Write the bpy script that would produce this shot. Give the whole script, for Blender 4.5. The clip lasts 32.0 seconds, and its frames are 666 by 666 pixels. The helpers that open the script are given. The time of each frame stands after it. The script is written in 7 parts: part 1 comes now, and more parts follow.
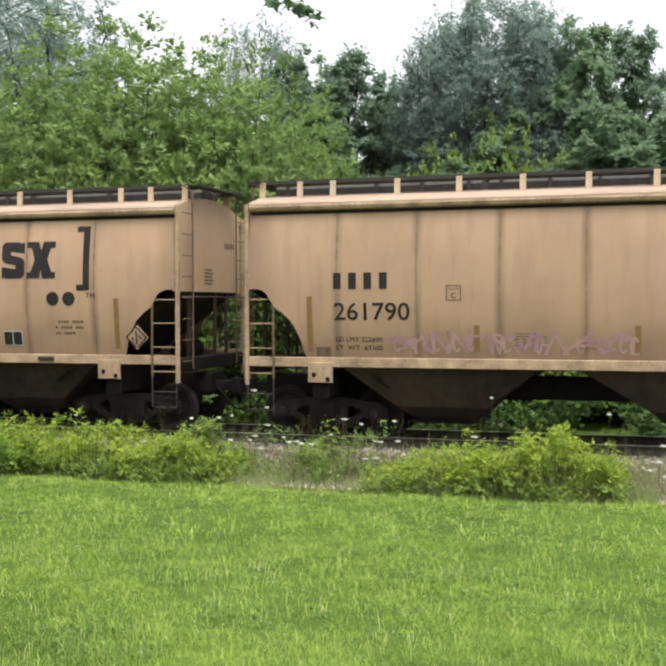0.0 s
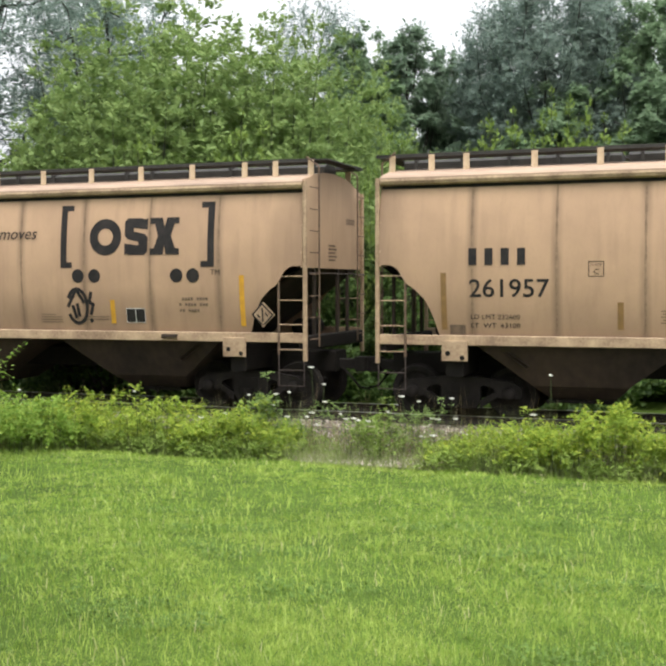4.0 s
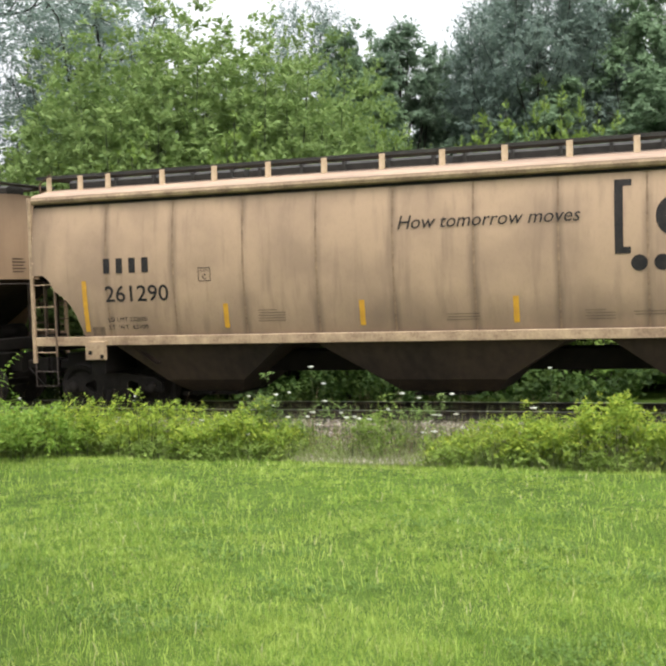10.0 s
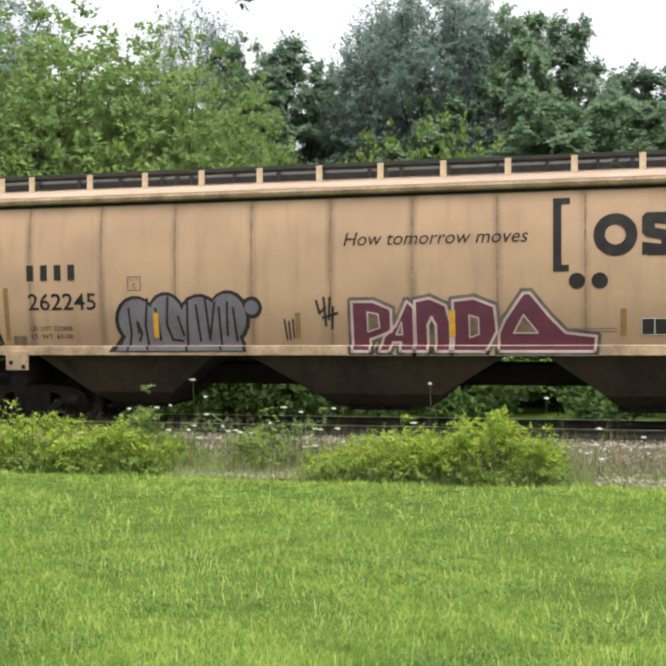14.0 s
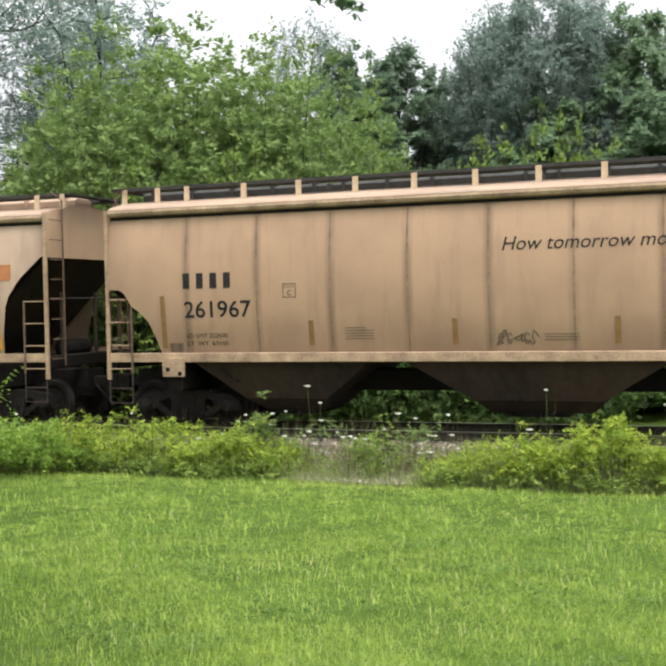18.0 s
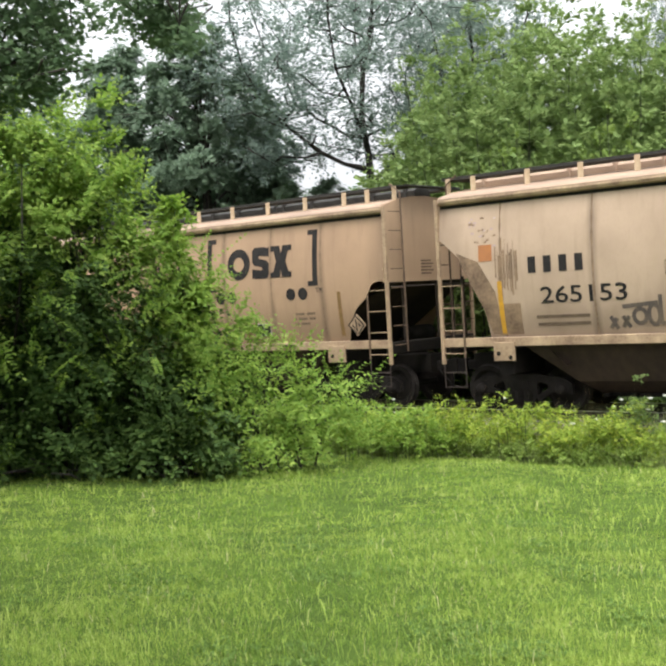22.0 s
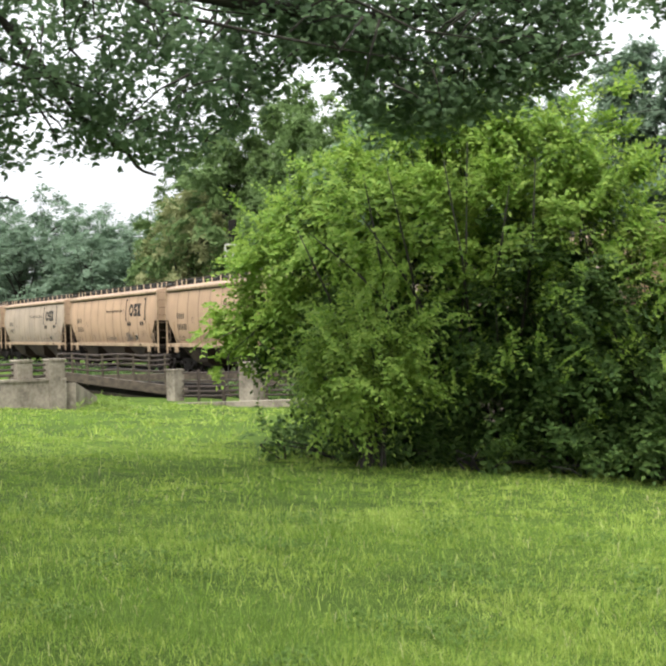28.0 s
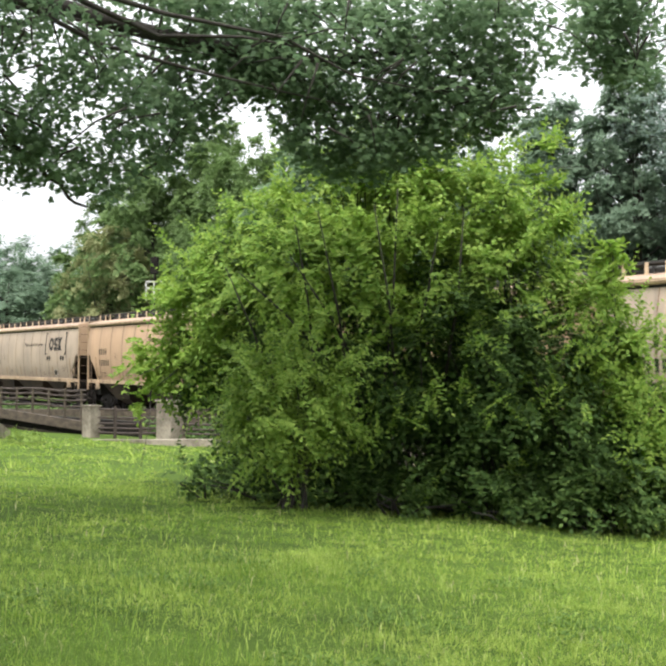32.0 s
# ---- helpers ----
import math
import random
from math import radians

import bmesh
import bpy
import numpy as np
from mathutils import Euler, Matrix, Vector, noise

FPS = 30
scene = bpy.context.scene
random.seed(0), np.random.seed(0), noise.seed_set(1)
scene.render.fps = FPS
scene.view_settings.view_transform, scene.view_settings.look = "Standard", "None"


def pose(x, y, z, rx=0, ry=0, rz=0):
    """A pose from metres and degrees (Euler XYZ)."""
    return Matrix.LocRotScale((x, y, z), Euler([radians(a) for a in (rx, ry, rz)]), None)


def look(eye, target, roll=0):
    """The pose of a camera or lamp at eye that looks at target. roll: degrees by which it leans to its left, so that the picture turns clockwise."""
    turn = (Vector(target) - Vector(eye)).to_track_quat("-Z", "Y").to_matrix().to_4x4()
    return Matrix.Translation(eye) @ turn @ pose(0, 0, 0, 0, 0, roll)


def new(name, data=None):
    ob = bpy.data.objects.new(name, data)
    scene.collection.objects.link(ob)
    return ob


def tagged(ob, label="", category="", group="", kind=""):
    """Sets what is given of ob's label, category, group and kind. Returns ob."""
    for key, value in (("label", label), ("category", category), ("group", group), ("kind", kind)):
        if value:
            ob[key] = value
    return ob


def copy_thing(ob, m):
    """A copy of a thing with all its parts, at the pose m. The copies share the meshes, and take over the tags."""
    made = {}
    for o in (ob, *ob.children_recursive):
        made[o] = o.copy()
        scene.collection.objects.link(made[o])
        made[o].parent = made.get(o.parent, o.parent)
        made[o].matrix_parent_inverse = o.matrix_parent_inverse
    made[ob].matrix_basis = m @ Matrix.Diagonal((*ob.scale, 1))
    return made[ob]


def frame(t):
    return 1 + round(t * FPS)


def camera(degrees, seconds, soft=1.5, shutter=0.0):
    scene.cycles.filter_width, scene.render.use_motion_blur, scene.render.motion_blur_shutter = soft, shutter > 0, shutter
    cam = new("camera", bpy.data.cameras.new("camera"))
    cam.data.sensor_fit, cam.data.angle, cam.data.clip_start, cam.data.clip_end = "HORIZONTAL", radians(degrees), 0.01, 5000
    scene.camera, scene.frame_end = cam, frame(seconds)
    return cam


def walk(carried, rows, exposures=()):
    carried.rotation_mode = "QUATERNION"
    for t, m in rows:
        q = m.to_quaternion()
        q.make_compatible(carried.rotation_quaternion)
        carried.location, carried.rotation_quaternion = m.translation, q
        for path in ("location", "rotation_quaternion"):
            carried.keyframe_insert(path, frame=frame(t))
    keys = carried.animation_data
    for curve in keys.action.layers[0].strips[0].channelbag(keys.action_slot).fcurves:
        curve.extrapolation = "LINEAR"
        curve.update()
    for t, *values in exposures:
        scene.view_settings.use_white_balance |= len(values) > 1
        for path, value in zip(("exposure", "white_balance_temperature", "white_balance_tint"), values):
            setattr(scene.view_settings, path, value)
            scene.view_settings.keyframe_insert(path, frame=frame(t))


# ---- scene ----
# ---- camera and its way ----
cam = camera(32.46, 32.0, soft=2.8)
EYE_ROWS = [
    (0.0, pose(-0.023, -0.254, 2.457, 88.594, 0.148, 17.051)),
    (0.5, pose(-0.020, -0.267, 2.440, 88.746, -0.268, 17.168)),
    (1.0, pose(-0.037, -0.218, 2.440, 89.066, -0.599, 17.706)),
    (1.5, pose(-0.018, -0.234, 2.446, 89.401, -0.639, 17.976)),
    (2.0, pose(-0.040, -0.240, 2.438, 89.058, -0.337, 18.538)),
    (2.5, pose(-0.066, -0.205, 2.438, 88.634, -0.255, 19.456)),
    (3.0, pose(-0.085, -0.215, 2.425, 88.599, -0.054, 20.031)),
    (3.5, pose(-0.061, -0.179, 2.412, 88.123, 0.056, 20.061)),
    (5.5, pose(0.045, -0.178, 2.419, 86.744, -0.009, 18.514)),
    (6.0, pose(0.046, -0.199, 2.436, 87.161, -0.283, 17.423)),
    (6.5, pose(0.084, -0.175, 2.427, 87.987, -0.416, 16.176)),
    (7.0, pose(0.092, -0.148, 2.428, 88.258, -0.202, 15.484)),
    (7.5, pose(0.106, -0.172, 2.425, 88.215, 0.262, 15.383)),
    (8.0, pose(0.107, -0.175, 2.416, 87.930, 0.660, 15.793)),
    (8.5, pose(0.092, -0.169, 2.413, 87.536, 1.050, 16.607)),
    (9.0, pose(0.066, -0.156, 2.387, 87.679, 1.677, 17.924)),
    (9.5, pose(0.050, -0.153, 2.405, 87.711, 1.914, 19.294)),
    (10.0, pose(0.019, -0.147, 2.399, 87.546, 1.839, 19.974)),
    (10.5, pose(0.007, -0.134, 2.389, 87.371, 1.568, 20.236)),
    (11.0, pose(-0.009, -0.128, 2.389, 87.489, 1.432, 20.349)),
    (11.5, pose(-0.013, -0.148, 2.401, 87.536, 1.477, 20.446)),
    (12.0, pose(0.027, -0.203, 2.410, 87.463, 1.414, 19.729)),
    (12.5, pose(0.023, -0.207, 2.411, 87.801, 1.270, 16.756)),
    (13.0, pose(0.017, -0.176, 2.391, 88.197, 1.160, 14.634)),
    (13.5, pose(0.016, -0.158, 2.386, 88.267, 1.113, 13.858)),
    (14.0, pose(0.017, -0.174, 2.415, 88.066, 0.738, 14.129)),
    (14.5, pose(0.046, -0.191, 2.412, 88.100, 0.915, 15.902)),
    (15.0, pose(0.054, -0.211, 2.406, 88.354, 1.316, 16.957)),
    (15.5, pose(0.052, -0.156, 2.399, 88.172, 1.387, 18.089)),
    (17.5, pose(0.015, -0.205, 2.417, 88.522, 1.246, 19.698)),
    (18.0, pose(0.028, -0.218, 2.428, 88.451, 1.194, 19.810)),
    (18.5, pose(0.023, -0.214, 2.436, 88.256, 1.349, 19.818)),
    (19.0, pose(0.040, -0.223, 2.435, 87.935, 1.583, 19.825)),
    (19.5, pose(0.025, -0.205, 2.430, 87.556, 1.654, 19.525)),
    (20.0, pose(0.051, -0.178, 2.421, 87.032, 1.343, 20.041)),
    (20.5, pose(0.136, -0.170, 2.452, 86.477, 1.996, 24.169)),
    (21.0, pose(0.148, -0.160, 2.481, 86.739, 3.996, 29.229)),
    (21.5, pose(0.096, -0.005, 2.498, 87.794, 4.342, 32.948)),
    (22.0, pose(0.186, 0.146, 2.508, 88.133, 3.338, 39.061)),
    (22.5, pose(0.249, 0.252, 2.499, 88.089, 4.312, 45.268)),
    (23.0, pose(0.026, 0.510, 2.479, 88.431, 4.249, 48.323)),
    (23.5, pose(0.037, 0.724, 2.466, 88.454, 3.365, 52.655)),
    (24.0, pose(-0.034, 0.885, 2.449, 88.761, 3.776, 56.091)),
    (24.5, pose(-0.174, 0.984, 2.456, 88.859, 2.618, 56.590)),
    (25.0, pose(-0.205, 1.028, 2.434, 88.189, 1.625, 60.183)),
    (25.5, pose(-0.201, 1.044, 2.387, 88.522, 2.477, 65.122)),
    (27.5, pose(-0.199, 0.312, 2.326, 89.134, 2.035, 62.890)),
    (28.0, pose(-0.155, 0.275, 2.329, 89.504, 1.535, 63.739)),
    (28.5, pose(-0.166, 0.243, 2.327, 89.930, 0.974, 64.274)),
    (29.0, pose(-0.182, 0.222, 2.320, 89.833, 0.789, 63.936)),
    (29.5, pose(-0.178, 0.210, 2.323, 89.916, 0.793, 63.215)),
    (30.0, pose(-0.160, 0.193, 2.328, 90.139, 0.903, 62.931)),
    (30.5, pose(-0.185, 0.204, 2.324, 90.341, 0.932, 63.402)),
    (31.0, pose(-0.184, 0.201, 2.325, 90.870, 0.816, 63.769)),
    (31.5, pose(-0.179, 0.192, 2.327, 91.574, 0.285, 62.597)),
    (32.0, pose(-0.197, 0.156, 2.297, 91.621, -0.390, 59.583)),
]
walk(cam, EYE_ROWS, exposures=[(0.0, 1.0), (3.0, 1.02), (5.8, 1.06), (7.0, 0.88), (8.0, 0.95), (9.0, 1.08), (10.0, 1.08), (12.5, 1.06), (15.0, 1.0), (19.0, 1.0), (21.0, 1.02), (23.0, 1.16), (24.0, 1.1), (25.2, 1.02), (27.5, 1.25), (32.0, 1.3)])

# how far the train has rolled at each time, in metres
ROLL = [(0.0, -0.00), (0.5, 2.44), (1.0, 4.86), (1.5, 7.28), (2.0, 9.72), (2.5, 12.16), (3.0, 14.58), (3.5, 17.00), (5.5, 26.62), (6.0, 29.02), (6.5, 31.42), (7.0, 33.82), (7.5, 36.21), (8.0, 38.60), (8.5, 40.99), (9.0, 43.39), (9.5, 45.80), (10.0, 48.21), (10.5, 50.61), (11.0, 53.01), (11.5, 55.37), (12.0, 57.73), (12.5, 60.09), (13.0, 62.45), (13.5, 64.82), (14.0, 67.19), (14.5, 69.55), (15.0, 71.90), (15.5, 74.25), (17.5, 83.63), (18.0, 85.98), (18.5, 88.32), (19.0, 90.66), (19.5, 93.00), (20.0, 95.33), (20.5, 97.65), (21.0, 99.97), (21.5, 102.28), (22.0, 104.58), (22.5, 106.88), (23.0, 109.18), (23.5, 111.48), (24.0, 113.77), (24.5, 116.06), (25.0, 118.36), (25.5, 120.65), (27.5, 129.85), (28.0, 132.16), (28.5, 134.49), (29.0, 136.84), (29.5, 139.20), (30.0, 141.55), (30.5, 143.89), (31.0, 146.21), (31.5, 148.52), (32.0, 150.84)]

# ---- light: bright overcast sky ----
world = bpy.data.worlds.new("sky")
scene.world = world
world.use_nodes = True
wn, wl = world.node_tree.nodes, world.node_tree.links
sky = wn.new("ShaderNodeTexSky")
sky.sky_type, sky.sun_disc = "NISHITA", False
sky.sun_elevation, sky.sun_rotation = radians(65), radians(135)
sky.air_density, sky.dust_density, sky.ozone_density = 1.0, 6.0, 1.0
grey = wn.new("ShaderNodeHueSaturation")
grey.inputs["Saturation"].default_value = 0.18
wl.new(sky.outputs[0], grey.inputs["Color"])
cloud = wn.new("ShaderNodeMix")
cloud.data_type = "RGBA"
cloud.inputs[0].default_value = 0.8
cloud.inputs[7].default_value = (3.6, 3.7, 3.85, 1)
wl.new(grey.outputs[0], cloud.inputs[6])
# an overcast dome is brighter overhead than at its rim
coord, split, dome = wn.new("ShaderNodeTexCoord"), wn.new("ShaderNodeSeparateXYZ"), wn.new("ShaderNodeMapRange")
wl.new(coord.outputs["Generated"], split.inputs[0])
wl.new(split.outputs[2], dome.inputs[0])
dome.inputs[1].default_value, dome.inputs[2].default_value = 0.0, 1.0
dome.inputs[3].default_value, dome.inputs[4].default_value = 0.85, 2.3
shade = wn.new("ShaderNodeVectorMath")
shade.operation = "SCALE"
wl.new(cloud.outputs[2], shade.inputs[0])
wl.new(dome.outputs[0], shade.inputs["Scale"])
wl.new(shade.outputs[0], wn["Background"].inputs["Color"])
wn["Background"].inputs["Strength"].default_value = 0.145
sun = new("sun", bpy.data.lights.new("sun", "SUN"))
sun.data.energy, sun.data.angle, sun.data.color = 1.4, radians(22), (1.0, 0.95, 0.87)
sun.matrix_basis = look((8, -8, 24), (0, 0, 0))


# ---- materials ----
def material(name, base, rough=0.7, metal=0.0, other=None, scale=3.0, detail=6.0, contrast=1.0, bump=0.0, bump_scale=40.0,
             spec=0.4, stretch=(1, 1, 1), island=None, rand=0.0, trans=0.0):
    """Principled surface: two colours mixed by noise at two scales, with bump; island: colours spread over loose pieces."""
    m = bpy.data.materials.new(name)
    m.use_nodes = True
    n, l = m.node_tree.nodes, m.node_tree.links
    b = n["Principled BSDF"]
    b.inputs["Roughness"].default_value, b.inputs["Metallic"].default_value = rough, metal
    b.inputs["Specular IOR Level"].default_value = spec
    co = n.new("ShaderNodeTexCoord")
    mp = n.new("ShaderNodeMapping")
    mp.inputs["Scale"].default_value = stretch
    l.new(co.outputs["Object"], mp.inputs["Vector"])
    big, fine = n.new("ShaderNodeTexNoise"), n.new("ShaderNodeTexNoise")
    big.inputs["Scale"].default_value, big.inputs["Detail"].default_value = scale, detail
    fine.inputs["Scale"].default_value, fine.inputs["Detail"].default_value = scale * 9, 3.0
    l.new(mp.outputs[0], big.inputs["Vector"]), l.new(mp.outputs[0], fine.inputs["Vector"])
    mix = n.new("ShaderNodeMath")
    mix.operation = "MULTIPLY_ADD"
    l.new(fine.outputs[0], mix.inputs[0])
    mix.inputs[1].default_value = 0.5
    l.new(big.outputs[0], mix.inputs[2])
    ramp = n.new("ShaderNodeValToRGB")
    mid, half = 0.75, 0.22 / contrast
    ramp.color_ramp.elements[0].position, ramp.color_ramp.elements[1].position = max(0, mid - half), min(1, mid + half)
    other = other or tuple(c * 0.72 for c in base)
    ramp.color_ramp.elements[0].color, ramp.color_ramp.elements[1].color = (*other, 1), (*base, 1)
    l.new(mix.outputs[0], ramp.inputs[0])
    col = ramp.outputs[0]
    if island:
        geo = n.new("ShaderNodeNewGeometry")
        r2 = n.new("ShaderNodeValToRGB")
        r2.color_ramp.elements[0].color, r2.color_ramp.elements[1].color = (*island[0], 1), (*island[-1], 1)
        for i, c in enumerate(island[1:-1]):
            e = r2.color_ramp.elements.new((i + 1) / (len(island) - 1))
            e.color = (*c, 1)
        l.new(geo.outputs["Random Per Island"], r2.inputs[0])
        mm = n.new("ShaderNodeMix")
        mm.data_type = "RGBA"
        mm.inputs[0].default_value = 0.5
        l.new(col, mm.inputs[6]), l.new(r2.outputs[0], mm.inputs[7])
        col = mm.outputs[2]
    if rand:
        info, hs = n.new("ShaderNodeObjectInfo"), n.new("ShaderNodeHueSaturation")
        mr = n.new("ShaderNodeMapRange")
        mr.inputs[3].default_value, mr.inputs[4].default_value = 1 - rand, 1 + rand
        l.new(info.outputs["Random"], mr.inputs[0]), l.new(mr.outputs[0], hs.inputs["Value"])
        l.new(col, hs.inputs["Color"])
        col = hs.outputs[0]
    l.new(col, b.inputs["Base Color"])
    if bump:
        bn, bp = n.new("ShaderNodeTexNoise"), n.new("ShaderNodeBump")
        bn.inputs["Scale"].default_value, bn.inputs["Detail"].default_value = bump_scale, 5.0
        l.new(mp.outputs[0], bn.inputs["Vector"]), l.new(bn.outputs[0], bp.inputs["Height"])
        bp.inputs["Strength"].default_value, bp.inputs["Distance"].default_value = bump, 0.02
        l.new(bp.outputs[0], b.inputs["Normal"])
    if trans:
        tr, ms = n.new("ShaderNodeBsdfTranslucent"), n.new("ShaderNodeMixShader")
        ms.inputs[0].default_value = trans
        out = n["Material Output"]
        l.new(col, tr.inputs["Color"])
        l.new(b.outputs[0], ms.inputs[1]), l.new(tr.outputs[0], ms.inputs[2]), l.new(ms.outputs[0], out.inputs["Surface"])
    return m


def car_paint(name, base, dirt, seam, step, grime, half, phase=0.0):
    """Weathered paint: mottled, streaked downwards, with rusty smears along the weld seams every step metres."""
    m = bpy.data.materials.new(name)
    m.use_nodes = True
    n, l = m.node_tree.nodes, m.node_tree.links
    b = n["Principled BSDF"]
    b.inputs["Roughness"].default_value, b.inputs["Specular IOR Level"].default_value = 0.62, 0.3
    co = n.new("ShaderNodeTexCoord")
    info = n.new("ShaderNodeObjectInfo")
    shift = n.new("ShaderNodeVectorMath")
    shift.operation = "MULTIPLY_ADD"
    l.new(info.outputs["Random"], shift.inputs[0])
    shift.inputs[1].default_value = (37, 0, 11)
    l.new(co.outputs["Object"], shift.inputs[2])

    def tex(scale, stretch, detail=5.0):
        mp, t = n.new("ShaderNodeMapping"), n.new("ShaderNodeTexNoise")
        mp.inputs["Scale"].default_value = stretch
        l.new(shift.outputs[0], mp.inputs["Vector"]), l.new(mp.outputs[0], t.inputs["Vector"])
        t.inputs["Scale"].default_value, t.inputs["Detail"].default_value = scale, detail
        return t.outputs[0]

    def math1(op, a, bb, c=None):
        k = n.new("ShaderNodeMath")
        k.operation = op
        for i, v in enumerate((a, bb, c)):
            if v is None:
                continue
            if isinstance(v, (int, float)):
                k.inputs[i].default_value = v
            else:
                l.new(v, k.inputs[i])
        return k.outputs[0]

    def blend(f, c1, c2):
        k = n.new("ShaderNodeMix")
        k.data_type = "RGBA"
        for i, v in ((0, f), (6, c1), (7, c2)):
            if isinstance(v, tuple):
                k.inputs[i].default_value = (*v, 1)
            elif isinstance(v, float):
                k.inputs[i].default_value = v
            else:
                l.new(v, k.inputs[i])
        return k.outputs[2]

    def ramp(v, lo, hi):
        k = n.new("ShaderNodeMapRange")
        k.inputs[1].default_value, k.inputs[2].default_value = lo, hi
        l.new(v, k.inputs[0])
        return k.outputs[0]

    sep = n.new("ShaderNodeSeparateXYZ")
    l.new(co.outputs["Object"], sep.inputs[0])
    mott, streak, fine = tex(0.9, (1, 1, 1)), tex(5.0, (1, 1, 0.12)), tex(30, (1, 1, 0.5), 3.0)
    col = blend(math1("MULTIPLY", ramp(mott, 0.42, 0.68), 0.45 * grime), base, dirt)
    col = blend(math1("MULTIPLY", ramp(streak, 0.52, 0.75), 0.5 * grime), col, dirt)
    col = blend(math1("MULTIPLY", ramp(fine, 0.5, 0.75), 0.18), col, dirt)
    # weld seams: distance to the nearest, smeared by noise
    fr = math1("FRACT", math1("MULTIPLY_ADD", sep.outputs[0], 1 / step, 100.0 + phase), 0)
    dist = math1("MULTIPLY", math1("ABSOLUTE", math1("SUBTRACT", fr, 0.5), 0), step)
    smear = math1("MULTIPLY", ramp(dist, 0.12, 0.0), ramp(tex(1.8, (1, 1, 0.4)), 0.28, 0.55))
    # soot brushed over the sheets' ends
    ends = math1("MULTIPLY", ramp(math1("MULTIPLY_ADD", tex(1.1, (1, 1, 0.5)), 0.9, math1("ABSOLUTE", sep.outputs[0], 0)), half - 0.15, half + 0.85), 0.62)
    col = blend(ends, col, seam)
    side = ramp(math1("ABSOLUTE", sep.outputs[0], 0), 7.3, 7.1)
    col = blend(math1("MULTIPLY", math1("MULTIPLY", smear, side), 0.6), col, seam)
    # road splash: ragged, low on the sheets
    low = math1("MULTIPLY", ramp(math1("MULTIPLY_ADD", tex(1.6, (1, 1, 0.6)), 0.9, sep.outputs[2]), 2.75, 1.75), 0.42 * grime)
    col = blend(low, col, seam)
    hs = n.new("ShaderNodeHueSaturation")
    mr = n.new("ShaderNodeMapRange")
    mr.inputs[3].default_value, mr.inputs[4].default_value = 0.93, 1.06
    l.new(info.outputs["Random"], mr.inputs[0]), l.new(mr.outputs[0], hs.inputs["Value"]), l.new(col, hs.inputs["Color"])
    l.new(hs.outputs[0], b.inputs["Base Color"])
    bp = n.new("ShaderNodeBump")
    bp.inputs["Strength"].default_value, bp.inputs["Distance"].default_value = 0.25, 0.03
    l.new(tex(1.3, (1, 1, 0.7), 2.0), bp.inputs["Height"]), l.new(bp.outputs[0], b.inputs["Normal"])
    return m


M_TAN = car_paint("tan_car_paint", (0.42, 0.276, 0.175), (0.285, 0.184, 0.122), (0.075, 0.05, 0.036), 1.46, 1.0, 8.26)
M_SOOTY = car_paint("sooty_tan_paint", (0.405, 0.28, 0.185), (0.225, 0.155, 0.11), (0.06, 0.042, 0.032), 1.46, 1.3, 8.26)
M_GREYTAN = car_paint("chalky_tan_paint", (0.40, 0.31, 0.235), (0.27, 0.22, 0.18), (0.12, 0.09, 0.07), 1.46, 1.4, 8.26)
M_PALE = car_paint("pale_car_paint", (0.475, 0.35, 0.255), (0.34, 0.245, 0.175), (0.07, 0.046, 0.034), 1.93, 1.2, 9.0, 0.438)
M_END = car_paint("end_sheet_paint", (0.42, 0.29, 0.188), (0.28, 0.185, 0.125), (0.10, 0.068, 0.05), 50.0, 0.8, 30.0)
M_ROOFTAN = material("dirty_tan_roof", (0.40, 0.285, 0.20), 0.75, other=(0.24, 0.168, 0.125), scale=0.8, contrast=0.9, stretch=(0.6, 2, 1))
M_TRIM = material("tan_steel_trim", (0.45, 0.325, 0.205), 0.65, other=(0.20, 0.13, 0.085), scale=2.5)
M_POST = material("pale_tan_bracket_paint", (0.60, 0.47, 0.32), 0.65, other=(0.38, 0.27, 0.17), scale=4.0)
M_SEAM = material("rusty_weld_grime", (0.30, 0.20, 0.125), 0.8, other=(0.135, 0.088, 0.057), scale=2.0, contrast=1.2)
M_LADDER = material("rusty_grimy_ladder", (0.16, 0.105, 0.068), 0.8, other=(0.06, 0.038, 0.025), scale=4.0)
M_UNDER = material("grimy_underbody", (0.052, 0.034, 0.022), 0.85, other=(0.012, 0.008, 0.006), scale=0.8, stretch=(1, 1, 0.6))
# grimy black steel; also colours the sheets that stand in for shade
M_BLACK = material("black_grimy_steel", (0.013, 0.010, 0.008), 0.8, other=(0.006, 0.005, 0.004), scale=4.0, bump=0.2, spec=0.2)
M_TRUCK = material("dusty_truck_steel", (0.024, 0.020, 0.0175), 0.85, other=(0.009, 0.0075, 0.0065), scale=5.0, bump=0.3, spec=0.2)
# dark grating; on hatch covers the dark tone stands for shade
M_ROOF = material("dark_roof_grating", (0.04, 0.038, 0.034), 0.8, other=(0.02, 0.019, 0.017), scale=6.0)
M_INK = material("black_lettering_paint", (0.013, 0.012, 0.013), 0.7, other=(0.032, 0.027, 0.025), scale=5.0, spec=0.2)
M_FADED = material("faded_dark_stencil", (0.085, 0.058, 0.042), 0.7, other=(0.17, 0.115, 0.075), scale=9.0)
M_GREYTAG = material("sprayed_black_scrawl", (0.06, 0.05, 0.05), 0.7, other=(0.16, 0.12, 0.09), scale=4.0)
M_SMOKE = material("grey_spray_haze", (0.20, 0.155, 0.12), 0.7, other=(0.30, 0.225, 0.165), scale=6.0)
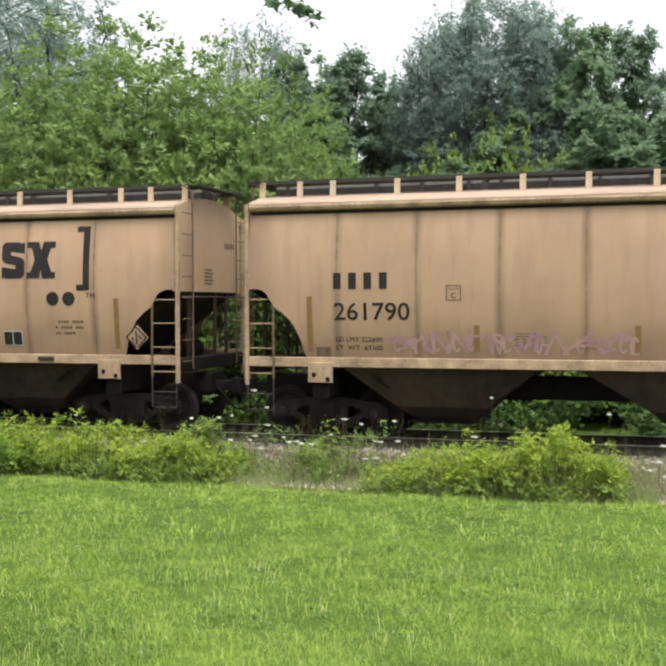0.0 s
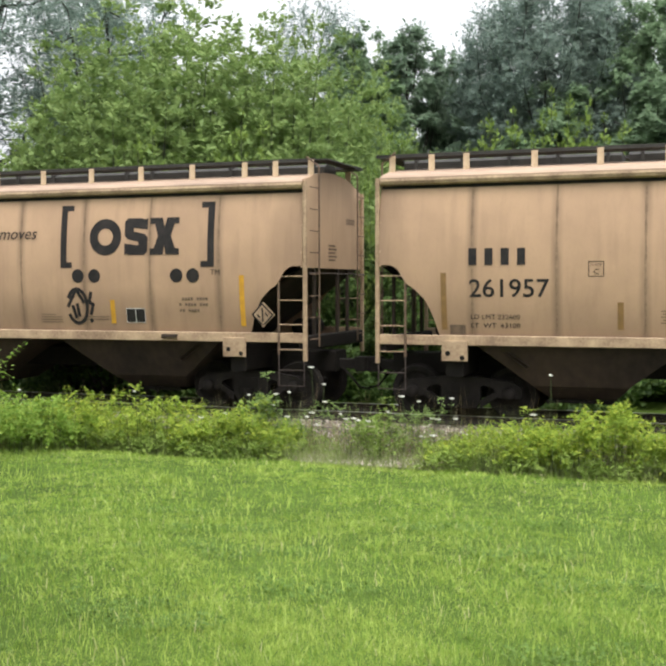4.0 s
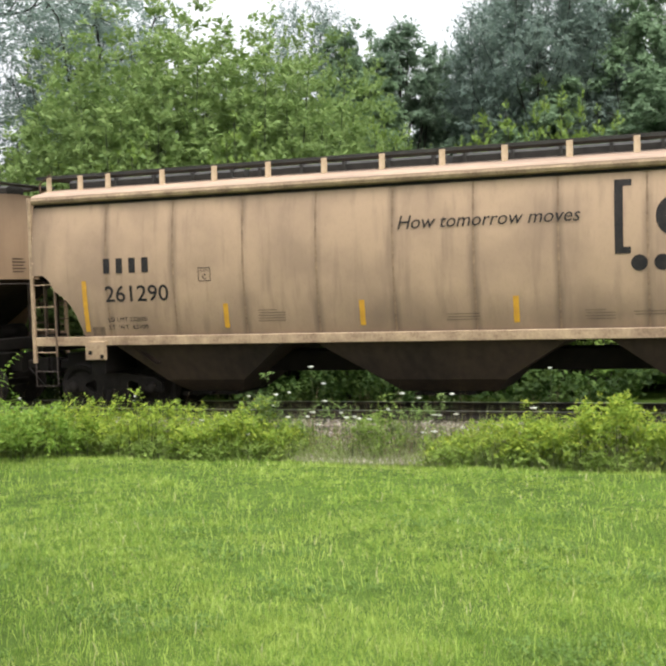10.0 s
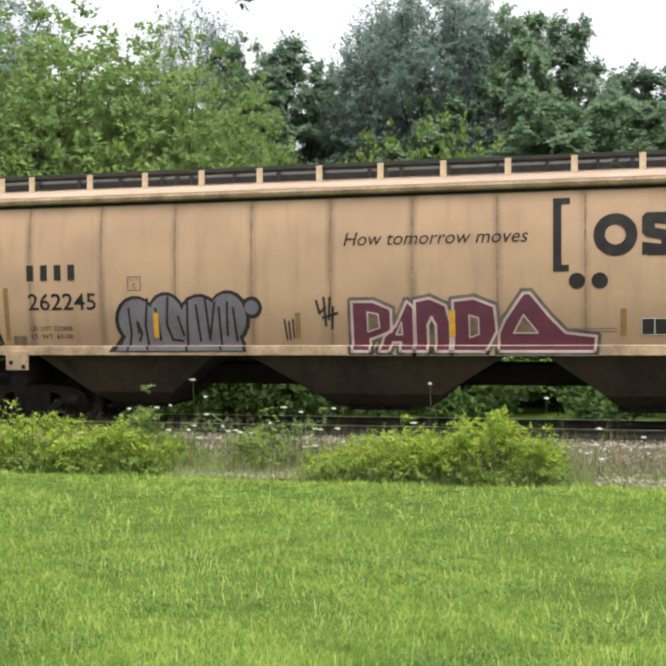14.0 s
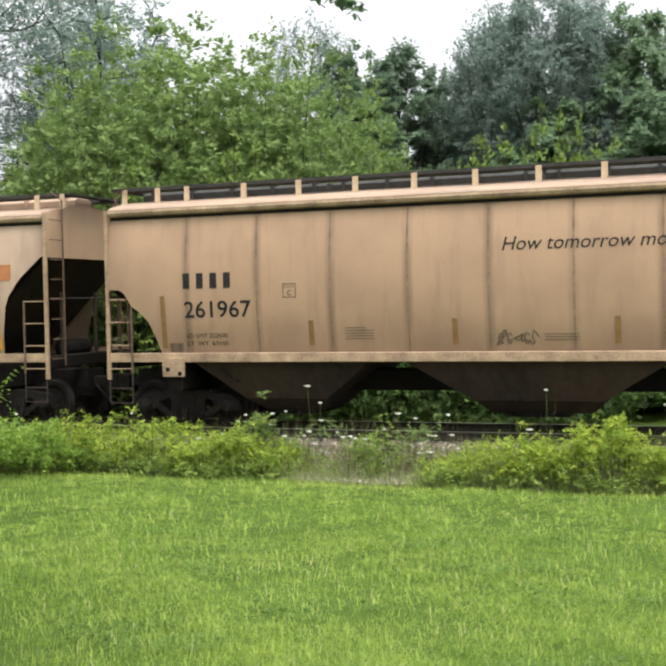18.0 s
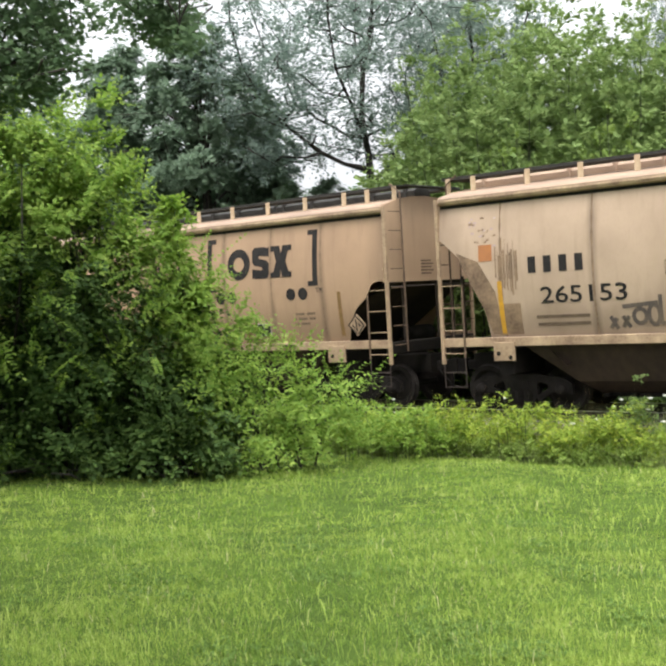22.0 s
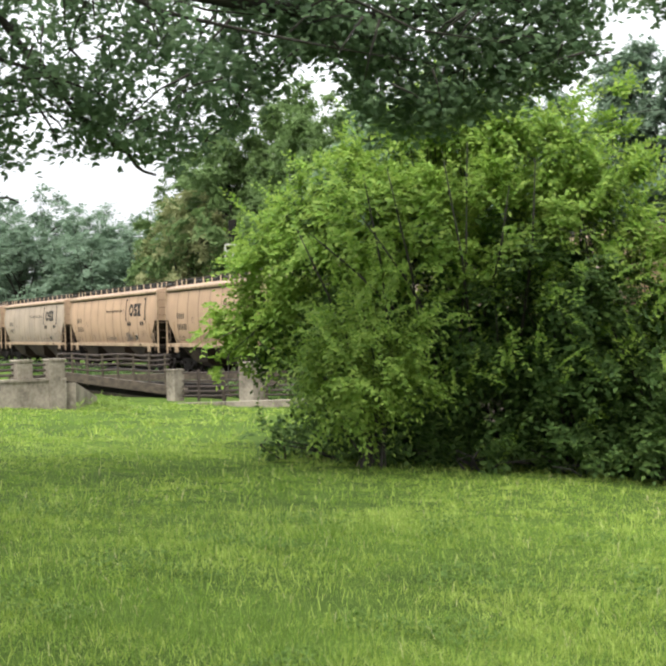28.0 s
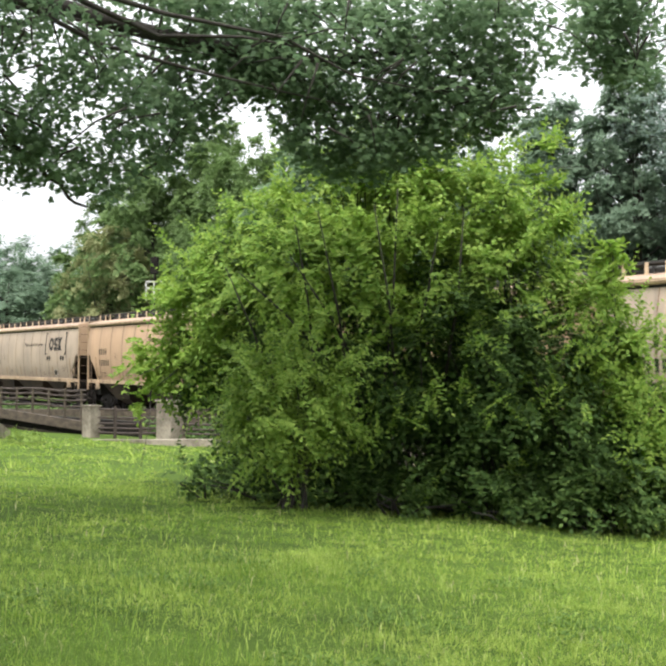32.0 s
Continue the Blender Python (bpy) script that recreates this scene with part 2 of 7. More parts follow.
M_PURPLE = material("faded_purple_spray", (0.30, 0.16, 0.19), 0.7, other=(0.42, 0.27, 0.22), scale=4.0)
M_WINE = material("burgundy_spray", (0.115, 0.026, 0.05), 0.6, other=(0.075, 0.018, 0.032), scale=2.5)
M_WHITE = material("white_paint", (0.72, 0.70, 0.68), 0.6, other=(0.5, 0.47, 0.44), scale=4.0)
M_SILVER = material("grey_spray", (0.17, 0.15, 0.175), 0.6, other=(0.10, 0.09, 0.105), scale=2.0)
M_RIM = material("faded_pale_spray", (0.50, 0.40, 0.38), 0.7, other=(0.36, 0.24, 0.23), scale=2.5)
M_YELLOW = material("yellow_reflector", (0.62, 0.33, 0.03), 0.45, other=(0.45, 0.23, 0.04), scale=8.0)
M_BROWNREF = material("grimy_reflector", (0.25, 0.14, 0.05), 0.6, other=(0.17, 0.10, 0.04), scale=8.0)
M_ORANGE = material("rust_orange_patch", (0.42, 0.17, 0.06), 0.7, other=(0.34, 0.14, 0.06), scale=6.0)
M_GREEN = material("faded_green_paint", (0.26, 0.28, 0.12), 0.6, scale=6.0)
M_CORN = material("corn_yellow_paint", (0.48, 0.28, 0.07), 0.6, scale=9.0)
M_RAIL = material("rail_steel", (0.035, 0.026, 0.02), 0.7, other=(0.02, 0.015, 0.012), scale=6.0)
M_SHINE = material("polished_rail_head", (0.55, 0.55, 0.55), 0.3, metal=1.0, scale=3.0)
M_TIE = material("weathered_tie", (0.07, 0.055, 0.045), 0.9, other=(0.035, 0.028, 0.024), scale=5.0, bump=0.4)
M_STONE = material("ballast_stone", (0.30, 0.26, 0.21), 0.9, other=(0.16, 0.135, 0.105), scale=8.0, island=((0.05, 0.04, 0.03), (0.235, 0.195, 0.145), (0.74, 0.68, 0.58)), bump=0.3)
M_BED = material("ballast_bed", (0.115, 0.095, 0.07), 0.95, other=(0.055, 0.044, 0.033), scale=14.0, bump=0.8)
M_CONC = material("weathered_concrete", (0.31, 0.27, 0.215), 0.9, other=(0.12, 0.10, 0.076), scale=1.4, contrast=1.2, bump=0.4, bump_scale=18)
M_TIMBER = material("weathered_timber", (0.105, 0.082, 0.06), 0.9, other=(0.04, 0.031, 0.023), scale=3.0, stretch=(0.3, 2, 2), bump=0.4)
M_PALEPOST = material("pale_painted_steel", (0.55, 0.55, 0.52), 0.6, other=(0.36, 0.35, 0.32), scale=3.0)
M_IRON = material("rusty_railing_iron", (0.065, 0.048, 0.04), 0.8, other=(0.03, 0.022, 0.018), scale=6.0)
M_SOIL = material("lawn_soil", (0.075, 0.12, 0.022), 0.95, other=(0.045, 0.075, 0.015), scale=0.5, contrast=1.2, bump=0.5, bump_scale=60, spec=0.05)


def grass_material(name, lush, mid, pale, straw):
    """Grass: coarse and fine patches of lush, mid and pale blades, single blades apart by chance, a few gone to straw."""
    m = bpy.data.materials.new(name)
    m.use_nodes = True
    n, l = m.node_tree.nodes, m.node_tree.links
    b = n["Principled BSDF"]
    b.inputs["Roughness"].default_value, b.inputs["Specular IOR Level"].default_value = 0.65, 0.2
    co, geo = n.new("ShaderNodeTexCoord"), n.new("ShaderNodeNewGeometry")

    def tex(scale, detail):
        t = n.new("ShaderNodeTexNoise")
        t.inputs["Scale"].default_value, t.inputs["Detail"].default_value, t.inputs["Roughness"].default_value = scale, detail, 0.62
        l.new(co.outputs["Object"], t.inputs["Vector"])
        return t.outputs[0]

    def add(x, k, y):
        q = n.new("ShaderNodeMath")
        q.operation = "MULTIPLY_ADD"
        l.new(x, q.inputs[0])
        q.inputs[1].default_value = k
        if isinstance(y, float):
            q.inputs[2].default_value = y
        else:
            l.new(y, q.inputs[2])
        return q.outputs[0]
    tone = add(tex(0.42, 3.0), 1.1, add(tex(3.2, 4.0), 1.0, add(geo.outputs["Random Per Island"], 0.85, -0.905)))
    ramp = n.new("ShaderNodeValToRGB")
    e = ramp.color_ramp.elements
    e[0].position, e[1].position = 0.18, 0.95
    e[0].color, e[1].color = (*lush, 1), (*pale, 1)
    e.new(0.55).color = (*mid, 1)
    l.new(tone, ramp.inputs[0])
    dry = n.new("ShaderNodeMapRange")
    dry.inputs[1].default_value, dry.inputs[2].default_value = 0.955, 0.985
    l.new(geo.outputs["Random Per Island"], dry.inputs[0])
    mix = n.new("ShaderNodeMix")
    mix.data_type = "RGBA"
    l.new(dry.outputs[0], mix.inputs[0]), l.new(ramp.outputs[0], mix.inputs[6])
    mix.inputs[7].default_value = (*straw, 1)
    l.new(mix.outputs[2], b.inputs["Base Color"])
    tr, ms = n.new("ShaderNodeBsdfTranslucent"), n.new("ShaderNodeMixShader")
    ms.inputs[0].default_value = 0.35
    l.new(mix.outputs[2], tr.inputs["Color"])
    l.new(b.outputs[0], ms.inputs[1]), l.new(tr.outputs[0], ms.inputs[2]), l.new(ms.outputs[0], n["Material Output"].inputs["Surface"])
    return m


M_BLADE = grass_material("grass_blades", (0.134, 0.232, 0.038), (0.25, 0.37, 0.062), (0.45, 0.545, 0.13), (0.58, 0.53, 0.30))
M_CLOVER = material("clover_leaves", (0.12, 0.205, 0.04), 0.6, other=(0.085, 0.155, 0.03), scale=2.0, island=((0.08, 0.15, 0.028), (0.125, 0.21, 0.04), (0.20, 0.29, 0.07)), trans=0.3, spec=0.25)
M_BARK = material("tree_bark", (0.055, 0.048, 0.042), 0.95, other=(0.028, 0.024, 0.021), scale=5.0, stretch=(2, 2, 0.4), bump=0.6)


def leaf_material(name, dark, mid, light, trans=0.35, rough=0.65, spec=0.18):
    return material(name, mid, rough, other=tuple(0.6 * a + 0.4 * b for a, b in zip(dark, mid)), scale=0.6, contrast=1.2, island=(dark, mid, light), trans=trans, rand=0.06, spec=spec)


# the woods' leaf colours are paler and bluer, with distance haze mixed in
M_LEAF = leaf_material("leaves_green", (0.12, 0.19, 0.063), (0.20, 0.285, 0.091), (0.29, 0.37, 0.137), 0.4)
M_LEAFMIDHAZE = leaf_material("leaves_mid_green", (0.13, 0.205, 0.114), (0.188, 0.275, 0.157), (0.26, 0.355, 0.211), 0.5)
M_LEAFDARKHAZE = leaf_material("leaves_dark_green", (0.125, 0.19, 0.128), (0.178, 0.252, 0.168), (0.24, 0.325, 0.222), 0.5)
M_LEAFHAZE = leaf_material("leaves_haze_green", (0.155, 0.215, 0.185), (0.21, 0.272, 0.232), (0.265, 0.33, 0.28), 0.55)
M_LEAFYEL = leaf_material("leaves_yellow_green", (0.095, 0.17, 0.03), (0.265, 0.37, 0.052), (0.58, 0.59, 0.095), 0.45)
M_SAPLEAF = leaf_material("sapling_leaves", (0.125, 0.20, 0.045), (0.185, 0.27, 0.058), (0.255, 0.335, 0.085), 0.4)
M_LEAFOLIVE = leaf_material("leaves_olive", (0.20, 0.225, 0.10), (0.26, 0.28, 0.13), (0.33, 0.335, 0.17))
# dark leaves; the tone also carries shade inside and beneath the growth
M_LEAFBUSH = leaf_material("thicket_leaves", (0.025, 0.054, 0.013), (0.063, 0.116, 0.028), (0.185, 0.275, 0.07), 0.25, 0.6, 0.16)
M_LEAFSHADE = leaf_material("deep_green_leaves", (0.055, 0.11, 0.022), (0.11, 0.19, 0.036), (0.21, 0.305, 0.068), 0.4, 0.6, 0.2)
M_LEAFFRONT = leaf_material("mid_green_leaves", (0.10, 0.185, 0.034), (0.225, 0.345, 0.06), (0.41, 0.52, 0.115), 0.45, 0.6, 0.2)
M_LEAFBRIGHT = leaf_material("shrub_leaves", (0.11, 0.205, 0.032), (0.215, 0.345, 0.053), (0.42, 0.52, 0.11), 0.48, 0.6, 0.25)
M_BOXELDER = leaf_material("boxelder_leaves", (0.115, 0.22, 0.038), (0.25, 0.39, 0.068), (0.47, 0.575, 0.135), 0.48, 0.6, 0.25)
M_LEAFTOP = leaf_material("maple_leaves", (0.075, 0.13, 0.07), (0.12, 0.185, 0.095), (0.175, 0.25, 0.125), 0.6)
M_LEAFELM = leaf_material("elm_leaves", (0.085, 0.145, 0.05), (0.14, 0.215, 0.075), (0.20, 0.285, 0.11), 0.45)
M_WEED = leaf_material("weed_leaves", (0.13, 0.20, 0.04), (0.20, 0.29, 0.06), (0.30, 0.37, 0.10), 0.35)
M_DRY = material("dry_grass_stems", (0.30, 0.23, 0.12), 0.9, other=(0.20, 0.15, 0.08), scale=3.0, island=((0.06, 0.07, 0.03), (0.17, 0.135, 0.075), (0.34, 0.26, 0.16)), trans=0.2)
M_UMBEL = material("white_blossom", (0.72, 0.72, 0.66), 0.8, scale=30.0, trans=0.2)
M_STEM = material("green_stems", (0.065, 0.09, 0.03), 0.8, scale=6.0)
M_WILD = material("wild_grass", (0.30, 0.34, 0.13), 0.8, scale=1.0, island=((0.12, 0.195, 0.05), (0.23, 0.295, 0.105), (0.45, 0.42, 0.25)), trans=0.3)


# ---- mesh helpers ----
class Shape:
    """Collects vertices and faces of one mesh."""

    def __init__(self):
        self.v, self.f = [], []

    def add(self, verts, faces):
        k = len(self.v)
        self.v += [tuple(p) for p in verts]
        self.f += [tuple(i + k for i in q) for q in faces]
        return self

    def box(self, x0, x1, y0, y1, z0, z1, c=0.0):
        """A box; c bevels the edges that run along its longest side."""
        if not c:
            p = [(x, y, z) for x in (x0, x1) for y in (y0, y1) for z in (z0, z1)]
            return self.add(p, [(0, 1, 3, 2), (4, 6, 7, 5), (0, 4, 5, 1), (2, 3, 7, 6), (0, 2, 6, 4), (1, 5, 7, 3)])
        size = (x1 - x0, y1 - y0, z1 - z0)
        a = size.index(max(size))
        lo, hi = (x0, y0, z0), (x1, y1, z1)
        u, w = [i for i in range(3) if i != a]
        ring = [(lo[u] + c, lo[w]), (hi[u] - c, lo[w]), (hi[u], lo[w] + c), (hi[u], hi[w] - c), (hi[u] - c, hi[w]), (lo[u] + c, hi[w]), (lo[u], hi[w] - c), (lo[u], lo[w] + c)]
        pts = []
        for e in (lo[a], hi[a]):
            for p, q in ring:
                r = [0, 0, 0]
                r[a], r[u], r[w] = e, p, q
                pts.append(r)
        return self.add(pts, [tuple(range(8)), tuple(range(15, 7, -1))] + [(i, (i + 1) % 8, 8 + (i + 1) % 8, 8 + i) for i in range(8)])

    def tube(self, path, radii, n=6, caps=True):
        path = [Vector(p) for p in path]
        if isinstance(radii, (int, float)):
            radii = [radii] * len(path)
        k, pts = len(path), []
        side = None
        for i, p in enumerate(path):
            d = (path[min(i + 1, k - 1)] - path[max(i - 1, 0)]).normalized()
            if side is None:
                side = d.orthogonal().normalized()
            else:
                side = (side - d * side.dot(d)).normalized()
            up = d.cross(side)
            pts += [p + (side * math.cos(6.28318 * j / n) + up * math.sin(6.28318 * j / n)) * radii[i] for j in range(n)]
        fs = [(i * n + j, i * n + (j + 1) % n, (i + 1) * n + (j + 1) % n, (i + 1) * n + j) for i in range(k - 1) for j in range(n)]
        if caps:
            fs += [tuple(range(n - 1, -1, -1)), tuple(range((k - 1) * n, k * n))]
        return self.add(pts, fs)

    def prism(self, outline, axis, a, b):
        """An outline of (u, w) pairs pushed along axis 0, 1 or 2 from a to b."""
        n, pts = len(outline), []
        u, w = [i for i in range(3) if i != axis]
        for e in (a, b):
            for p, q in outline:
                r = [0, 0, 0]
                r[axis], r[u], r[w] = e, p, q
                pts.append(r)
        return self.add(pts, [tuple(range(n)), tuple(range(2 * n - 1, n - 1, -1))] + [(i, (i + 1) % n, n + (i + 1) % n, n + i) for i in range(n)])

    def wheel(self, profile, n=24, axis=1, at=(0, 0, 0)):
        """Turns a profile of (along axis, radius) pairs round the axis."""
        pts, k = [], len(profile)
        for j in range(n):
            c, s = math.cos(6.28318 * j / n), math.sin(6.28318 * j / n)
            for d, r in profile:
                p = (r * c, d, r * s) if axis == 1 else (d, r * c, r * s) if axis == 0 else (r * c, r * s, d)
                pts.append((p[0] + at[0], p[1] + at[1], p[2] + at[2]))
        fs = [(j * k + i, j * k + i + 1, ((j + 1) % n) * k + i + 1, ((j + 1) % n) * k + i) for j in range(n) for i in range(k - 1)]
        return self.add(pts, fs)

    def mesh(self, name, mat, smooth=False):
        me = bpy.data.meshes.new(name)
        me.from_pydata(self.v, [], self.f)
        me.materials.append(mat)
        if smooth:
            me.polygons.foreach_set("use_smooth", [True] * len(me.polygons))
        bm = bmesh.new()
        bm.from_mesh(me)
        bmesh.ops.recalc_face_normals(bm, faces=bm.faces)
        bm.to_mesh(me)
        bm.free()
        return me


def raw_mesh(name, verts, faces, mat, smooth=False):
    """A mesh from arrays: verts (n, 3) and faces (m, 3 or 4)."""
    me = bpy.data.meshes.new(name)
    k = faces.shape[1]
    me.vertices.add(len(verts))
    me.vertices.foreach_set("co", np.ascontiguousarray(verts, dtype=np.float32).ravel())
    me.loops.add(faces.size)
    me.loops.foreach_set("vertex_index", np.ascontiguousarray(faces, dtype=np.int32).ravel())
    me.polygons.add(len(faces))
    me.polygons.foreach_set("loop_start", np.arange(0, faces.size, k, dtype=np.int32))
    me.polygons.foreach_set("loop_total", np.full(len(faces), k, dtype=np.int32))
    if smooth:
        me.polygons.foreach_set("use_smooth", np.ones(len(faces), dtype=bool))
    me.materials.append(mat)
    me.update(calc_edges=True)
    return me


def part(name, mesh, parent, label="", m=None):
    ob = new(name, mesh)
    ob.parent = parent
    if m is not None:
        ob.matrix_basis = m
    if label:
        ob["label"] = label
    return ob


def thing(name, label, category, m=None, mesh=None, group="", kind=""):
    ob = new(name, mesh)
    if m is not None:
        ob.matrix_basis = m
    return tagged(ob, label, category, group, kind)


def smooth01(a):
    a = np.clip(a, 0, 1)
    return a * a * (3 - 2 * a)


# ---- ground ----
TRACK_Y = 21.02


def ground_z(x, y):
    """Height of the ground: the lawn falls towards the track, then the railway bed's level."""
    x, y = np.asarray(x, float), np.asarray(y, float)
    lawn = 0.86 - 0.075 * np.clip(y, -4, 16.9)
    lawn = lawn + 0.03 * np.sin(x * 0.7 + 1.3) * np.sin(y * 0.55) + 0.02 * np.sin(x * 1.9 + y * 1.3)
    lawn = lawn - 0.10 * np.exp(-((y - 17.2) / 0.9) ** 2)
    beyond = -0.42 + 0.02 * np.sin(x * 0.8) + 0.045 * np.clip(y - 27, 0, 40)
    k = smooth01((y - 17.0) / 1.5)
    return lawn * (1 - k) + beyond * k


def ground():
    xs = np.concatenate([[-3000, -900, -400, -200, -120], np.arange(-90, 30.1, 0.75), [45, 80, 160, 400, 1200, 3000]])
    ys = np.concatenate([[-3000, -800, -250, -90, -40, -20, -10], np.arange(-6, 34.1, 0.5), [38, 44, 52, 64, 90, 150, 300, 800, 3000]])
    X, Y = np.meshgrid(xs, ys)
    Z = ground_z(X, Y)
    far = smooth01((np.hypot(X, Y) - 90) / 60)
    Z = Z * (1 - far) + 0.4 * far
    v = np.stack([X, Y, Z], -1).reshape(-1, 3)
    nx, ny = len(xs), len(ys)
    i = np.arange(nx * ny).reshape(ny, nx)
    f = np.stack([i[:-1, :-1], i[:-1, 1:], i[1:, 1:], i[1:, :-1]], -1).reshape(-1, 4)
    thing("ground", "mown green lawn sloping down to the railway line", "ground", mesh=raw_mesh("ground", v, f, M_SOIL, True), kind="structure")


ground()


# ---- grass and leaves ----
def blades(rng, xy, height, width, lean=0.5, z=None, toward=None):
    """Grass blades as pointed slips: arrays of vertices and faces."""
    n = len(xy)
    z = ground_z(xy[:, 0], xy[:, 1]) if z is None else z
    h = height * rng.uniform(0.5, 1.25, n)
    a, b = rng.uniform(0, 6.283, n), rng.uniform(0, 6.283, n)
    b = b if toward is None else toward
    w = width * rng.uniform(0.6, 1.4, n)
    base = np.stack([xy[:, 0], xy[:, 1], z - 0.01], 1)
    side = np.stack([np.cos(a) * w, np.sin(a) * w, np.zeros(n)], 1)
    l = lean * h * rng.uniform(0.1, 1.2, n)
    top = base + np.stack([np.cos(b) * l, np.sin(b) * l, h], 1)
    v = np.stack([base - side, base + side, top], 1).reshape(-1, 3)
    return v, np.arange(n * 3).reshape(-1, 3)


def arched(rng, xy, length, width):
    """Long single blades that bow over: three pieces each."""
    n = len(xy)
    a, b = rng.uniform(0, 6.283, n), rng.uniform(-0.4, 0.4, n)
    L = length * rng.uniform(0.6, 1.3, n)
    lean = rng.uniform(0.35, 0.9, n)
    way, side = np.stack([np.cos(a), np.sin(a), np.zeros(n)], 1), np.stack([-np.sin(a + b), np.cos(a + b), np.zeros(n)], 1) * width
    p = np.stack([xy[:, 0], xy[:, 1], ground_z(xy[:, 0], xy[:, 1]) - 0.005], 1)
    up = np.array([0, 0, 1.0])
    q = p + way * (L * lean * 0.35)[:, None] + up * (L * 0.55)[:, None]
    r = p + way * (L * lean * 0.85)[:, None] + up * (L * (0.85 - 0.35 * lean))[:, None]
    v = np.stack([p - side, p + side, q + side, q - side, r], 1).reshape(-1, 3)
    k = np.arange(n)[:, None] * 5
    return v, np.concatenate([k + np.array([[0, 1, 2]]), k + np.array([[0, 2, 3]]), k + np.array([[3, 2, 4]])])


def lawn_edge(x):
    """Where the mown lawn ends towards the track."""
    return 16.9 + 0.25 * np.sin(x * 1.4) + 0.15 * np.sin(x * 4.1)


def lawn_grass():
    """Mown grass in tufts of uneven height, denser near the viewer, with long bowed blades, clover and a few pale stalks."""
    rng = np.random.default_rng(5)
    sets, clover = [], []
    for d0, d1, n, h, w in ((3.5, 7.0, 190000, 0.046, 0.0019), (7.0, 11.5, 260000, 0.042, 0.0028), (11.5, 20.0, 230000, 0.046, 0.0048), (20.0, 40.0, 80000, 0.10, 0.012)):
        az = rng.uniform(radians(-6), radians(86), n)
        d = np.sqrt(rng.uniform(d0 * d0, d1 * d1, n))
        xy = np.stack([-np.sin(az) * d, np.cos(az) * d], 1)
        # two slips of three grow out of a tuft
        home = rng.integers(0, n // 30, n)
        loose = rng.uniform(0, 1, n) < 0.33
        out = rng.normal(0, 0.028 + 0.002 * d0, xy.shape)
        xy = np.where(loose[:, None], xy + rng.normal(0, 0.03, xy.shape), xy[home] + out)
        tall = np.where(loose, 0.75, (0.7 + 0.9 * rng.uniform(0, 1, n) ** 2.2)[home])
        way = np.where(loose, rng.uniform(0, 6.283, n), np.arctan2(out[:, 1], out[:, 0]) + rng.normal(0, 0.5, n))
        keep = (xy[:, 1] < lawn_edge(xy[:, 0])) & (xy[:, 1] > -4) & (xy[:, 0] > -33)
        xy, tall, way = xy[keep], tall[keep], way[keep]
        patch = 0.9 + 0.3 * np.sin(xy[:, 0] * 1.7 + 2 * np.sin(xy[:, 1] * 0.9)) * np.sin(xy[:, 1] * 1.3 + 1.0) + 0.2 * np.sin(xy[:, 0] * 5.3 + 1.0) * np.sin(xy[:, 1] * 4.1)
        hh = h * tall * patch * (1 + 1.2 * smooth01((xy[:, 1] - 15.6) / 1.2))
        sets.append(blades(rng, xy, hh, w, 1.15, toward=way))
        # bowed blades and clover
        m = n // (16 if d0 < 7 else 26)
        az, d = rng.uniform(radians(-6), radians(86), m), np.sqrt(rng.uniform(d0 * d0, d1 * d1, m))
        xy = np.stack([-np.sin(az) * d, np.cos(az) * d], 1)
        xy = xy[(xy[:, 1] < lawn_edge(xy[:, 0])) & (xy[:, 0] > -33)]
        if d0 < 15:
            sets.append(arched(rng, xy, 0.11 + 0.002 * d0, w * 0.8))
        if d0 < 11:
            m = n // 4
            az, d = rng.uniform(radians(-6), radians(86), m), np.sqrt(rng.uniform(d0 * d0, d1 * d1, m))
            xy = np.stack([-np.sin(az) * d, np.cos(az) * d], 1)
            spot_ = np.sin(xy[:, 0] * 2.3 + 1.7 * np.sin(xy[:, 1] * 1.1)) * np.sin(xy[:, 1] * 2.9 + 0.6) + 0.5 * np.sin(xy[:, 0] * 7.1) * np.sin(xy[:, 1] * 6.3)
            xy = xy[(spot_ > 0.58) & (xy[:, 1] < lawn_edge(xy[:, 0]))]
            p = np.stack([xy[:, 0], xy[:, 1], ground_z(xy[:, 0], xy[:, 1]) + rng.uniform(0.01, 0.055, len(xy))], 1)
            clover.append(leaves(rng, p, 0.020 + 0.0008 * d0, up=0.75, wide=0.42, droop=0.0))
    # the rest of the lawn, round and behind
    n = 60000
    az, d = rng.uniform(0, 6.283, n), 26 * rng.uniform(0, 1, n) ** 0.6
    xy = np.stack([-np.sin(az) * d, np.cos(az) * d], 1)
    deg = np.degrees(az)
    xy = xy[((d < 3.5) | ((deg > 86) & (deg < 354))) & (xy[:, 1] < 16.7)]
    sets.append(blades(rng, xy, 0.085, 0.012, 1.2))
    v, f = join(sets)
    thing("lawn_grass", "short bright green mown grass of the lawn", "grass", mesh=raw_mesh("lawn_grass", v, f, M_BLADE), kind="stuff")
    v, f = join(clover)
    thing("clover", "low dark green clover and weeds spread in patches through the lawn", "weeds", mesh=raw_mesh("clover", v, f, M_CLOVER), kind="stuff")


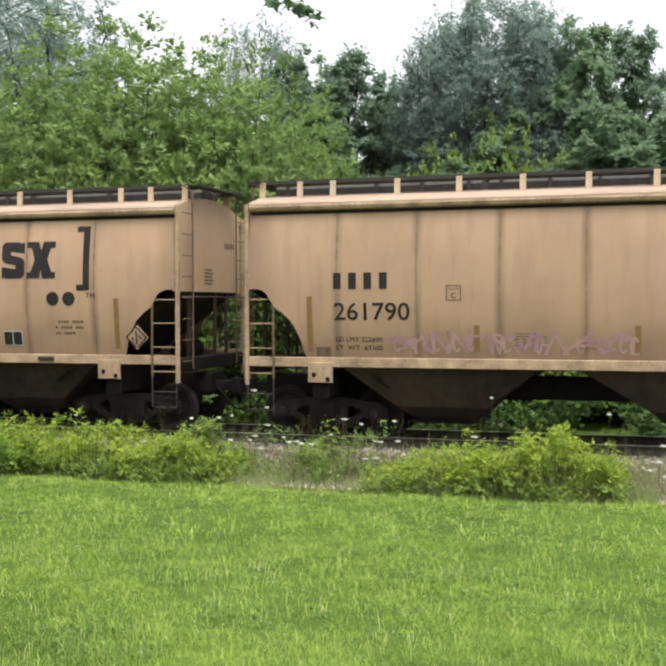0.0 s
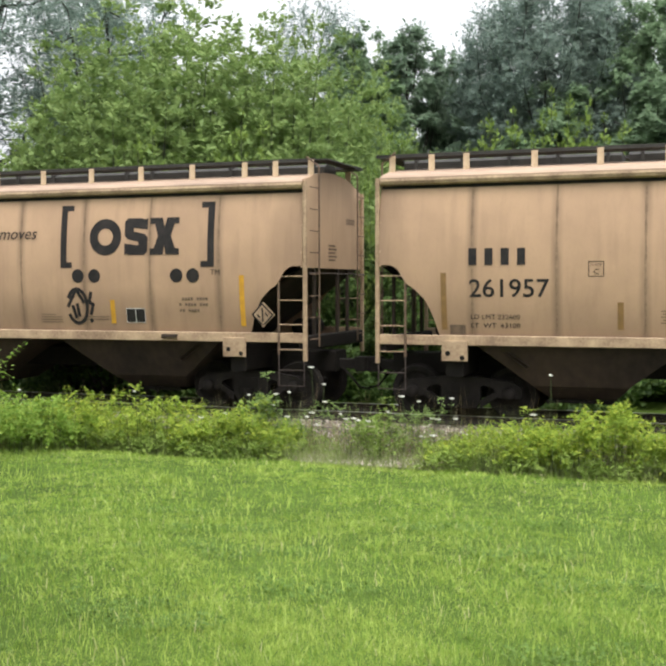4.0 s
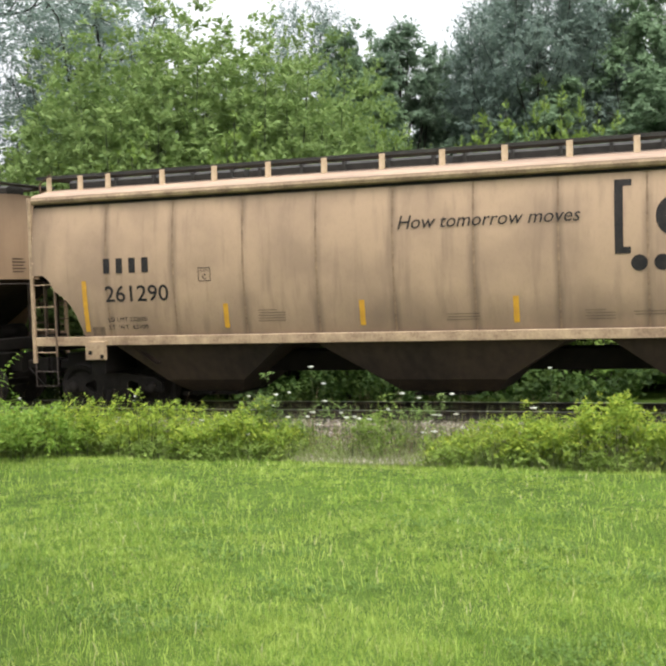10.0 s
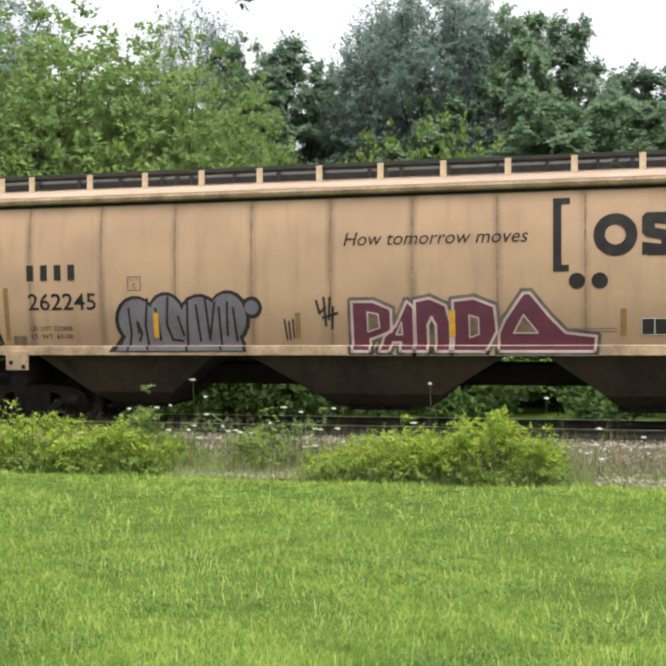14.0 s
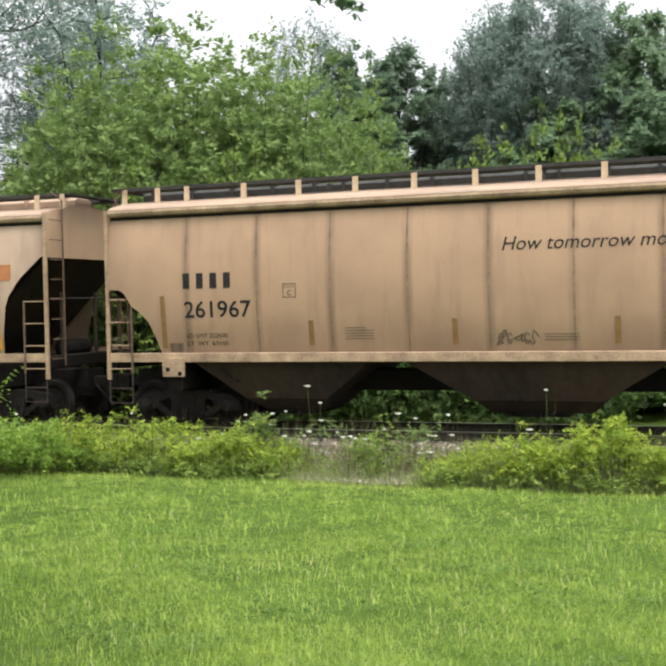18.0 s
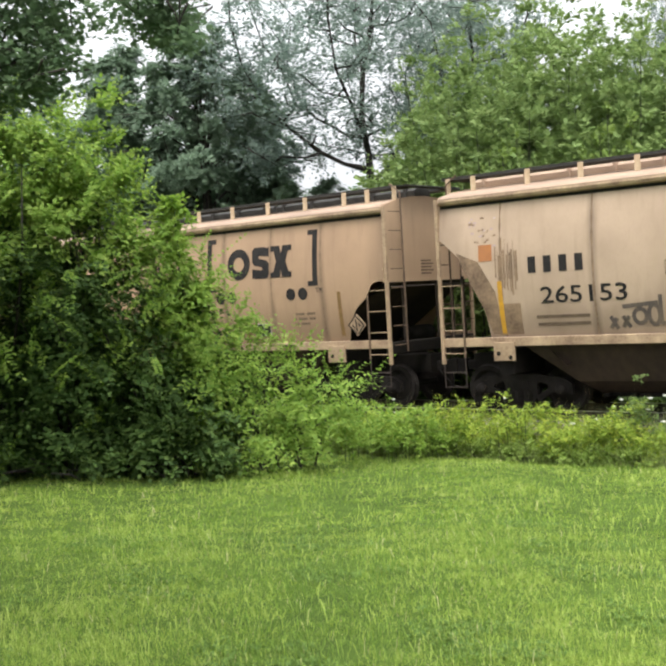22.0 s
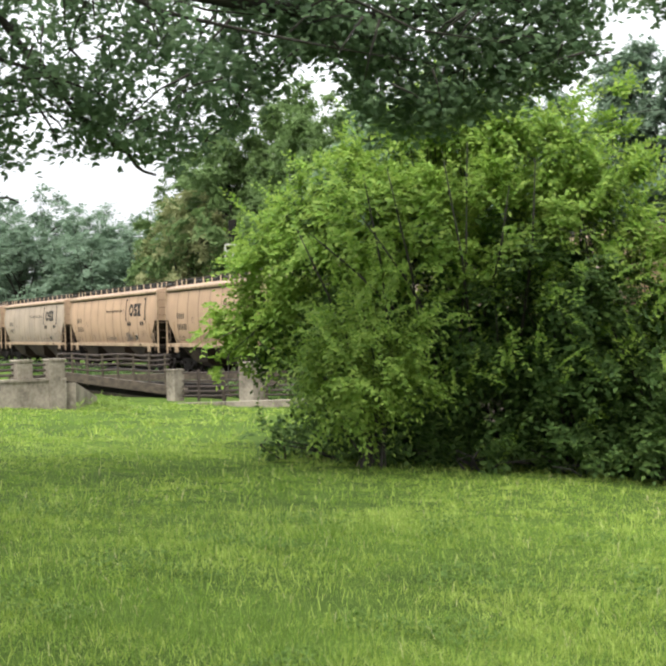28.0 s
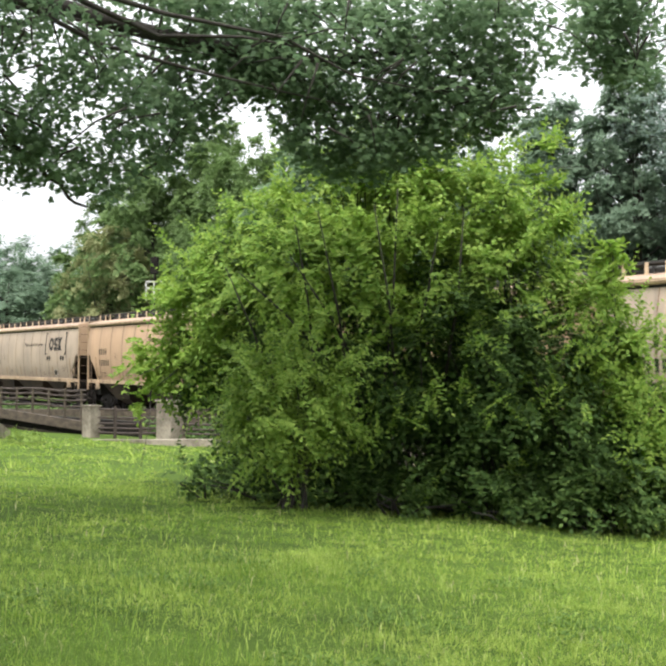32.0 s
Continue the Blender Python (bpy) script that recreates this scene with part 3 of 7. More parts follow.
def leaves(rng, pts, size, up=0.6, shape="oval", droop=0.3, out=None, wide=0.40):
    """Leaves at points: each a folded blade of four vertices, or a lobed star for maple; out: directions that the leaves face."""
    n = len(pts)
    d = rng.normal(size=(n, 3))
    d[:, 2] = d[:, 2] * 0.5 - droop
    d /= np.linalg.norm(d, axis=1)[:, None] + 1e-9
    nrm = rng.normal(size=(n, 3)) * (1 - up)
    nrm[:, 2] += up
    if out is not None:
        nrm = nrm + out * 0.9
        d = d - nrm * (np.sum(d * nrm, 1) / (np.sum(nrm * nrm, 1) + 1e-9))[:, None] * 0.8
        d /= np.linalg.norm(d, axis=1)[:, None] + 1e-9
    s = np.cross(d, nrm)
    s /= np.linalg.norm(s, axis=1)[:, None] + 1e-9
    nn = np.cross(s, d)
    L = (size * rng.uniform(0.6, 1.3, n))[:, None]
    if shape == "oval":
        v = np.stack([pts, pts + d * L * 0.5 + s * L * wide + nn * L * 0.07, pts + d * L, pts + d * L * 0.5 - s * L * wide + nn * L * 0.07], 1)
        k = np.arange(n)[:, None] * 4
        f = np.concatenate([k + np.array([[0, 1, 2]]), k + np.array([[0, 2, 3]])])
    elif shape == "chip":
        v = np.stack([pts, pts + d * L + s * L * 0.42, pts + d * L * 0.75 - s * L * 0.48], 1)
        f = np.arange(n * 3).reshape(-1, 3)
    else:
        rim = [(0.0, 0.0), (0.42, -0.02), (0.32, 0.22), (0.62, 0.42), (0.30, 0.52), (0.0, 1.0), (-0.30, 0.52), (-0.62, 0.42), (-0.32, 0.22), (-0.42, -0.02)]
        v = np.stack([pts + d * L * (q + 0.05) + s * L * p * 0.85 - nn * L * 0.18 * abs(p) for p, q in rim] + [pts + d * L * 0.38], 1)
        m = len(rim) + 1
        k = np.arange(n)[:, None] * m
        f = np.concatenate([k + np.array([[i, (i + 1) % (m - 1), m - 1]]) for i in range(m - 1)])
    return v.reshape(-1, 3), f


def clump_points(rng, centres, radius, per, flat=0.7):
    """Points spread through round clumps, thicker towards their skins."""
    n = len(centres)
    d = rng.normal(size=(n, per, 3))
    d /= np.linalg.norm(d, axis=2)[:, :, None]
    r = (rng.uniform(0, 1, (n, per)) ** 0.45)[:, :, None]
    rad = np.asarray(radius).reshape(-1, 1, 1)
    p = centres[:, None, :] + d * r * rad * np.array([1, 1, flat])
    return p.reshape(-1, 3)


def join(sets):
    k, vs, fs = 0, [], []
    for v, f in sets:
        vs.append(v), fs.append(f + k)
        k += len(v)
    return np.concatenate(vs), np.concatenate(fs)


def fitted(v, H, W):
    """Stretches a crown's vertices so that it stands H high and W broad."""
    top = np.percentile(v[:, 2], 99.7)
    wide = (np.percentile(v[:, 0], 98) - np.percentile(v[:, 0], 2) + np.percentile(v[:, 1], 98) - np.percentile(v[:, 1], 2)) / 2
    return W / wide, H / top


def finish_tree(root, sets, wood, leaf, H, W, mat_bark=None, many=True):
    v, f = sets
    kx, kz = fitted(v, H, W)
    part("crown", raw_mesh("crown", v * np.array([kx, kx, kz]), f, leaf), root)
    wood.v = [(x * kx, y * kx, z * kz) for x, y, z in wood.v]
    trunk = part("trunk", wood.mesh("trunk", mat_bark or M_BARK, True), root)
    if many:
        trunk["kind"] = "stuff"
    return root


def sprays(rng, p0, d, length, pairs, size, out=None, droop=0.3, wide=0.26, face=0.8, chip=False):
    """Leafy shoots: from each place p0 along d, leaves in pairs on both sides and one at the tip, facing the sky."""
    n = len(p0)
    d = d / (np.linalg.norm(d, axis=1)[:, None] + 1e-9)
    length = np.broadcast_to(np.asarray(length, float), (n,))[:, None]
    nrm = rng.normal(size=(n, 3)) * 0.22
    nrm[:, 2] += face
    if out is not None:
        nrm = nrm + 0.55 * out
    side = np.cross(d, nrm)
    side /= np.linalg.norm(side, axis=1)[:, None] + 1e-9
    base, way, key = [], [], []
    for k in range(pairs + 1):
        t = (k + 0.5) / (pairs + 0.5)
        p = p0 + d * length * t
        p[:, 2] -= (droop * length[:, 0]) * t * t
        for sg in ((-1, 1) if k < pairs else (0,)):
            w = d * (0.55 if sg else 1.0) + side * sg * 0.85 + rng.normal(0, 0.22, (n, 3))
            w[:, 2] -= 0.12 + droop * t * 0.6
            base.append(p), way.append(w), key.append(np.full(n, 1.0 - 0.35 * abs(t - 0.4)))
    base, way, key = np.concatenate(base), np.concatenate(way), np.concatenate(key)
    way /= np.linalg.norm(way, axis=1)[:, None] + 1e-9
    m = len(base)
    nn = np.tile(nrm, (2 * pairs + 1, 1)) + rng.normal(0, 0.2, (m, 3))
    s = np.cross(way, nn)
    s /= np.linalg.norm(s, axis=1)[:, None] + 1e-9
    L = (size * key * rng.uniform(0.65, 1.3, m))[:, None]
    if chip:
        v = np.stack([base, base + way * L + s * L * wide, base + way * L * 0.8 - s * L * wide * 1.4], 1)
        return v.reshape(-1, 3), np.arange(m * 3).reshape(-1, 3)
    fold = np.cross(s, way) * L * 0.08
    v = np.stack([base, base + way * L * 0.5 + s * L * wide + fold, base + way * L, base + way * L * 0.45 - s * L * wide + fold], 1)
    k = np.arange(m)[:, None] * 4
    return v.reshape(-1, 3), np.concatenate([k + np.array([[0, 1, 2]]), k + np.array([[0, 2, 3]])])


def gaps(rng, p, wave, share):
    """Which points stay when a share of the crown is left open in ragged holes about a wave across."""
    g = np.zeros(len(p))
    for k in range(9):
        w = rng.normal(size=3)
        w *= 6.283 / wave * rng.uniform(0.6, 1.5) / np.linalg.norm(w)
        g += np.sin(p @ w + rng.uniform(0, 6.283))
    return g > np.quantile(g, share)


def dome_tree(name, label, seed, height, spread, leaf, size, shoots, pairs=5, base=0.1, lobes=14, radius=0.17, category="tree", stems=1, shell=0.55, holes=0.3, reach=0.085, lobe_r=0.19, wave=0.22, flat=0.45, squat=0.68):
    """A full crown: rounded boughs heaped on a trunk, each thatched with flat leafy shoots that reach outwards, with ragged holes."""
    rng = np.random.default_rng(seed)
    root = thing(name, label, category)
    H, W = height, spread
    subs = []
    for k in range(lobes):
        a, u = k * 2.4 + seed, (k + 0.5) / lobes
        z = H * (base + (0.93 - base) * u)
        q = W * 0.40 * math.sin(math.pi * min(1.0, 0.25 + 0.75 * u)) ** 0.8 * rng.uniform(0.6, 1.05)
        r = W * lobe_r * rng.uniform(0.75, 1.25) * (1.15 - 0.35 * u)
        subs.append((q * math.cos(a), q * math.sin(a), z, r, r, r * squat * rng.uniform(0.82, 1.18)))
    subs.append((0, 0, H * (base + 0.95) / 2, W * 0.22, W * 0.22, H * (0.95 - base) * 0.46))
    subs = np.array(subs)
    area = subs[:, 3] * (subs[:, 3] + subs[:, 5])
    n = shoots // 16
    pick = rng.choice(len(subs), n, p=area / area.sum())
    d = rng.normal(size=(n, 3))
    d[:, 2] = d[:, 2] * 0.9 + 0.15
    d /= np.linalg.norm(d, axis=1)[:, None]
    c = subs[pick, :3] + d * (rng.uniform(shell, 1.0, n) ** 0.6)[:, None] * subs[pick, 3:]
    keep = gaps(rng, c, W * wave, holes) & (c[:, 2] > 0.15)
    c, d = c[keep], d[keep]
    # each clump is a rosette of shoots that spread outwards and up from one twig
    tuft = np.repeat(c, 16, axis=0) + rng.normal(0, 0.012 * W, (len(c) * 16, 3))
    face = np.repeat(d, 16, axis=0)
    way = rng.normal(size=face.shape) * np.array([1, 1, flat]) + face * 0.7 + np.array([0, 0, 0.25])
    sets = sprays(rng, tuft, way, reach * W * rng.uniform(0.5, 1.2, len(tuft)) * np.repeat(rng.uniform(0.6, 1.25, len(c)), 16), pairs, size, out=face, wide=0.42, chip=True, droop=0.45)
    wood = Shape()
    for s in range(stems):
        a = 6.283 * s / stems + seed
        off = 0.0 if stems == 1 else 0.3
        foot, top = Vector((math.cos(a) * off, math.sin(a) * off, -0.3)), Vector((math.cos(a) * off * W * 0.4, math.sin(a) * off * W * 0.4, H * 0.85))
        mids = [foot.lerp(top, k / 6) + Vector((rng.normal(0, 0.008 * W), rng.normal(0, 0.008 * W), 0)) * (1 if 0 < k < 6 else 0) for k in range(7)]
        R = radius * H / 10 / math.sqrt(stems)
        wood.tube(mids, [R * (1.25 - 1.05 * k / 6) for k in range(7)], 7)
        for q in range(44 // stems + 2):
            k = rng.uniform(0.12, 0.85)
            i = int(k * 6)
            p0 = mids[i].lerp(mids[i + 1], k * 6 - i)
            t = Vector(c[rng.integers(len(c))])
            if t.z < p0.z:
                t.z = p0.z + rng.uniform(0.2, 1.0)
            wood.tube([p0, p0.lerp(t, 0.45) + Vector((0, 0, 0.05 * W)), t], [R * 0.36 * (1.2 - k), R * 0.22 * (1.2 - k) + 0.01, 0.008], 4, caps=False)
    return finish_tree(root, sets, wood, leaf, H, W)


def fan_tree(name, label, seed, height, spread, leaf, size, rays, nodes=12, pairs=4, stems=6, radius=0.1, category="tree", tight=1.0, side=3, plume=0.085):
    """Many upright leafy shoots fanning out of a low fork: feathery spires above, layered sprays below, leafy to the ground."""
    rng = np.random.default_rng(seed)
    root = thing(name, label, category)
    H, W = height, spread
    wood, c, way, long, out = Shape(), [], [], [], []
    for k in range(rays):
        a = k * 2.399 + seed
        u = math.sqrt((k + 0.5) / rays)
        reach = W * 0.5 * u * tight
        top = H * (1.0 - 0.50 * u ** 2.0) * rng.uniform(0.72, 1.0)
        tip = Vector((math.cos(a) * reach, math.sin(a) * reach, top))
        foot = Vector((math.cos(a) * reach * 0.12, math.sin(a) * reach * 0.12, -0.2))
        mid = foot.lerp(tip, 0.45) + Vector((math.cos(a), math.sin(a), 0)) * reach * 0.25
        if k % max(1, rays // (stems * 4)) == 0:
            wood.tube([foot, mid, mid.lerp(tip, 0.5), tip], [radius * 0.6, radius * 0.35, radius * 0.15, 0.006], 5, caps=False)
        for i in range(nodes):
            t = (i + rng.uniform(0.2, 0.9)) / nodes
            q = foot.lerp(mid, t * 2) if t < 0.5 else mid.lerp(tip, t * 2 - 1)
            if q.z < 0.05 * H or t < 0.22:
                continue
            for j in range(side):
                b = a + 2.1 * j + i * 1.1 + rng.normal(0, 0.4)
                o = Vector((math.cos(b) * 0.75 + math.cos(a) * 0.45 * u, math.sin(b) * 0.75 + math.sin(a) * 0.45 * u, 0))
                c.append(tuple(q)), way.append((o.x, o.y, 0.35 + 0.75 * t + rng.normal(0, 0.15))), out.append((o.x, o.y, 0.2))
                long.append(W * plume * (1.12 - 0.55 * t) * rng.uniform(0.7, 1.25))
        c.append(tuple(tip)), way.append((0.1 * math.cos(a), 0.1 * math.sin(a), 1.0)), out.append((0, 0, 0.3)), long.append(W * 0.055)
    v, f = sprays(rng, np.array(c), np.array(way), np.array(long), pairs, size, out=np.array(out), wide=0.30, chip=True, droop=0.25)
    return finish_tree(root, (v, f), wood, leaf, H, W)


def vase_tree(name, label, seed, height, spread, leaf, size, shoots, fork=0.42, points=800, radius=0.125, category="tree", pairs=3, reach=0.42):
    """An airy tree: two stems that part into a vase of thin limbs, grown towards points spread evenly through the crown."""
    rng = np.random.default_rng(seed)
    root = thing(name, label, category)
    H, W = height, spread
    q = rng.normal(size=(points * 2, 3))
    q = q / np.linalg.norm(q, axis=1)[:, None] * rng.uniform(0.05, 1, (points * 2, 1)) ** (1 / 3) * np.array([W / 2, W / 2, H * 0.34]) + np.array([0, 0, H * 0.66])
    q = q[(q[:, 2] > H * fork * 0.85) & (q[:, 2] > H * (fork + 0.12) - 0.55 * np.hypot(q[:, 0], q[:, 1]))][:points]
    step = 0.36
    pos, parent = [], []
    for k, lean in enumerate((-0.035, 0.05)):
        base = len(pos)
        for j in range(int(H * (fork - 0.06 * k) / step)):
            pos.append((lean * 2.5 + lean * j * step + 0.03 * math.sin(j * 0.8 + k), 0.02 * math.sin(j * 0.6 + 2 * k), j * step - 0.3))
            parent.append(len(pos) - 2 if len(pos) - 1 > base else -1)
    pos = np.array(pos)
    left = q.copy()
    for turn in range(70):
        gap = np.linalg.norm(left[:, None, :] - pos[None], axis=2)
        near = gap.argmin(1)
        far = gap[np.arange(len(left)), near]
        left, near, far = left[far > 0.6], near[far > 0.6], far[far > 0.6]
        if not len(left):
            break
        pull = np.zeros_like(pos)
        np.add.at(pull, near, (left - pos[near]) / far[:, None])
        grow = np.unique(near[far < 5.0])
        if not len(grow):
            break
        d = pull[grow]
        d = d / (np.linalg.norm(d, axis=1)[:, None] + 1e-6) + rng.normal(0, 0.10, d.shape) + np.array([0, 0, 0.10])
        parent += list(grow)
        pos = np.concatenate([pos, pos[grow] + d / np.linalg.norm(d, axis=1)[:, None] * step])
    n = len(pos)
    load = np.zeros(n)
    child = np.zeros(n, int)
    for k in range(n - 1, -1, -1):
        load[k] = max(load[k], 1.0)
        if parent[k] >= 0:
            load[parent[k]] += load[k]
            child[parent[k]] += 1
    thick = np.maximum(radius * (load / load.max()) ** 0.46, 0.008)
    wood = Shape()
    seen = set()
    for k in np.argsort(-np.arange(n)):
        if child[k] or k in seen:
            continue
        run = [k]
        while parent[run[-1]] >= 0:
            run.append(parent[run[-1]])
            if run[-1] in seen:
                break
            seen.add(run[-1])
        run = run[::-1][:: 2 if len(run) > 4 else 1] + ([k] if len(run) > 4 and len(run) % 2 == 0 else [])
        wood.tube([tuple(pos[i]) for i in run], [float(thick[i]) for i in run], 6 if thick[run[0]] > 0.06 else 4, caps=False)
    twig = np.where((thick < 0.03) & (pos[:, 2] > H * fork * 0.8))[0]
    c = np.repeat(pos[twig], shoots, axis=0)
    c = c + rng.normal(0, 0.24, c.shape)
    v, f = sprays(rng, c, rng.normal(0, 0.7, c.shape) + np.array([0, 0, 0.2]), reach * rng.uniform(0.5, 1.3, len(c)), pairs, size, wide=0.36, chip=True)
    return finish_tree(root, (v, f), wood, leaf, H, W)


def place(proto, az, dist, z=None, turn=0.0, s=1.0, sz=None, label=""):
    """A copy of a tree at a bearing (degrees left of the track's square) and distance."""
    x, y = -math.sin(radians(az)) * dist, math.cos(radians(az)) * dist
    z = float(ground_z(x, y)) if z is None else z
    m = Matrix.Translation((x, y, z)) @ Matrix.Rotation(radians(turn), 4, "Z") @ Matrix.Diagonal((s, s, sz or s, 1))
    ob = copy_thing(proto, m)
    if label:
        ob["label"] = label
    return ob


# ---- the railway line ----
def bend(u):
    """The line is straight before the viewer and bends gently nearer far down the line. Gives x, y, turn in degrees."""
    q = min(u + 15.0, 0.0)
    return u, TRACK_Y - 0.00076 * q * q / 2, math.degrees(-0.00076 * q)


def railway():
    rng = np.random.default_rng(9)
    us = np.concatenate([np.arange(-230, -30, 5.0), np.arange(-30, 61, 1.5)])
    # ballast bed
    prof = [(-3.1, -0.46), (-2.75, -0.40), (-1.75, -0.19), (1.75, -0.19), (2.75, -0.42), (3.1, -0.5)]
    v, k = [], len(prof)
    for u in us:
        x, y, a = bend(u)
        for o, z in prof:
            v.append((x, y + o, z + 0.015 * math.sin(u * 1.7 + o * 3)))
    n = len(us)
    f = np.array([(i * k + j, (i + 1) * k + j, (i + 1) * k + j + 1, i * k + j + 1) for i in range(n - 1) for j in range(k - 1)])
    thing("ballast_bed", "grey crushed-stone bed under the railway track", "track bed", mesh=raw_mesh("ballast_bed", np.array(v), f, M_BED), kind="structure")
    # loose stones on the near shoulder
    m = 16000
    u, o = rng.uniform(-16, 5, m), rng.uniform(-4.1, -0.6, m)
    u = np.where((o < -3.1) & (u < -0.4), rng.uniform(-7.4, -4.0, m), u)
    z = np.interp(o, [p[0] for p in prof], [p[1] for p in prof]) + 0.006
    z = np.maximum(z, ground_z(u, TRACK_Y + o)) 
    octa = np.array([(1, 0, 0), (-1, 0, 0), (0, 1, 0), (0, -1, 0), (0, 0, 0.75), (0, 0, -0.75)])
    tri = np.array([(0, 2, 4), (2, 1, 4), (1, 3, 4), (3, 0, 4), (2, 0, 5), (1, 2, 5), (3, 1, 5), (0, 3, 5)])
    r = rng.uniform(0.018, 0.045, (m, 1, 1)) * rng.uniform(0.6, 1.4, (m, 6, 1))
    a = rng.uniform(0, 6.28, m)
    rot = np.zeros((m, 3, 3))
    rot[:, 0, 0], rot[:, 0, 1], rot[:, 1, 0], rot[:, 1, 1], rot[:, 2, 2] = np.cos(a), -np.sin(a), np.sin(a), np.cos(a), 1
    vv = np.einsum("nij,pj->npi", rot, octa) * r + np.stack([u, TRACK_Y + o, z], 1)[:, None, :]
    ff = (np.arange(m)[:, None, None] * 6 + tri[None]).reshape(-1, 3)
    thing("ballast_stones", "loose grey and tan ballast stones beside the rails", "gravel", mesh=raw_mesh("ballast_stones", vv.reshape(-1, 3), ff, M_STONE), kind="stuff")
    # rails
    for side, y0 in (("near", -0.7525), ("far", 0.7525)):
        rail = thing("rail", "rusty steel rail with a polished head on wooden ties", "rail", group="rails of the track")
        out = [(-0.07, -0.17), (0.07, -0.17), (0.07, -0.155), (0.012, -0.135), (0.012, -0.045), (0.036, -0.035), (0.036, -0.006), (-0.036, -0.006), (-0.036, -0.035), (-0.012, -0.045), (-0.012, -0.135), (-0.07, -0.155)]
        for nm, prof2, mat in (("web", out, M_RAIL), ("head", [(-0.030, -0.006), (0.030, -0.006), (0.026, 0.0), (-0.026, 0.0)], M_SHINE)):
            vs, kk = [], len(prof2)
            for uu in us:
                x, y, t = bend(uu)
                vs += [(x, y + y0 + p, q) for p, q in prof2]
            fs = np.array([(i * kk + j, (i + 1) * kk + j, (i + 1) * kk + (j + 1) % kk, i * kk + (j + 1) % kk) for i in range(n - 1) for j in range(kk)])
            part(nm, raw_mesh(nm, np.array(vs), fs, mat), rail)
    tie = Shape().box(-0.115, 0.115, -1.3, 1.3, -0.345, -0.172, 0.012).mesh("tie", M_TIE)
    ties = thing("railway_ties", "dark weathered wooden ties half buried in ballast", "railway ties")
    for i in range(-150, 40):
        x, y, t = bend(i * 0.54)
        part("tie", tie, ties, m=pose(x, y, 0, 0, 0, t + rng.uniform(-1, 1)))


# ---- covered hopper cars ----
def bulge(z):
    """Half width of the side sheet at a height."""
    k = (z - 2.85) / 1.35
    return 1.695 - 0.145 * k * k


def side_sheet(half, lower, sgn, rows=9):
    """The curved side sheet, whose lower edge follows lower(x)."""
    xs = sorted(set([round(x, 3) for x in np.linspace(-half, half, 61)] + [s * e for s in (-1, 1) for e in (half - 0.02, half - 0.2, half - 0.35, half - 0.5, half - 0.65, half - 0.8, half - 0.9, half - 1.0, half - 1.04, half - 1.07)]))
    s = Shape()
    v = []
    for x in xs:
        lo = lower(abs(x))
        for i in range(rows):
            z = lo + (4.17 - lo) * i / (rows - 1)
            v.append((x, sgn * bulge(z), z))
    n = len(xs)
    s.add(v, [(i * rows + j, (i + 1) * rows + j, (i + 1) * rows + j + 1, i * rows + j + 1) for i in range(n - 1) for j in range(rows - 1)])
    return s


def on_side(flat, lift=0.007):
    """Lays a flat mesh (x, z) on the near side sheet: the vertices' y follow the bulge."""
    for p in flat.vertices:
        p.co.y = -((1.653 if p.co.z < 1.505 else bulge(p.co.z)) + lift)
    return flat


def cut_rows(me):
    """Cuts a flat mesh into rows a hand high, so that it can follow the bulge."""
    bm = bmesh.new()
    bm.from_mesh(me)
    zs = [p.co.z for p in bm.verts]
    if max(zs) - min(zs) > 0.35:
        z = math.ceil(min(zs) / 0.25) * 0.25
        while z < max(zs):
            bmesh.ops.bisect_plane(bm, geom=bm.verts[:] + bm.edges[:] + bm.faces[:], plane_co=(0, 0, z), plane_no=(0, 0, 1), dist=1e-4)
            z += 0.25
    if min(zs) < 1.49 and max(zs) > 1.52:
        for z in (1.5045, 1.5055):
            bmesh.ops.bisect_plane(bm, geom=bm.verts[:] + bm.edges[:] + bm.faces[:], plane_co=(0, 0, z), plane_no=(0, 0, 1), dist=1e-5)
    bm.to_mesh(me)
    bm.free()
    return me


def flat_shape(outlines, mat, name, lift=0.007):
    """Plain painted shapes on the near side: outlines of (x, z) pairs."""
    s = Shape()
    for o in outlines:
        s.add([(x, 0, z) for x, z in o], [tuple(range(len(o)))])
    me = s.mesh(name, mat)
    bm = bmesh.new()
    bm.from_mesh(me)
    bmesh.ops.remove_doubles(bm, verts=bm.verts, dist=1e-4)
    bmesh.ops.triangulate(bm, faces=bm.faces)
    bm.to_mesh(me)
    bm.free()
    return on_side(cut_rows(me), lift)


def rect(x0, x1, z0, z1):
    return [(x0, z0), (x1, z0), (x1, z1), (x0, z1)]


def disc(x, z, r, n=20, r2=None):
    return [(x + r * math.cos(6.28318 * i / n), z + (r2 or r) * math.sin(6.28318 * i / n)) for i in range(n)]


def ring(x, z, r0, r1, n=28, a0=0.0, a1=6.28318, squash=1.0):
    out = []
    for i in range(n):
        a, b = a0 + (a1 - a0) * i / n, a0 + (a1 - a0) * (i + 1) / n
        out.append([(x + r0 * math.cos(a), z + r0 * math.sin(a) * squash), (x + r1 * math.cos(a), z + r1 * math.sin(a) * squash),
                    (x + r1 * math.cos(b), z + r1 * math.sin(b) * squash), (x + r0 * math.cos(b), z + r0 * math.sin(b) * squash)])
    return out


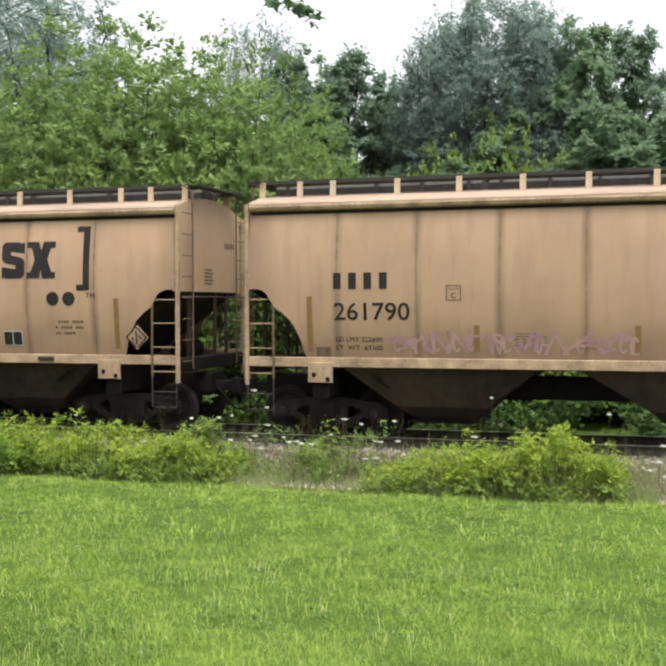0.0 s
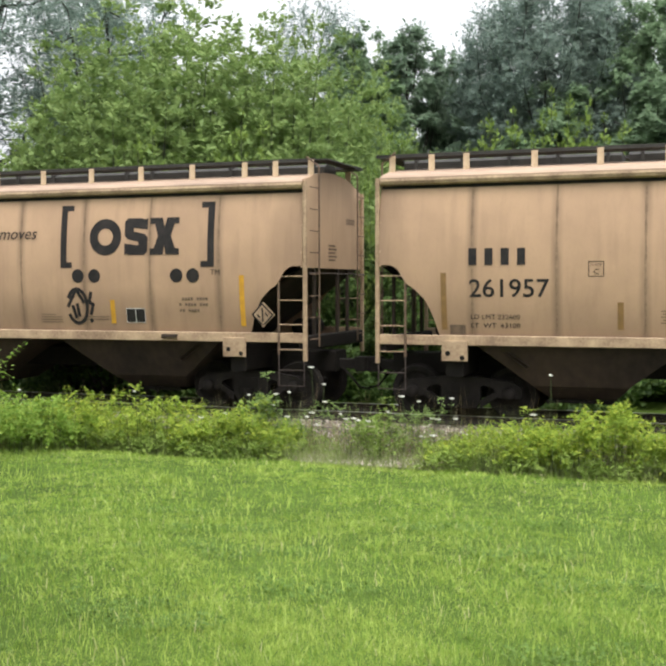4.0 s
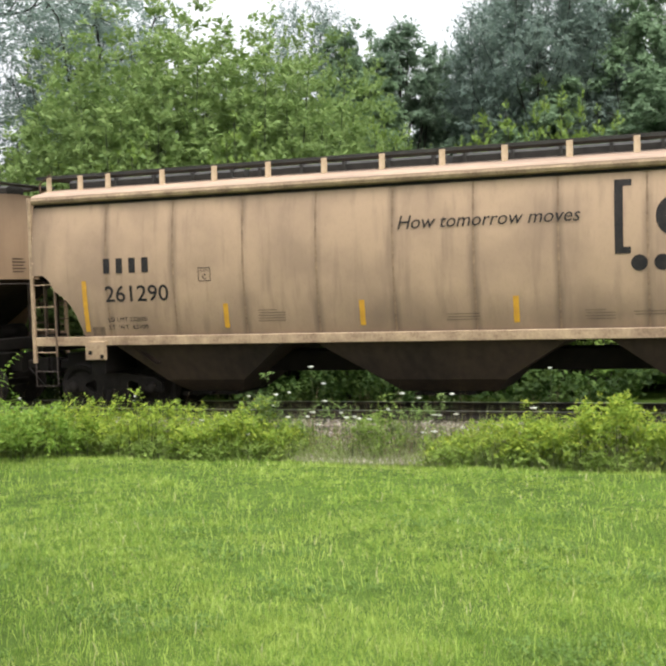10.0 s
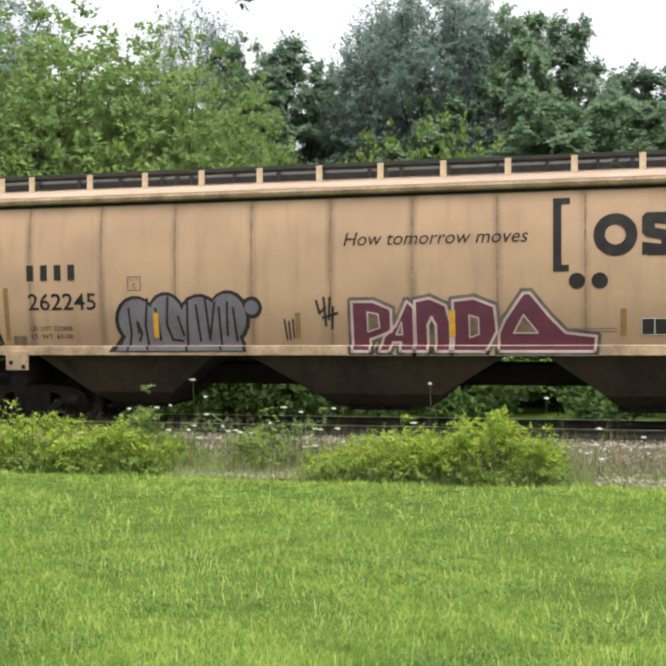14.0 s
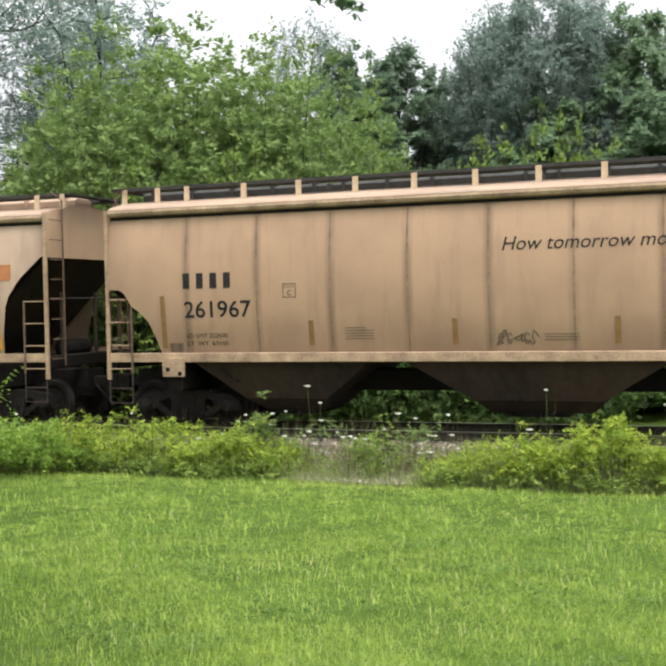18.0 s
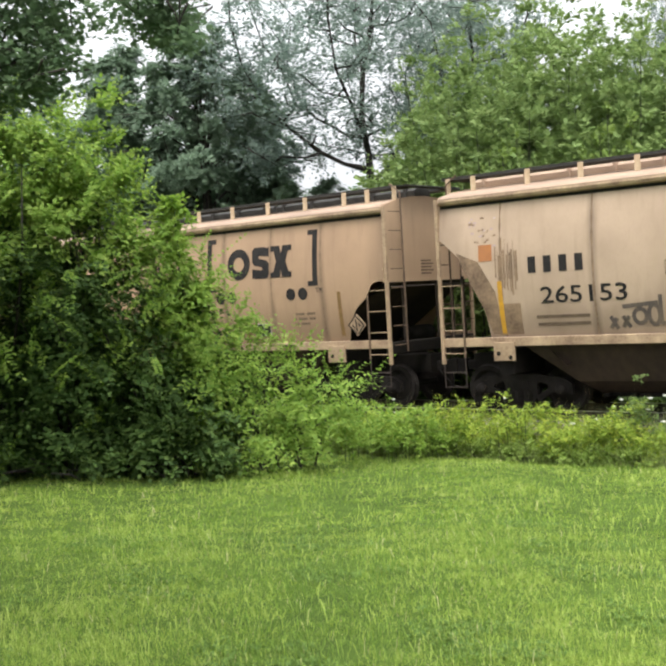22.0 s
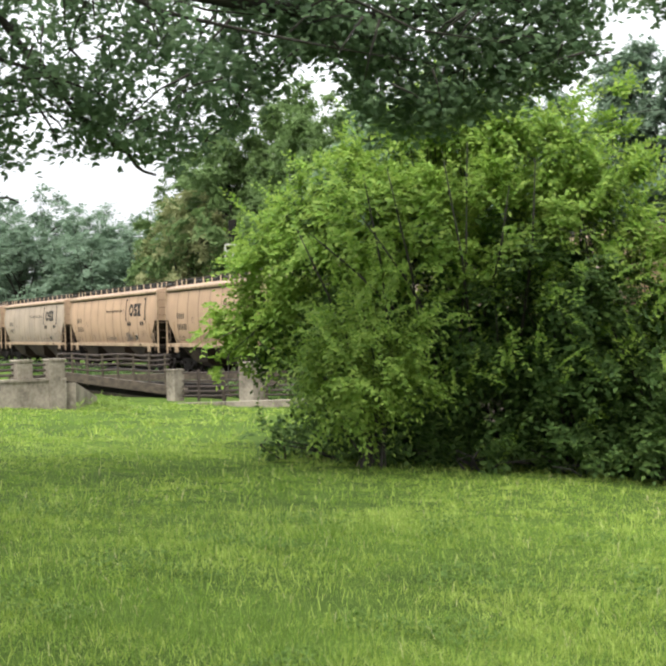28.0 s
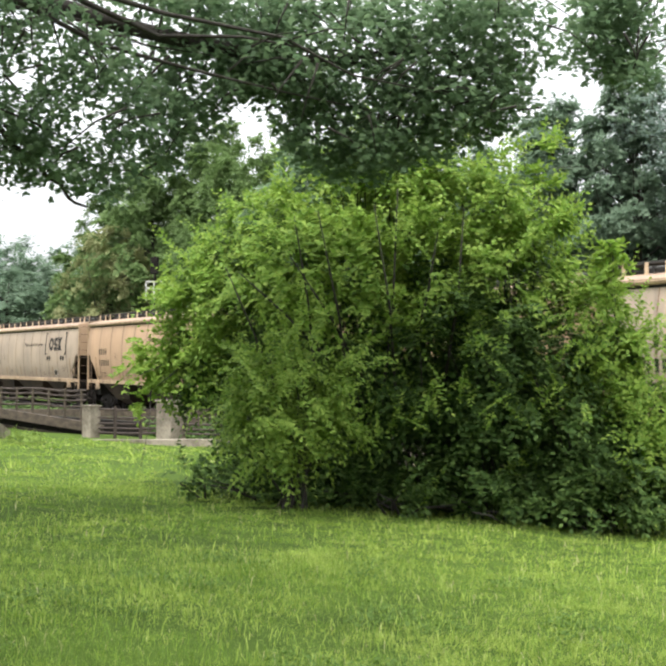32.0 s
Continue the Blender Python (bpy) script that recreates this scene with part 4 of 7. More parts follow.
def stroke(pts, w):
    """A brush stroke through points as a chain of quads."""
    out = []
    for (x0, z0), (x1, z1) in zip(pts, pts[1:]):
        d = math.hypot(x1 - x0, z1 - z0) + 1e-6
        nx, nz = -(z1 - z0) / d * w / 2, (x1 - x0) / d * w / 2
        ex, ez = (x1 - x0) / d * w * 0.3, (z1 - z0) / d * w * 0.3
        out.append([(x0 + nx - ex, z0 + nz - ez), (x0 - nx - ex, z0 - nz - ez), (x1 - nx + ex, z1 - nz + ez), (x1 + nx + ex, z1 + nz + ez)])
    return out


def words(text, x, z, size, mat, name, slant=0.0, width=None, grow=0.0, lift=0.007):
    """Lettering in the built-in font, laid on the near side with its left foot at (x, z)."""
    cu = bpy.data.curves.new(name, "FONT")
    cu.body, cu.size, cu.shear, cu.offset = text, size, slant, grow
    cu.resolution_u = 3
    ob = bpy.data.objects.new(name, cu)
    scene.collection.objects.link(ob)
    me = bpy.data.meshes.new_from_object(ob.evaluated_get(bpy.context.evaluated_depsgraph_get()))
    bpy.data.objects.remove(ob)
    xs = [p.co.x for p in me.vertices]
    k = width / (max(xs) - min(xs)) if width else 1.0
    for p in me.vertices:
        p.co.x, p.co.z = x + (p.co.x - min(xs)) * k, z + p.co.y
    me.materials.clear()
    me.materials.append(mat)
    me.name = name
    return on_side(cut_rows(me), lift)


CACHE = {}


def shared(name, make):
    if name not in CACHE:
        CACHE[name] = make()
    return CACHE[name]


def truck_parts(car, x, own):
    """A three-piece freight truck with two wheelsets, under the car at x. Returns its wheelsets."""
    def frame_mesh():
        s = Shape()
        for sg in (1,):
            y0, y1 = -0.06, 0.06
            s.prism([(-1.12, 0.36), (-1.12, 0.56), (-0.95, 0.66), (-0.35, 0.74), (0.35, 0.74), (0.95, 0.66), (1.12, 0.56), (1.12, 0.36), (0.68, 0.38), (0.60, 0.54), (0.42, 0.60), (0.36, 0.56), (0.36, 0.30), (0.28, 0.17), (-0.28, 0.17), (-0.36, 0.30), (-0.36, 0.56), (-0.42, 0.60), (-0.60, 0.54), (-0.68, 0.38)][::-1], 1, y0, y1)
            s.prism([(0.36, 0.17), (0.66, 0.38), (0.66, 0.50), (0.36, 0.32)], 1, y0, y1)
            s.prism([(-0.36, 0.17), (-0.66, 0.38), (-0.66, 0.50), (-0.36, 0.32)], 1, y0, y1)
        return s.mesh("side_frame", M_TRUCK)
    truck = part("truck", shared("bolster", lambda: Shape().box(-0.18, 0.18, -1.05, 1.05, 0.42, 0.62, 0.03).mesh("truck_bolster", M_TRUCK)), car, "cast steel freight truck, dusty black", m=pose(x, 0, 0))
    for sg in (-1, 1):
        part("side_frame", shared("truck", frame_mesh), truck, m=pose(0, sg * 0.97, 0))
    spring = shared("spring", lambda: Shape().tube([(0.055 * math.cos(a * 0.9), 0.055 * math.sin(a * 0.9), 0.19 + 0.23 * a / 36) for a in range(37)], 0.014, 5).mesh("spring", M_TRUCK))
    for sg in (-1, 1):
        for dx in (-0.2, 0.0, 0.2):
            part("spring", spring, truck, m=pose(dx, sg * 1.0, 0))
    sets = []
    cap = shared("bearing_cap", lambda: Shape().wheel([(-0.09, 0.0), (-0.09, 0.08), (-0.05, 0.115), (0.06, 0.115)], 14).mesh("bearing_cap", M_TRUCK, True))
    for dx in (-0.89, 0.89):
        def wheel_mesh():
            s = Shape()
            for sg in (-1, 1):
                s.wheel([(sg * 0.70, 0.0), (sg * 0.71, 0.09), (sg * 0.74, 0.12), (sg * 0.735, 0.30), (sg * 0.79, 0.36), (sg * 0.80, 0.445), (sg * 0.715, 0.4575), (sg * 0.69, 0.485), (sg * 0.675, 0.485), (sg * 0.675, 0.37), (sg * 0.70, 0.30), (sg * 0.69, 0.0)], 28)
            s.wheel([(-1.0, 0.0), (-1.0, 0.075), (1.0, 0.075), (1.0, 0.0)], 10)
            # balance bosses, so that the turning shows
            s.box(-0.05, 0.05, -0.80, -0.76, 0.16, 0.27).box(-0.05, 0.05, 0.76, 0.80, 0.16, 0.27)
            return s.mesh("wheelset", M_TRUCK)
        ws = part("wheelset", shared("wheelset", wheel_mesh), truck, "steel wheels on their axle, worn bright at the tread", m=pose(dx, 0, 0.4575))
        sets.append((ws, dx))
        for sg in (-1, 1):
            part("bearing_cap", cap, truck, m=pose(dx, sg * 1.03, 0.4575, 0, 0, 0 if sg < 0 else 180))
    return sets


def arch_new(half):
    pts = [(half - 1.08, 1.5), (half - 1.05, 1.6), (half - 0.98, 1.85), (half - 0.85, 2.12), (half - 0.68, 2.3), (half - 0.5, 2.42), (half - 0.42, 2.58), (half - 0.32, 2.7), (half - 0.2, 2.75), (half, 2.75)]
    return lambda x: 1.5 if x < pts[0][0] else float(np.interp(x, [p[0] for p in pts], [p[1] for p in pts]))


def arch_old(half):
    pts = [(half - 1.02, 1.5), (half - 1.0, 1.9), (half - 0.93, 2.4), (half - 0.8, 2.7), (half - 0.55, 3.02), (half - 0.25, 3.28), (half, 3.5)]
    return lambda x: 1.5 if x < pts[0][0] else float(np.interp(x, [p[0] for p in pts], [p[1] for p in pts]))


def hopper_car(old, label, paint=None):
    """A three-bay covered hopper car, its middle over the origin, rail head at z = 0, near side towards -y."""
    half = 9.0 if old else 8.26
    key = "old" if old else "new"
    arch = arch_old(half) if old else arch_new(half)
    paint = paint or (M_PALE if old else M_TAN)
    coat = key + paint.name
    car = thing("hopper_car", label, "rail car", group="cars of the freight train")
    for sg in (-1, 1):
        part("side_sheet", shared(coat + "side%d" % sg, lambda: side_sheet(half, arch, sg).mesh("side_sheet", paint, True)), car)
    end_z = 3.45 if old else 2.72

    def roof_mesh():
        s = Shape()
        prof = [(-1.585, 4.165), (-1.66, 4.20), (-1.665, 4.30), (-1.60, 4.345), (-1.05, 4.47), (-0.55, 4.545), (0, 4.57), (0.55, 4.545), (1.05, 4.47), (1.60, 4.345), (1.665, 4.30), (1.66, 4.20), (1.585, 4.165)]
        n = len(prof)
        v = [(x, y, z) for x in (-half + 0.02, half - 0.02) for y, z in prof]
        s.add(v, [(i, i + 1, n + i + 1, n + i) for i in range(n - 1)] + [tuple(range(n)), tuple(range(2 * n - 1, n - 1, -1))])
        return s.mesh("roof", M_ROOFTAN)
    part("roof", shared(key + "roof", roof_mesh), car)
    lip = shared(key + "lip", lambda: Shape().prism([(-1.60, 4.16), (-1.655, 4.185), (-1.675, 4.24), (-1.66, 4.295), (-1.61, 4.33), (-1.58, 4.25)], 0, -half + 0.01, half - 0.01).mesh("eave_lip", M_TRIM, False))
    part("eave_lip", lip, car)
    part("eave_lip", lip, car, m=Matrix.Rotation(math.pi, 4, "Z"))

    # thin black strips put the eave's shadow line onto the side sheets
    gutter = shared(key + "gutter", lambda: Shape().box(-half + 0.03, half - 0.03, -0.012, 0.012, 4.105, 4.172).mesh("eave_gutter", M_BLACK))
    for sg in (-1, 1):
        part("eave_gutter", gutter, car, "grimy black joint under the eave", m=pose(0, sg * 1.578, 0))

    def end_mesh(sg):
        s = Shape()
        zs = [end_z, 3.0 if not old else 3.6, 3.5, 4.17] if not old else [end_z, 3.8, 4.17]
        out = [(-bulge(z), z) for z in zs] + [(-1.62, 4.20), (-1.62, 4.31), (-1.05, 4.475), (-0.55, 4.55), (0, 4.575), (0.55, 4.55), (1.05, 4.475), (1.62, 4.31), (1.62, 4.20)] + [(bulge(z), z) for z in zs[::-1]]
        s.prism(out, 0, sg * (half - 0.03), sg * half)
        return s.mesh("end_sheet", M_END)

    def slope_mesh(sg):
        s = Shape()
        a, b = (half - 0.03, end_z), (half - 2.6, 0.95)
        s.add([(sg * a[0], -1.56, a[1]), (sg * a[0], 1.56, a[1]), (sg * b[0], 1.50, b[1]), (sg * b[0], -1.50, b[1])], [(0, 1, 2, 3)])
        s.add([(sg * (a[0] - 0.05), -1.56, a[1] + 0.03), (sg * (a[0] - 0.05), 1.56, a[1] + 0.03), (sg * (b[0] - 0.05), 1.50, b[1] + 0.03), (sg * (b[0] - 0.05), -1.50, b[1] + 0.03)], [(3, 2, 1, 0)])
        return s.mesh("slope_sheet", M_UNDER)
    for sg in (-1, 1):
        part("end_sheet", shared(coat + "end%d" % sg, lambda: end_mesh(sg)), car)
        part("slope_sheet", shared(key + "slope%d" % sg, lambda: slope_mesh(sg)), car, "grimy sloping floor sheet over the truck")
    # side sills
    sill = shared(key + "sill", lambda: Shape().box(-half - 0.03, half + 0.03, -0.035, 0.035, 1.335, 1.515, 0.012).mesh("side_sill", M_TRIM))
    for sg in (-1, 1):
        part("side_sill", sill, car, m=pose(0, sg * 1.615, 0))
    part("centre_sill", shared(key + "centre", lambda: Shape().box(-half - 0.15, half + 0.15, -0.32, 0.32, 0.72, 1.12, 0.02).mesh("centre_sill", M_BLACK)), car)
    # hoppers with their outlet gates

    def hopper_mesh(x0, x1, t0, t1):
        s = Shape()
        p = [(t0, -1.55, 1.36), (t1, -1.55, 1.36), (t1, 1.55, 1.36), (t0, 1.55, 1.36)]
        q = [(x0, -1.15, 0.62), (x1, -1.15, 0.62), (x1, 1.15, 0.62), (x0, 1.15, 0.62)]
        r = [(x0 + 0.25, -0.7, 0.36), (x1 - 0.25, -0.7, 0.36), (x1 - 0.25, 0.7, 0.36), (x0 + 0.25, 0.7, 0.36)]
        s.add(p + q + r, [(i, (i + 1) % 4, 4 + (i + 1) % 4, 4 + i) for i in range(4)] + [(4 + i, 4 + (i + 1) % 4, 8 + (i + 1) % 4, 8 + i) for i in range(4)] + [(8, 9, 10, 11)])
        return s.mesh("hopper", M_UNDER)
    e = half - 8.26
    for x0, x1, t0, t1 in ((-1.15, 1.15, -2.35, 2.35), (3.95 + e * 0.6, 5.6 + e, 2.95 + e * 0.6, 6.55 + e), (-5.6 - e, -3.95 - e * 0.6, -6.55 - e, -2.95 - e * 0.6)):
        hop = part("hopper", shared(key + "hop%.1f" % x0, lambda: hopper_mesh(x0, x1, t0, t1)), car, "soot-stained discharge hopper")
        part("outlet_gate", shared("gate", lambda: Shape().box(-0.5, 0.5, -0.75, 0.75, 0.29, 0.36, 0.01).box(-0.62, -0.5, -0.9, 0.9, 0.30, 0.35).tube([(0.0, -0.95, 0.33), (0.0, -0.75, 0.33)], 0.03).mesh("outlet_gate", M_BLACK)), hop, m=pose((x0 + x1) / 2, 0, 0))
    # roof walk on its posts, hatch troughs
    board = shared(key + "board", lambda: Shape().box(-half - 0.25, half + 0.0, -0.23, 0.23, 4.715, 4.78).mesh("running_board", M_ROOF))
    posts = [half - 0.06, half - 0.78, half - 1.42] + [5.72 - 1.132 * i for i in range(11)] + [-half + 1.44, -half + 0.8, -half + 0.06]
    if old:
        posts = [half + 0.1 - 0.0, half - 0.5, half - 1.55] + [6.36 - 1.135 * i for i in range(13)] + [-half + 0.5, -half - 0.1]
    stand = shared("stand", lambda: Shape().prism([(-0.055, 4.46), (0.055, 4.46), (0.055, 4.75), (-0.055, 4.75)], 1, -0.012, 0.012).box(-0.055, 0.055, -0.05, 0.012, 4.45, 4.462).mesh("stand", M_POST))
    for sg in (-1, 1):
        b = part("running_board", board, car, m=pose(0 if sg < 0 else 0.25, sg * 0.82, 0))
        for x in posts:
            part("stand", stand, b, m=pose(x - (0 if sg < 0 else 0.25), sg * 0.245, 0))
    cross = shared("cross", lambda: Shape().box(-0.14, 0.14, -1.05, 1.05, 4.74, 4.765).mesh("cross_walk", M_ROOF))
    for x in (half + 0.13, -half - 0.13):
        part("cross_walk", cross, car, m=pose(x, 0, 0))

    # newer cars' covers are near black: shade below the walk, put in colour
    def hatch_mesh():
        s = Shape()
        out = [(-0.3, 4.53), (0.3, 4.53), (0.32, 4.69), (0.2, 4.75), (-0.2, 4.75), (-0.32, 4.69)]
        s.prism(out, 0, -half / 4 + 0.06, half / 4 - 0.06)
        return s.mesh("hatch_cover", M_ROOFTAN if old else M_ROOF)
    for k in range(4):
        hatch = part("hatch_cover", shared(key + "hatch", hatch_mesh), car, m=pose(-half * 0.75 + k * half / 2, 0, 0))
        for j in range(5):
            part("hatch_strap", shared(key + "strap", lambda: Shape().box(-0.03, 0.03, -0.36, 0.36, 4.56, 4.77, 0.006).mesh("hatch_strap", M_ROOFTAN if old else M_ROOF)), hatch, m=pose(-half / 4 + 0.3 + j * (half / 2 - 0.6) / 4, 0, 0))
    # end platforms, corner posts and ladders
    for sg in (-1, 1):
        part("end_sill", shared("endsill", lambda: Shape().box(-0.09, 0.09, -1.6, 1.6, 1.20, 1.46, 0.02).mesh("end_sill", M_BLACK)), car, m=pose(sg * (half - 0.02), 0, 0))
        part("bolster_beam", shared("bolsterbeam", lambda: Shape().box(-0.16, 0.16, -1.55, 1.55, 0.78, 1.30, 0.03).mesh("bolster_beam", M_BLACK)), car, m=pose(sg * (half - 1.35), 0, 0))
        for sy in (-1, 1):
            part("corner_post", shared(key + "corner", lambda: Shape().box(-0.035, 0.035, -0.04, 0.04, 1.0, 4.30, 0.01).mesh("corner_post", M_TRIM)), car, m=pose(sg * (half + 0.04), sy * 1.645, 0))
            lad = part("side_ladder", shared("stile", lambda: Shape().box(-0.02, 0.02, -0.015, 0.015, 1.12, 2.58, 0.005).mesh("stile", M_LADDER)), car, m=pose(sg * (half - 0.48), sy * 1.66, 0))
            for z in (2.56, 2.12, 1.67, 1.21):
                part("rung", shared("rung", lambda: Shape().tube([(0, 0, 0), (0.55, 0, 0)], 0.011).mesh("rung", M_TRIM)), lad, m=pose(0, 0, z) @ Matrix.Rotation(0 if sg > 0 else math.pi, 4, "Z"))
            part("stirrup", shared("stirrup", lambda: Shape().tube([(0.0, 0, 1.2), (0.0, 0, 0.54), (0.5, 0, 0.54), (0.5, 0, 1.0)], 0.012).tube([(0.0, 0, 0.83), (0.5, 0, 0.83)], 0.011).mesh("stirrup", M_IRON)), lad, "rusty step hanging below the sill", m=Matrix.Rotation(0 if sg > 0 else math.pi, 4, "Z"))
            el = part("end_ladder", shared("endstile", lambda: Shape().tube([(0, 0, 1.25), (0, 0, 4.62), (-0.25, 0, 4.80)], 0.02).mesh("end_stile", M_LADDER)), car, m=Matrix.Translation((sg * (half + 0.12), sy * 1.12, 0)) @ Matrix.Rotation(0 if sg > 0 else math.pi, 4, "Z"))
            for z in (1.4, 1.8, 2.2, 2.6, 3.0, 3.4, 3.8, 4.2):
                part("rung", shared("rungy", lambda: Shape().tube([(0, -0.24, 0), (0, 0.24, 0)], 0.012).mesh("rung", M_LADDER)), el, m=pose(0, (-0.22 if (sg > 0) == (sy < 0) else 0.22), z))
        part("grab_rail", shared("grab", lambda: Shape().tube([(0, -1.6, 2.62), (0, 1.6, 2.62)], 0.014).mesh("grab_rail", M_IRON)), car, m=pose(sg * (half + 0.10), 0, 0))
        for y in (-0.95, 0.35, 0.95):
            part("strut", shared("strut", lambda: Shape().box(-0.03, 0.03, -0.03, 0.03, 1.4, 2.75, 0.006).mesh("strut", M_UNDER)), car, m=pose(sg * (half - 0.05), y, 0))
        # brake gear and coupler
        part("air_tank", shared("tank", lambda: Shape().wheel([(-0.5, 0), (-0.5, 0.12), (-0.44, 0.19), (0.44, 0.19), (0.5, 0.12), (0.5, 0)], 16).mesh("air_tank", M_BLACK, True)), car, m=pose(sg * (half - 0.75), 0.55, 1.55))
        cp = part("coupler", shared("coupler", lambda: Shape().box(-0.45, 0.22, -0.09, 0.09, 0.76, 0.96, 0.02).prism([(0.2, -0.14), (0.42, -0.17), (0.50, -0.05), (0.40, 0.0), (0.46, 0.10), (0.36, 0.17), (0.2, 0.14)], 2, 0.72, 1.0).mesh("coupler", M_TRUCK)), car, m=Matrix.Translation((sg * (half + 0.28), 0, 0)) @ Matrix.Rotation(0 if sg > 0 else math.pi, 4, "Z"))
        part("air_hose", shared("hose", lambda: Shape().tube([(0.0, -0.25, 0.80), (0.18, -0.26, 0.62), (0.34, -0.22, 0.42), (0.52, -0.12, 0.38)], 0.024).mesh("air_hose", M_BLACK, True)), cp)
        for sy in (-1, 1):
            pad = part("jacking_pad", shared("pad", lambda: Shape().box(-0.23, 0.23, -0.02, 0.02, 1.06, 1.42, 0.006).mesh("jacking_pad", M_TRIM)), car, m=pose(sg * (half - 1.38), sy * 1.665, 0))
            for dx, z in ((-0.12, 1.20), (0.14, 1.12)):
                part("hole_plate", shared("holeplate", lambda: Shape().wheel([(-0.005, 0), (-0.005, 0.045), (0.0, 0.045)], 12).mesh("hole_plate", M_BLACK)), pad, m=pose(dx, sy * 0.021, z, 0, 0, 0 if sy < 0 else 180))
    # weld seams
    seams = [0.12 + 1.93 * i for i in range(-4, 5)] if old else [1.46 * (i + 0.5) for i in range(-5, 5)]

    def seam_mesh():
        s = Shape()
        zs = np.linspace(1.52, 4.16, 7)
        s.add([(dx, -bulge(z) - 0.004 * (dx == 0), z) for z in zs for dx in (-0.02, 0, 0.02)], [(i * 3 + j, i * 3 + j + 1, i * 3 + j + 4, i * 3 + j + 3) for i in range(6) for j in range(2)])
        return s.mesh("seam", M_SEAM)
    for x in seams:
        part("seam", shared(key + "seam", seam_mesh), car, m=pose(x, -0.001, 0))
    rolling = truck_parts(car, half - 1.33, key) + truck_parts(car, -half + 1.33, key)
    return car, rolling


# ---- lettering, reflectors and spray paint ----
def emblem(car, old=False):
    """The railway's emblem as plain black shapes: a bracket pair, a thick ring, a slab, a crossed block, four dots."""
    if old:
        x0, x1, z0, z1 = 4.0, 5.8, 3.02, 3.64
        pieces = [("underline", [rect(x0, x1, 2.86, 2.95)])]
    else:
        x0, x1, z0, z1 = 3.78, 5.74, 2.99, 3.70
        pieces = [("bracket", [[(3.12, 2.75), (3.38, 2.75), (3.38, 2.86), (3.26, 2.86), (3.26, 3.87), (3.40, 3.87), (3.40, 3.98), (3.12, 3.98)]]),
                  ("bracket", [[(6.48, 2.75), (6.20, 2.75), (6.20, 2.86), (6.34, 2.86), (6.34, 3.87), (6.20, 3.87), (6.20, 3.98), (6.48, 3.98)]])]
        pieces += [("dot", [disc(x, 2.59, 0.135)]) for x in (3.51, 3.88, 5.68, 6.03)]
    w, zm, r = (x1 - x0) / 3, (z0 + z1) / 2, (z1 - z0) / 2
    pieces.append(("ring", ring(x0 + r, zm, r * 0.47, r, 26)))
    xs, k = x0 + 2 * r + 0.07, 0.50 * (z1 - z0) / 0.7
    e = 0.07 * (z1 - z0) / 0.7
    pieces.append(("slab", [[(xs + e, z0), (xs + k - e, z0), (xs + k, z0 + e), (xs + k, zm - 0.02), (xs + k - e, zm + 0.05), (xs + 0.4 * k, zm + 0.10), (xs + 0.4 * k, zm + 0.17), (xs + k, zm + 0.13), (xs + k, z1), (xs + k - e, z1 - 0.03), (xs + k - 2 * e, z1), (xs + e, z1), (xs, z1 - e), (xs, zm + 0.02), (xs + e, zm - 0.05), (xs + 0.6 * k, zm - 0.10), (xs + 0.6 * k, zm - 0.17), (xs, zm - 0.13), (xs, z0), (xs + e, z0 + 0.03)]]))
    xl, xr = xs + k + 0.05, x1
    m = (xl + xr) / 2
    pieces.append(("cross", [[(xl, z0), (m - 0.03, z0), (m, zm - 0.18), (m + 0.03, z0), (xr, z0), (xr, z0 + 0.12), (xr - 0.08, z0 + 0.12), (m + 0.14, zm), (xr - 0.10, z1 - 0.12), (xr, z1 - 0.12), (xr, z1), (m + 0.05, z1), (m, zm + 0.18), (m - 0.05, z1), (xl, z1), (xl, z1 - 0.12), (xl + 0.10, z1 - 0.12), (m - 0.14, zm), (xl + 0.08, z0 + 0.12), (xl, z0 + 0.12)]]))
    for i, (nm, out) in enumerate(pieces):
        part("emblem_" + nm, shared("emblem%s%d" % (old, i), lambda: flat_shape(out, M_INK, "emblem_" + nm)), car)


def bars_of(car, x0, x1, z0, z1, chars, mat, name, rng, gap=0.5):
    """Plain bars in place of characters that stand in a row."""
    n = chars
    w = (x1 - x0) / n
    for i in range(n):
        part(name, shared(name + "%.2f%.2f%d" % (x0, z0, i), lambda: flat_shape([rect(x0 + i * w, x0 + (i + 1 - gap) * w, z0, z1)], mat, name)), car)


def reflector(car, x, z0, z1, mat, tilt=0.0):
    me = shared("refl%.2f%.2f%s%.2f" % (z0, z1, mat.name, tilt), lambda: flat_shape([[(-0.05, z0), (0.05, z0), (0.05 + tilt, z1), (-0.05 + tilt, z1)]], mat, "reflector", 0.009))
    part("reflector", me, car, m=pose(x, 0, 0))


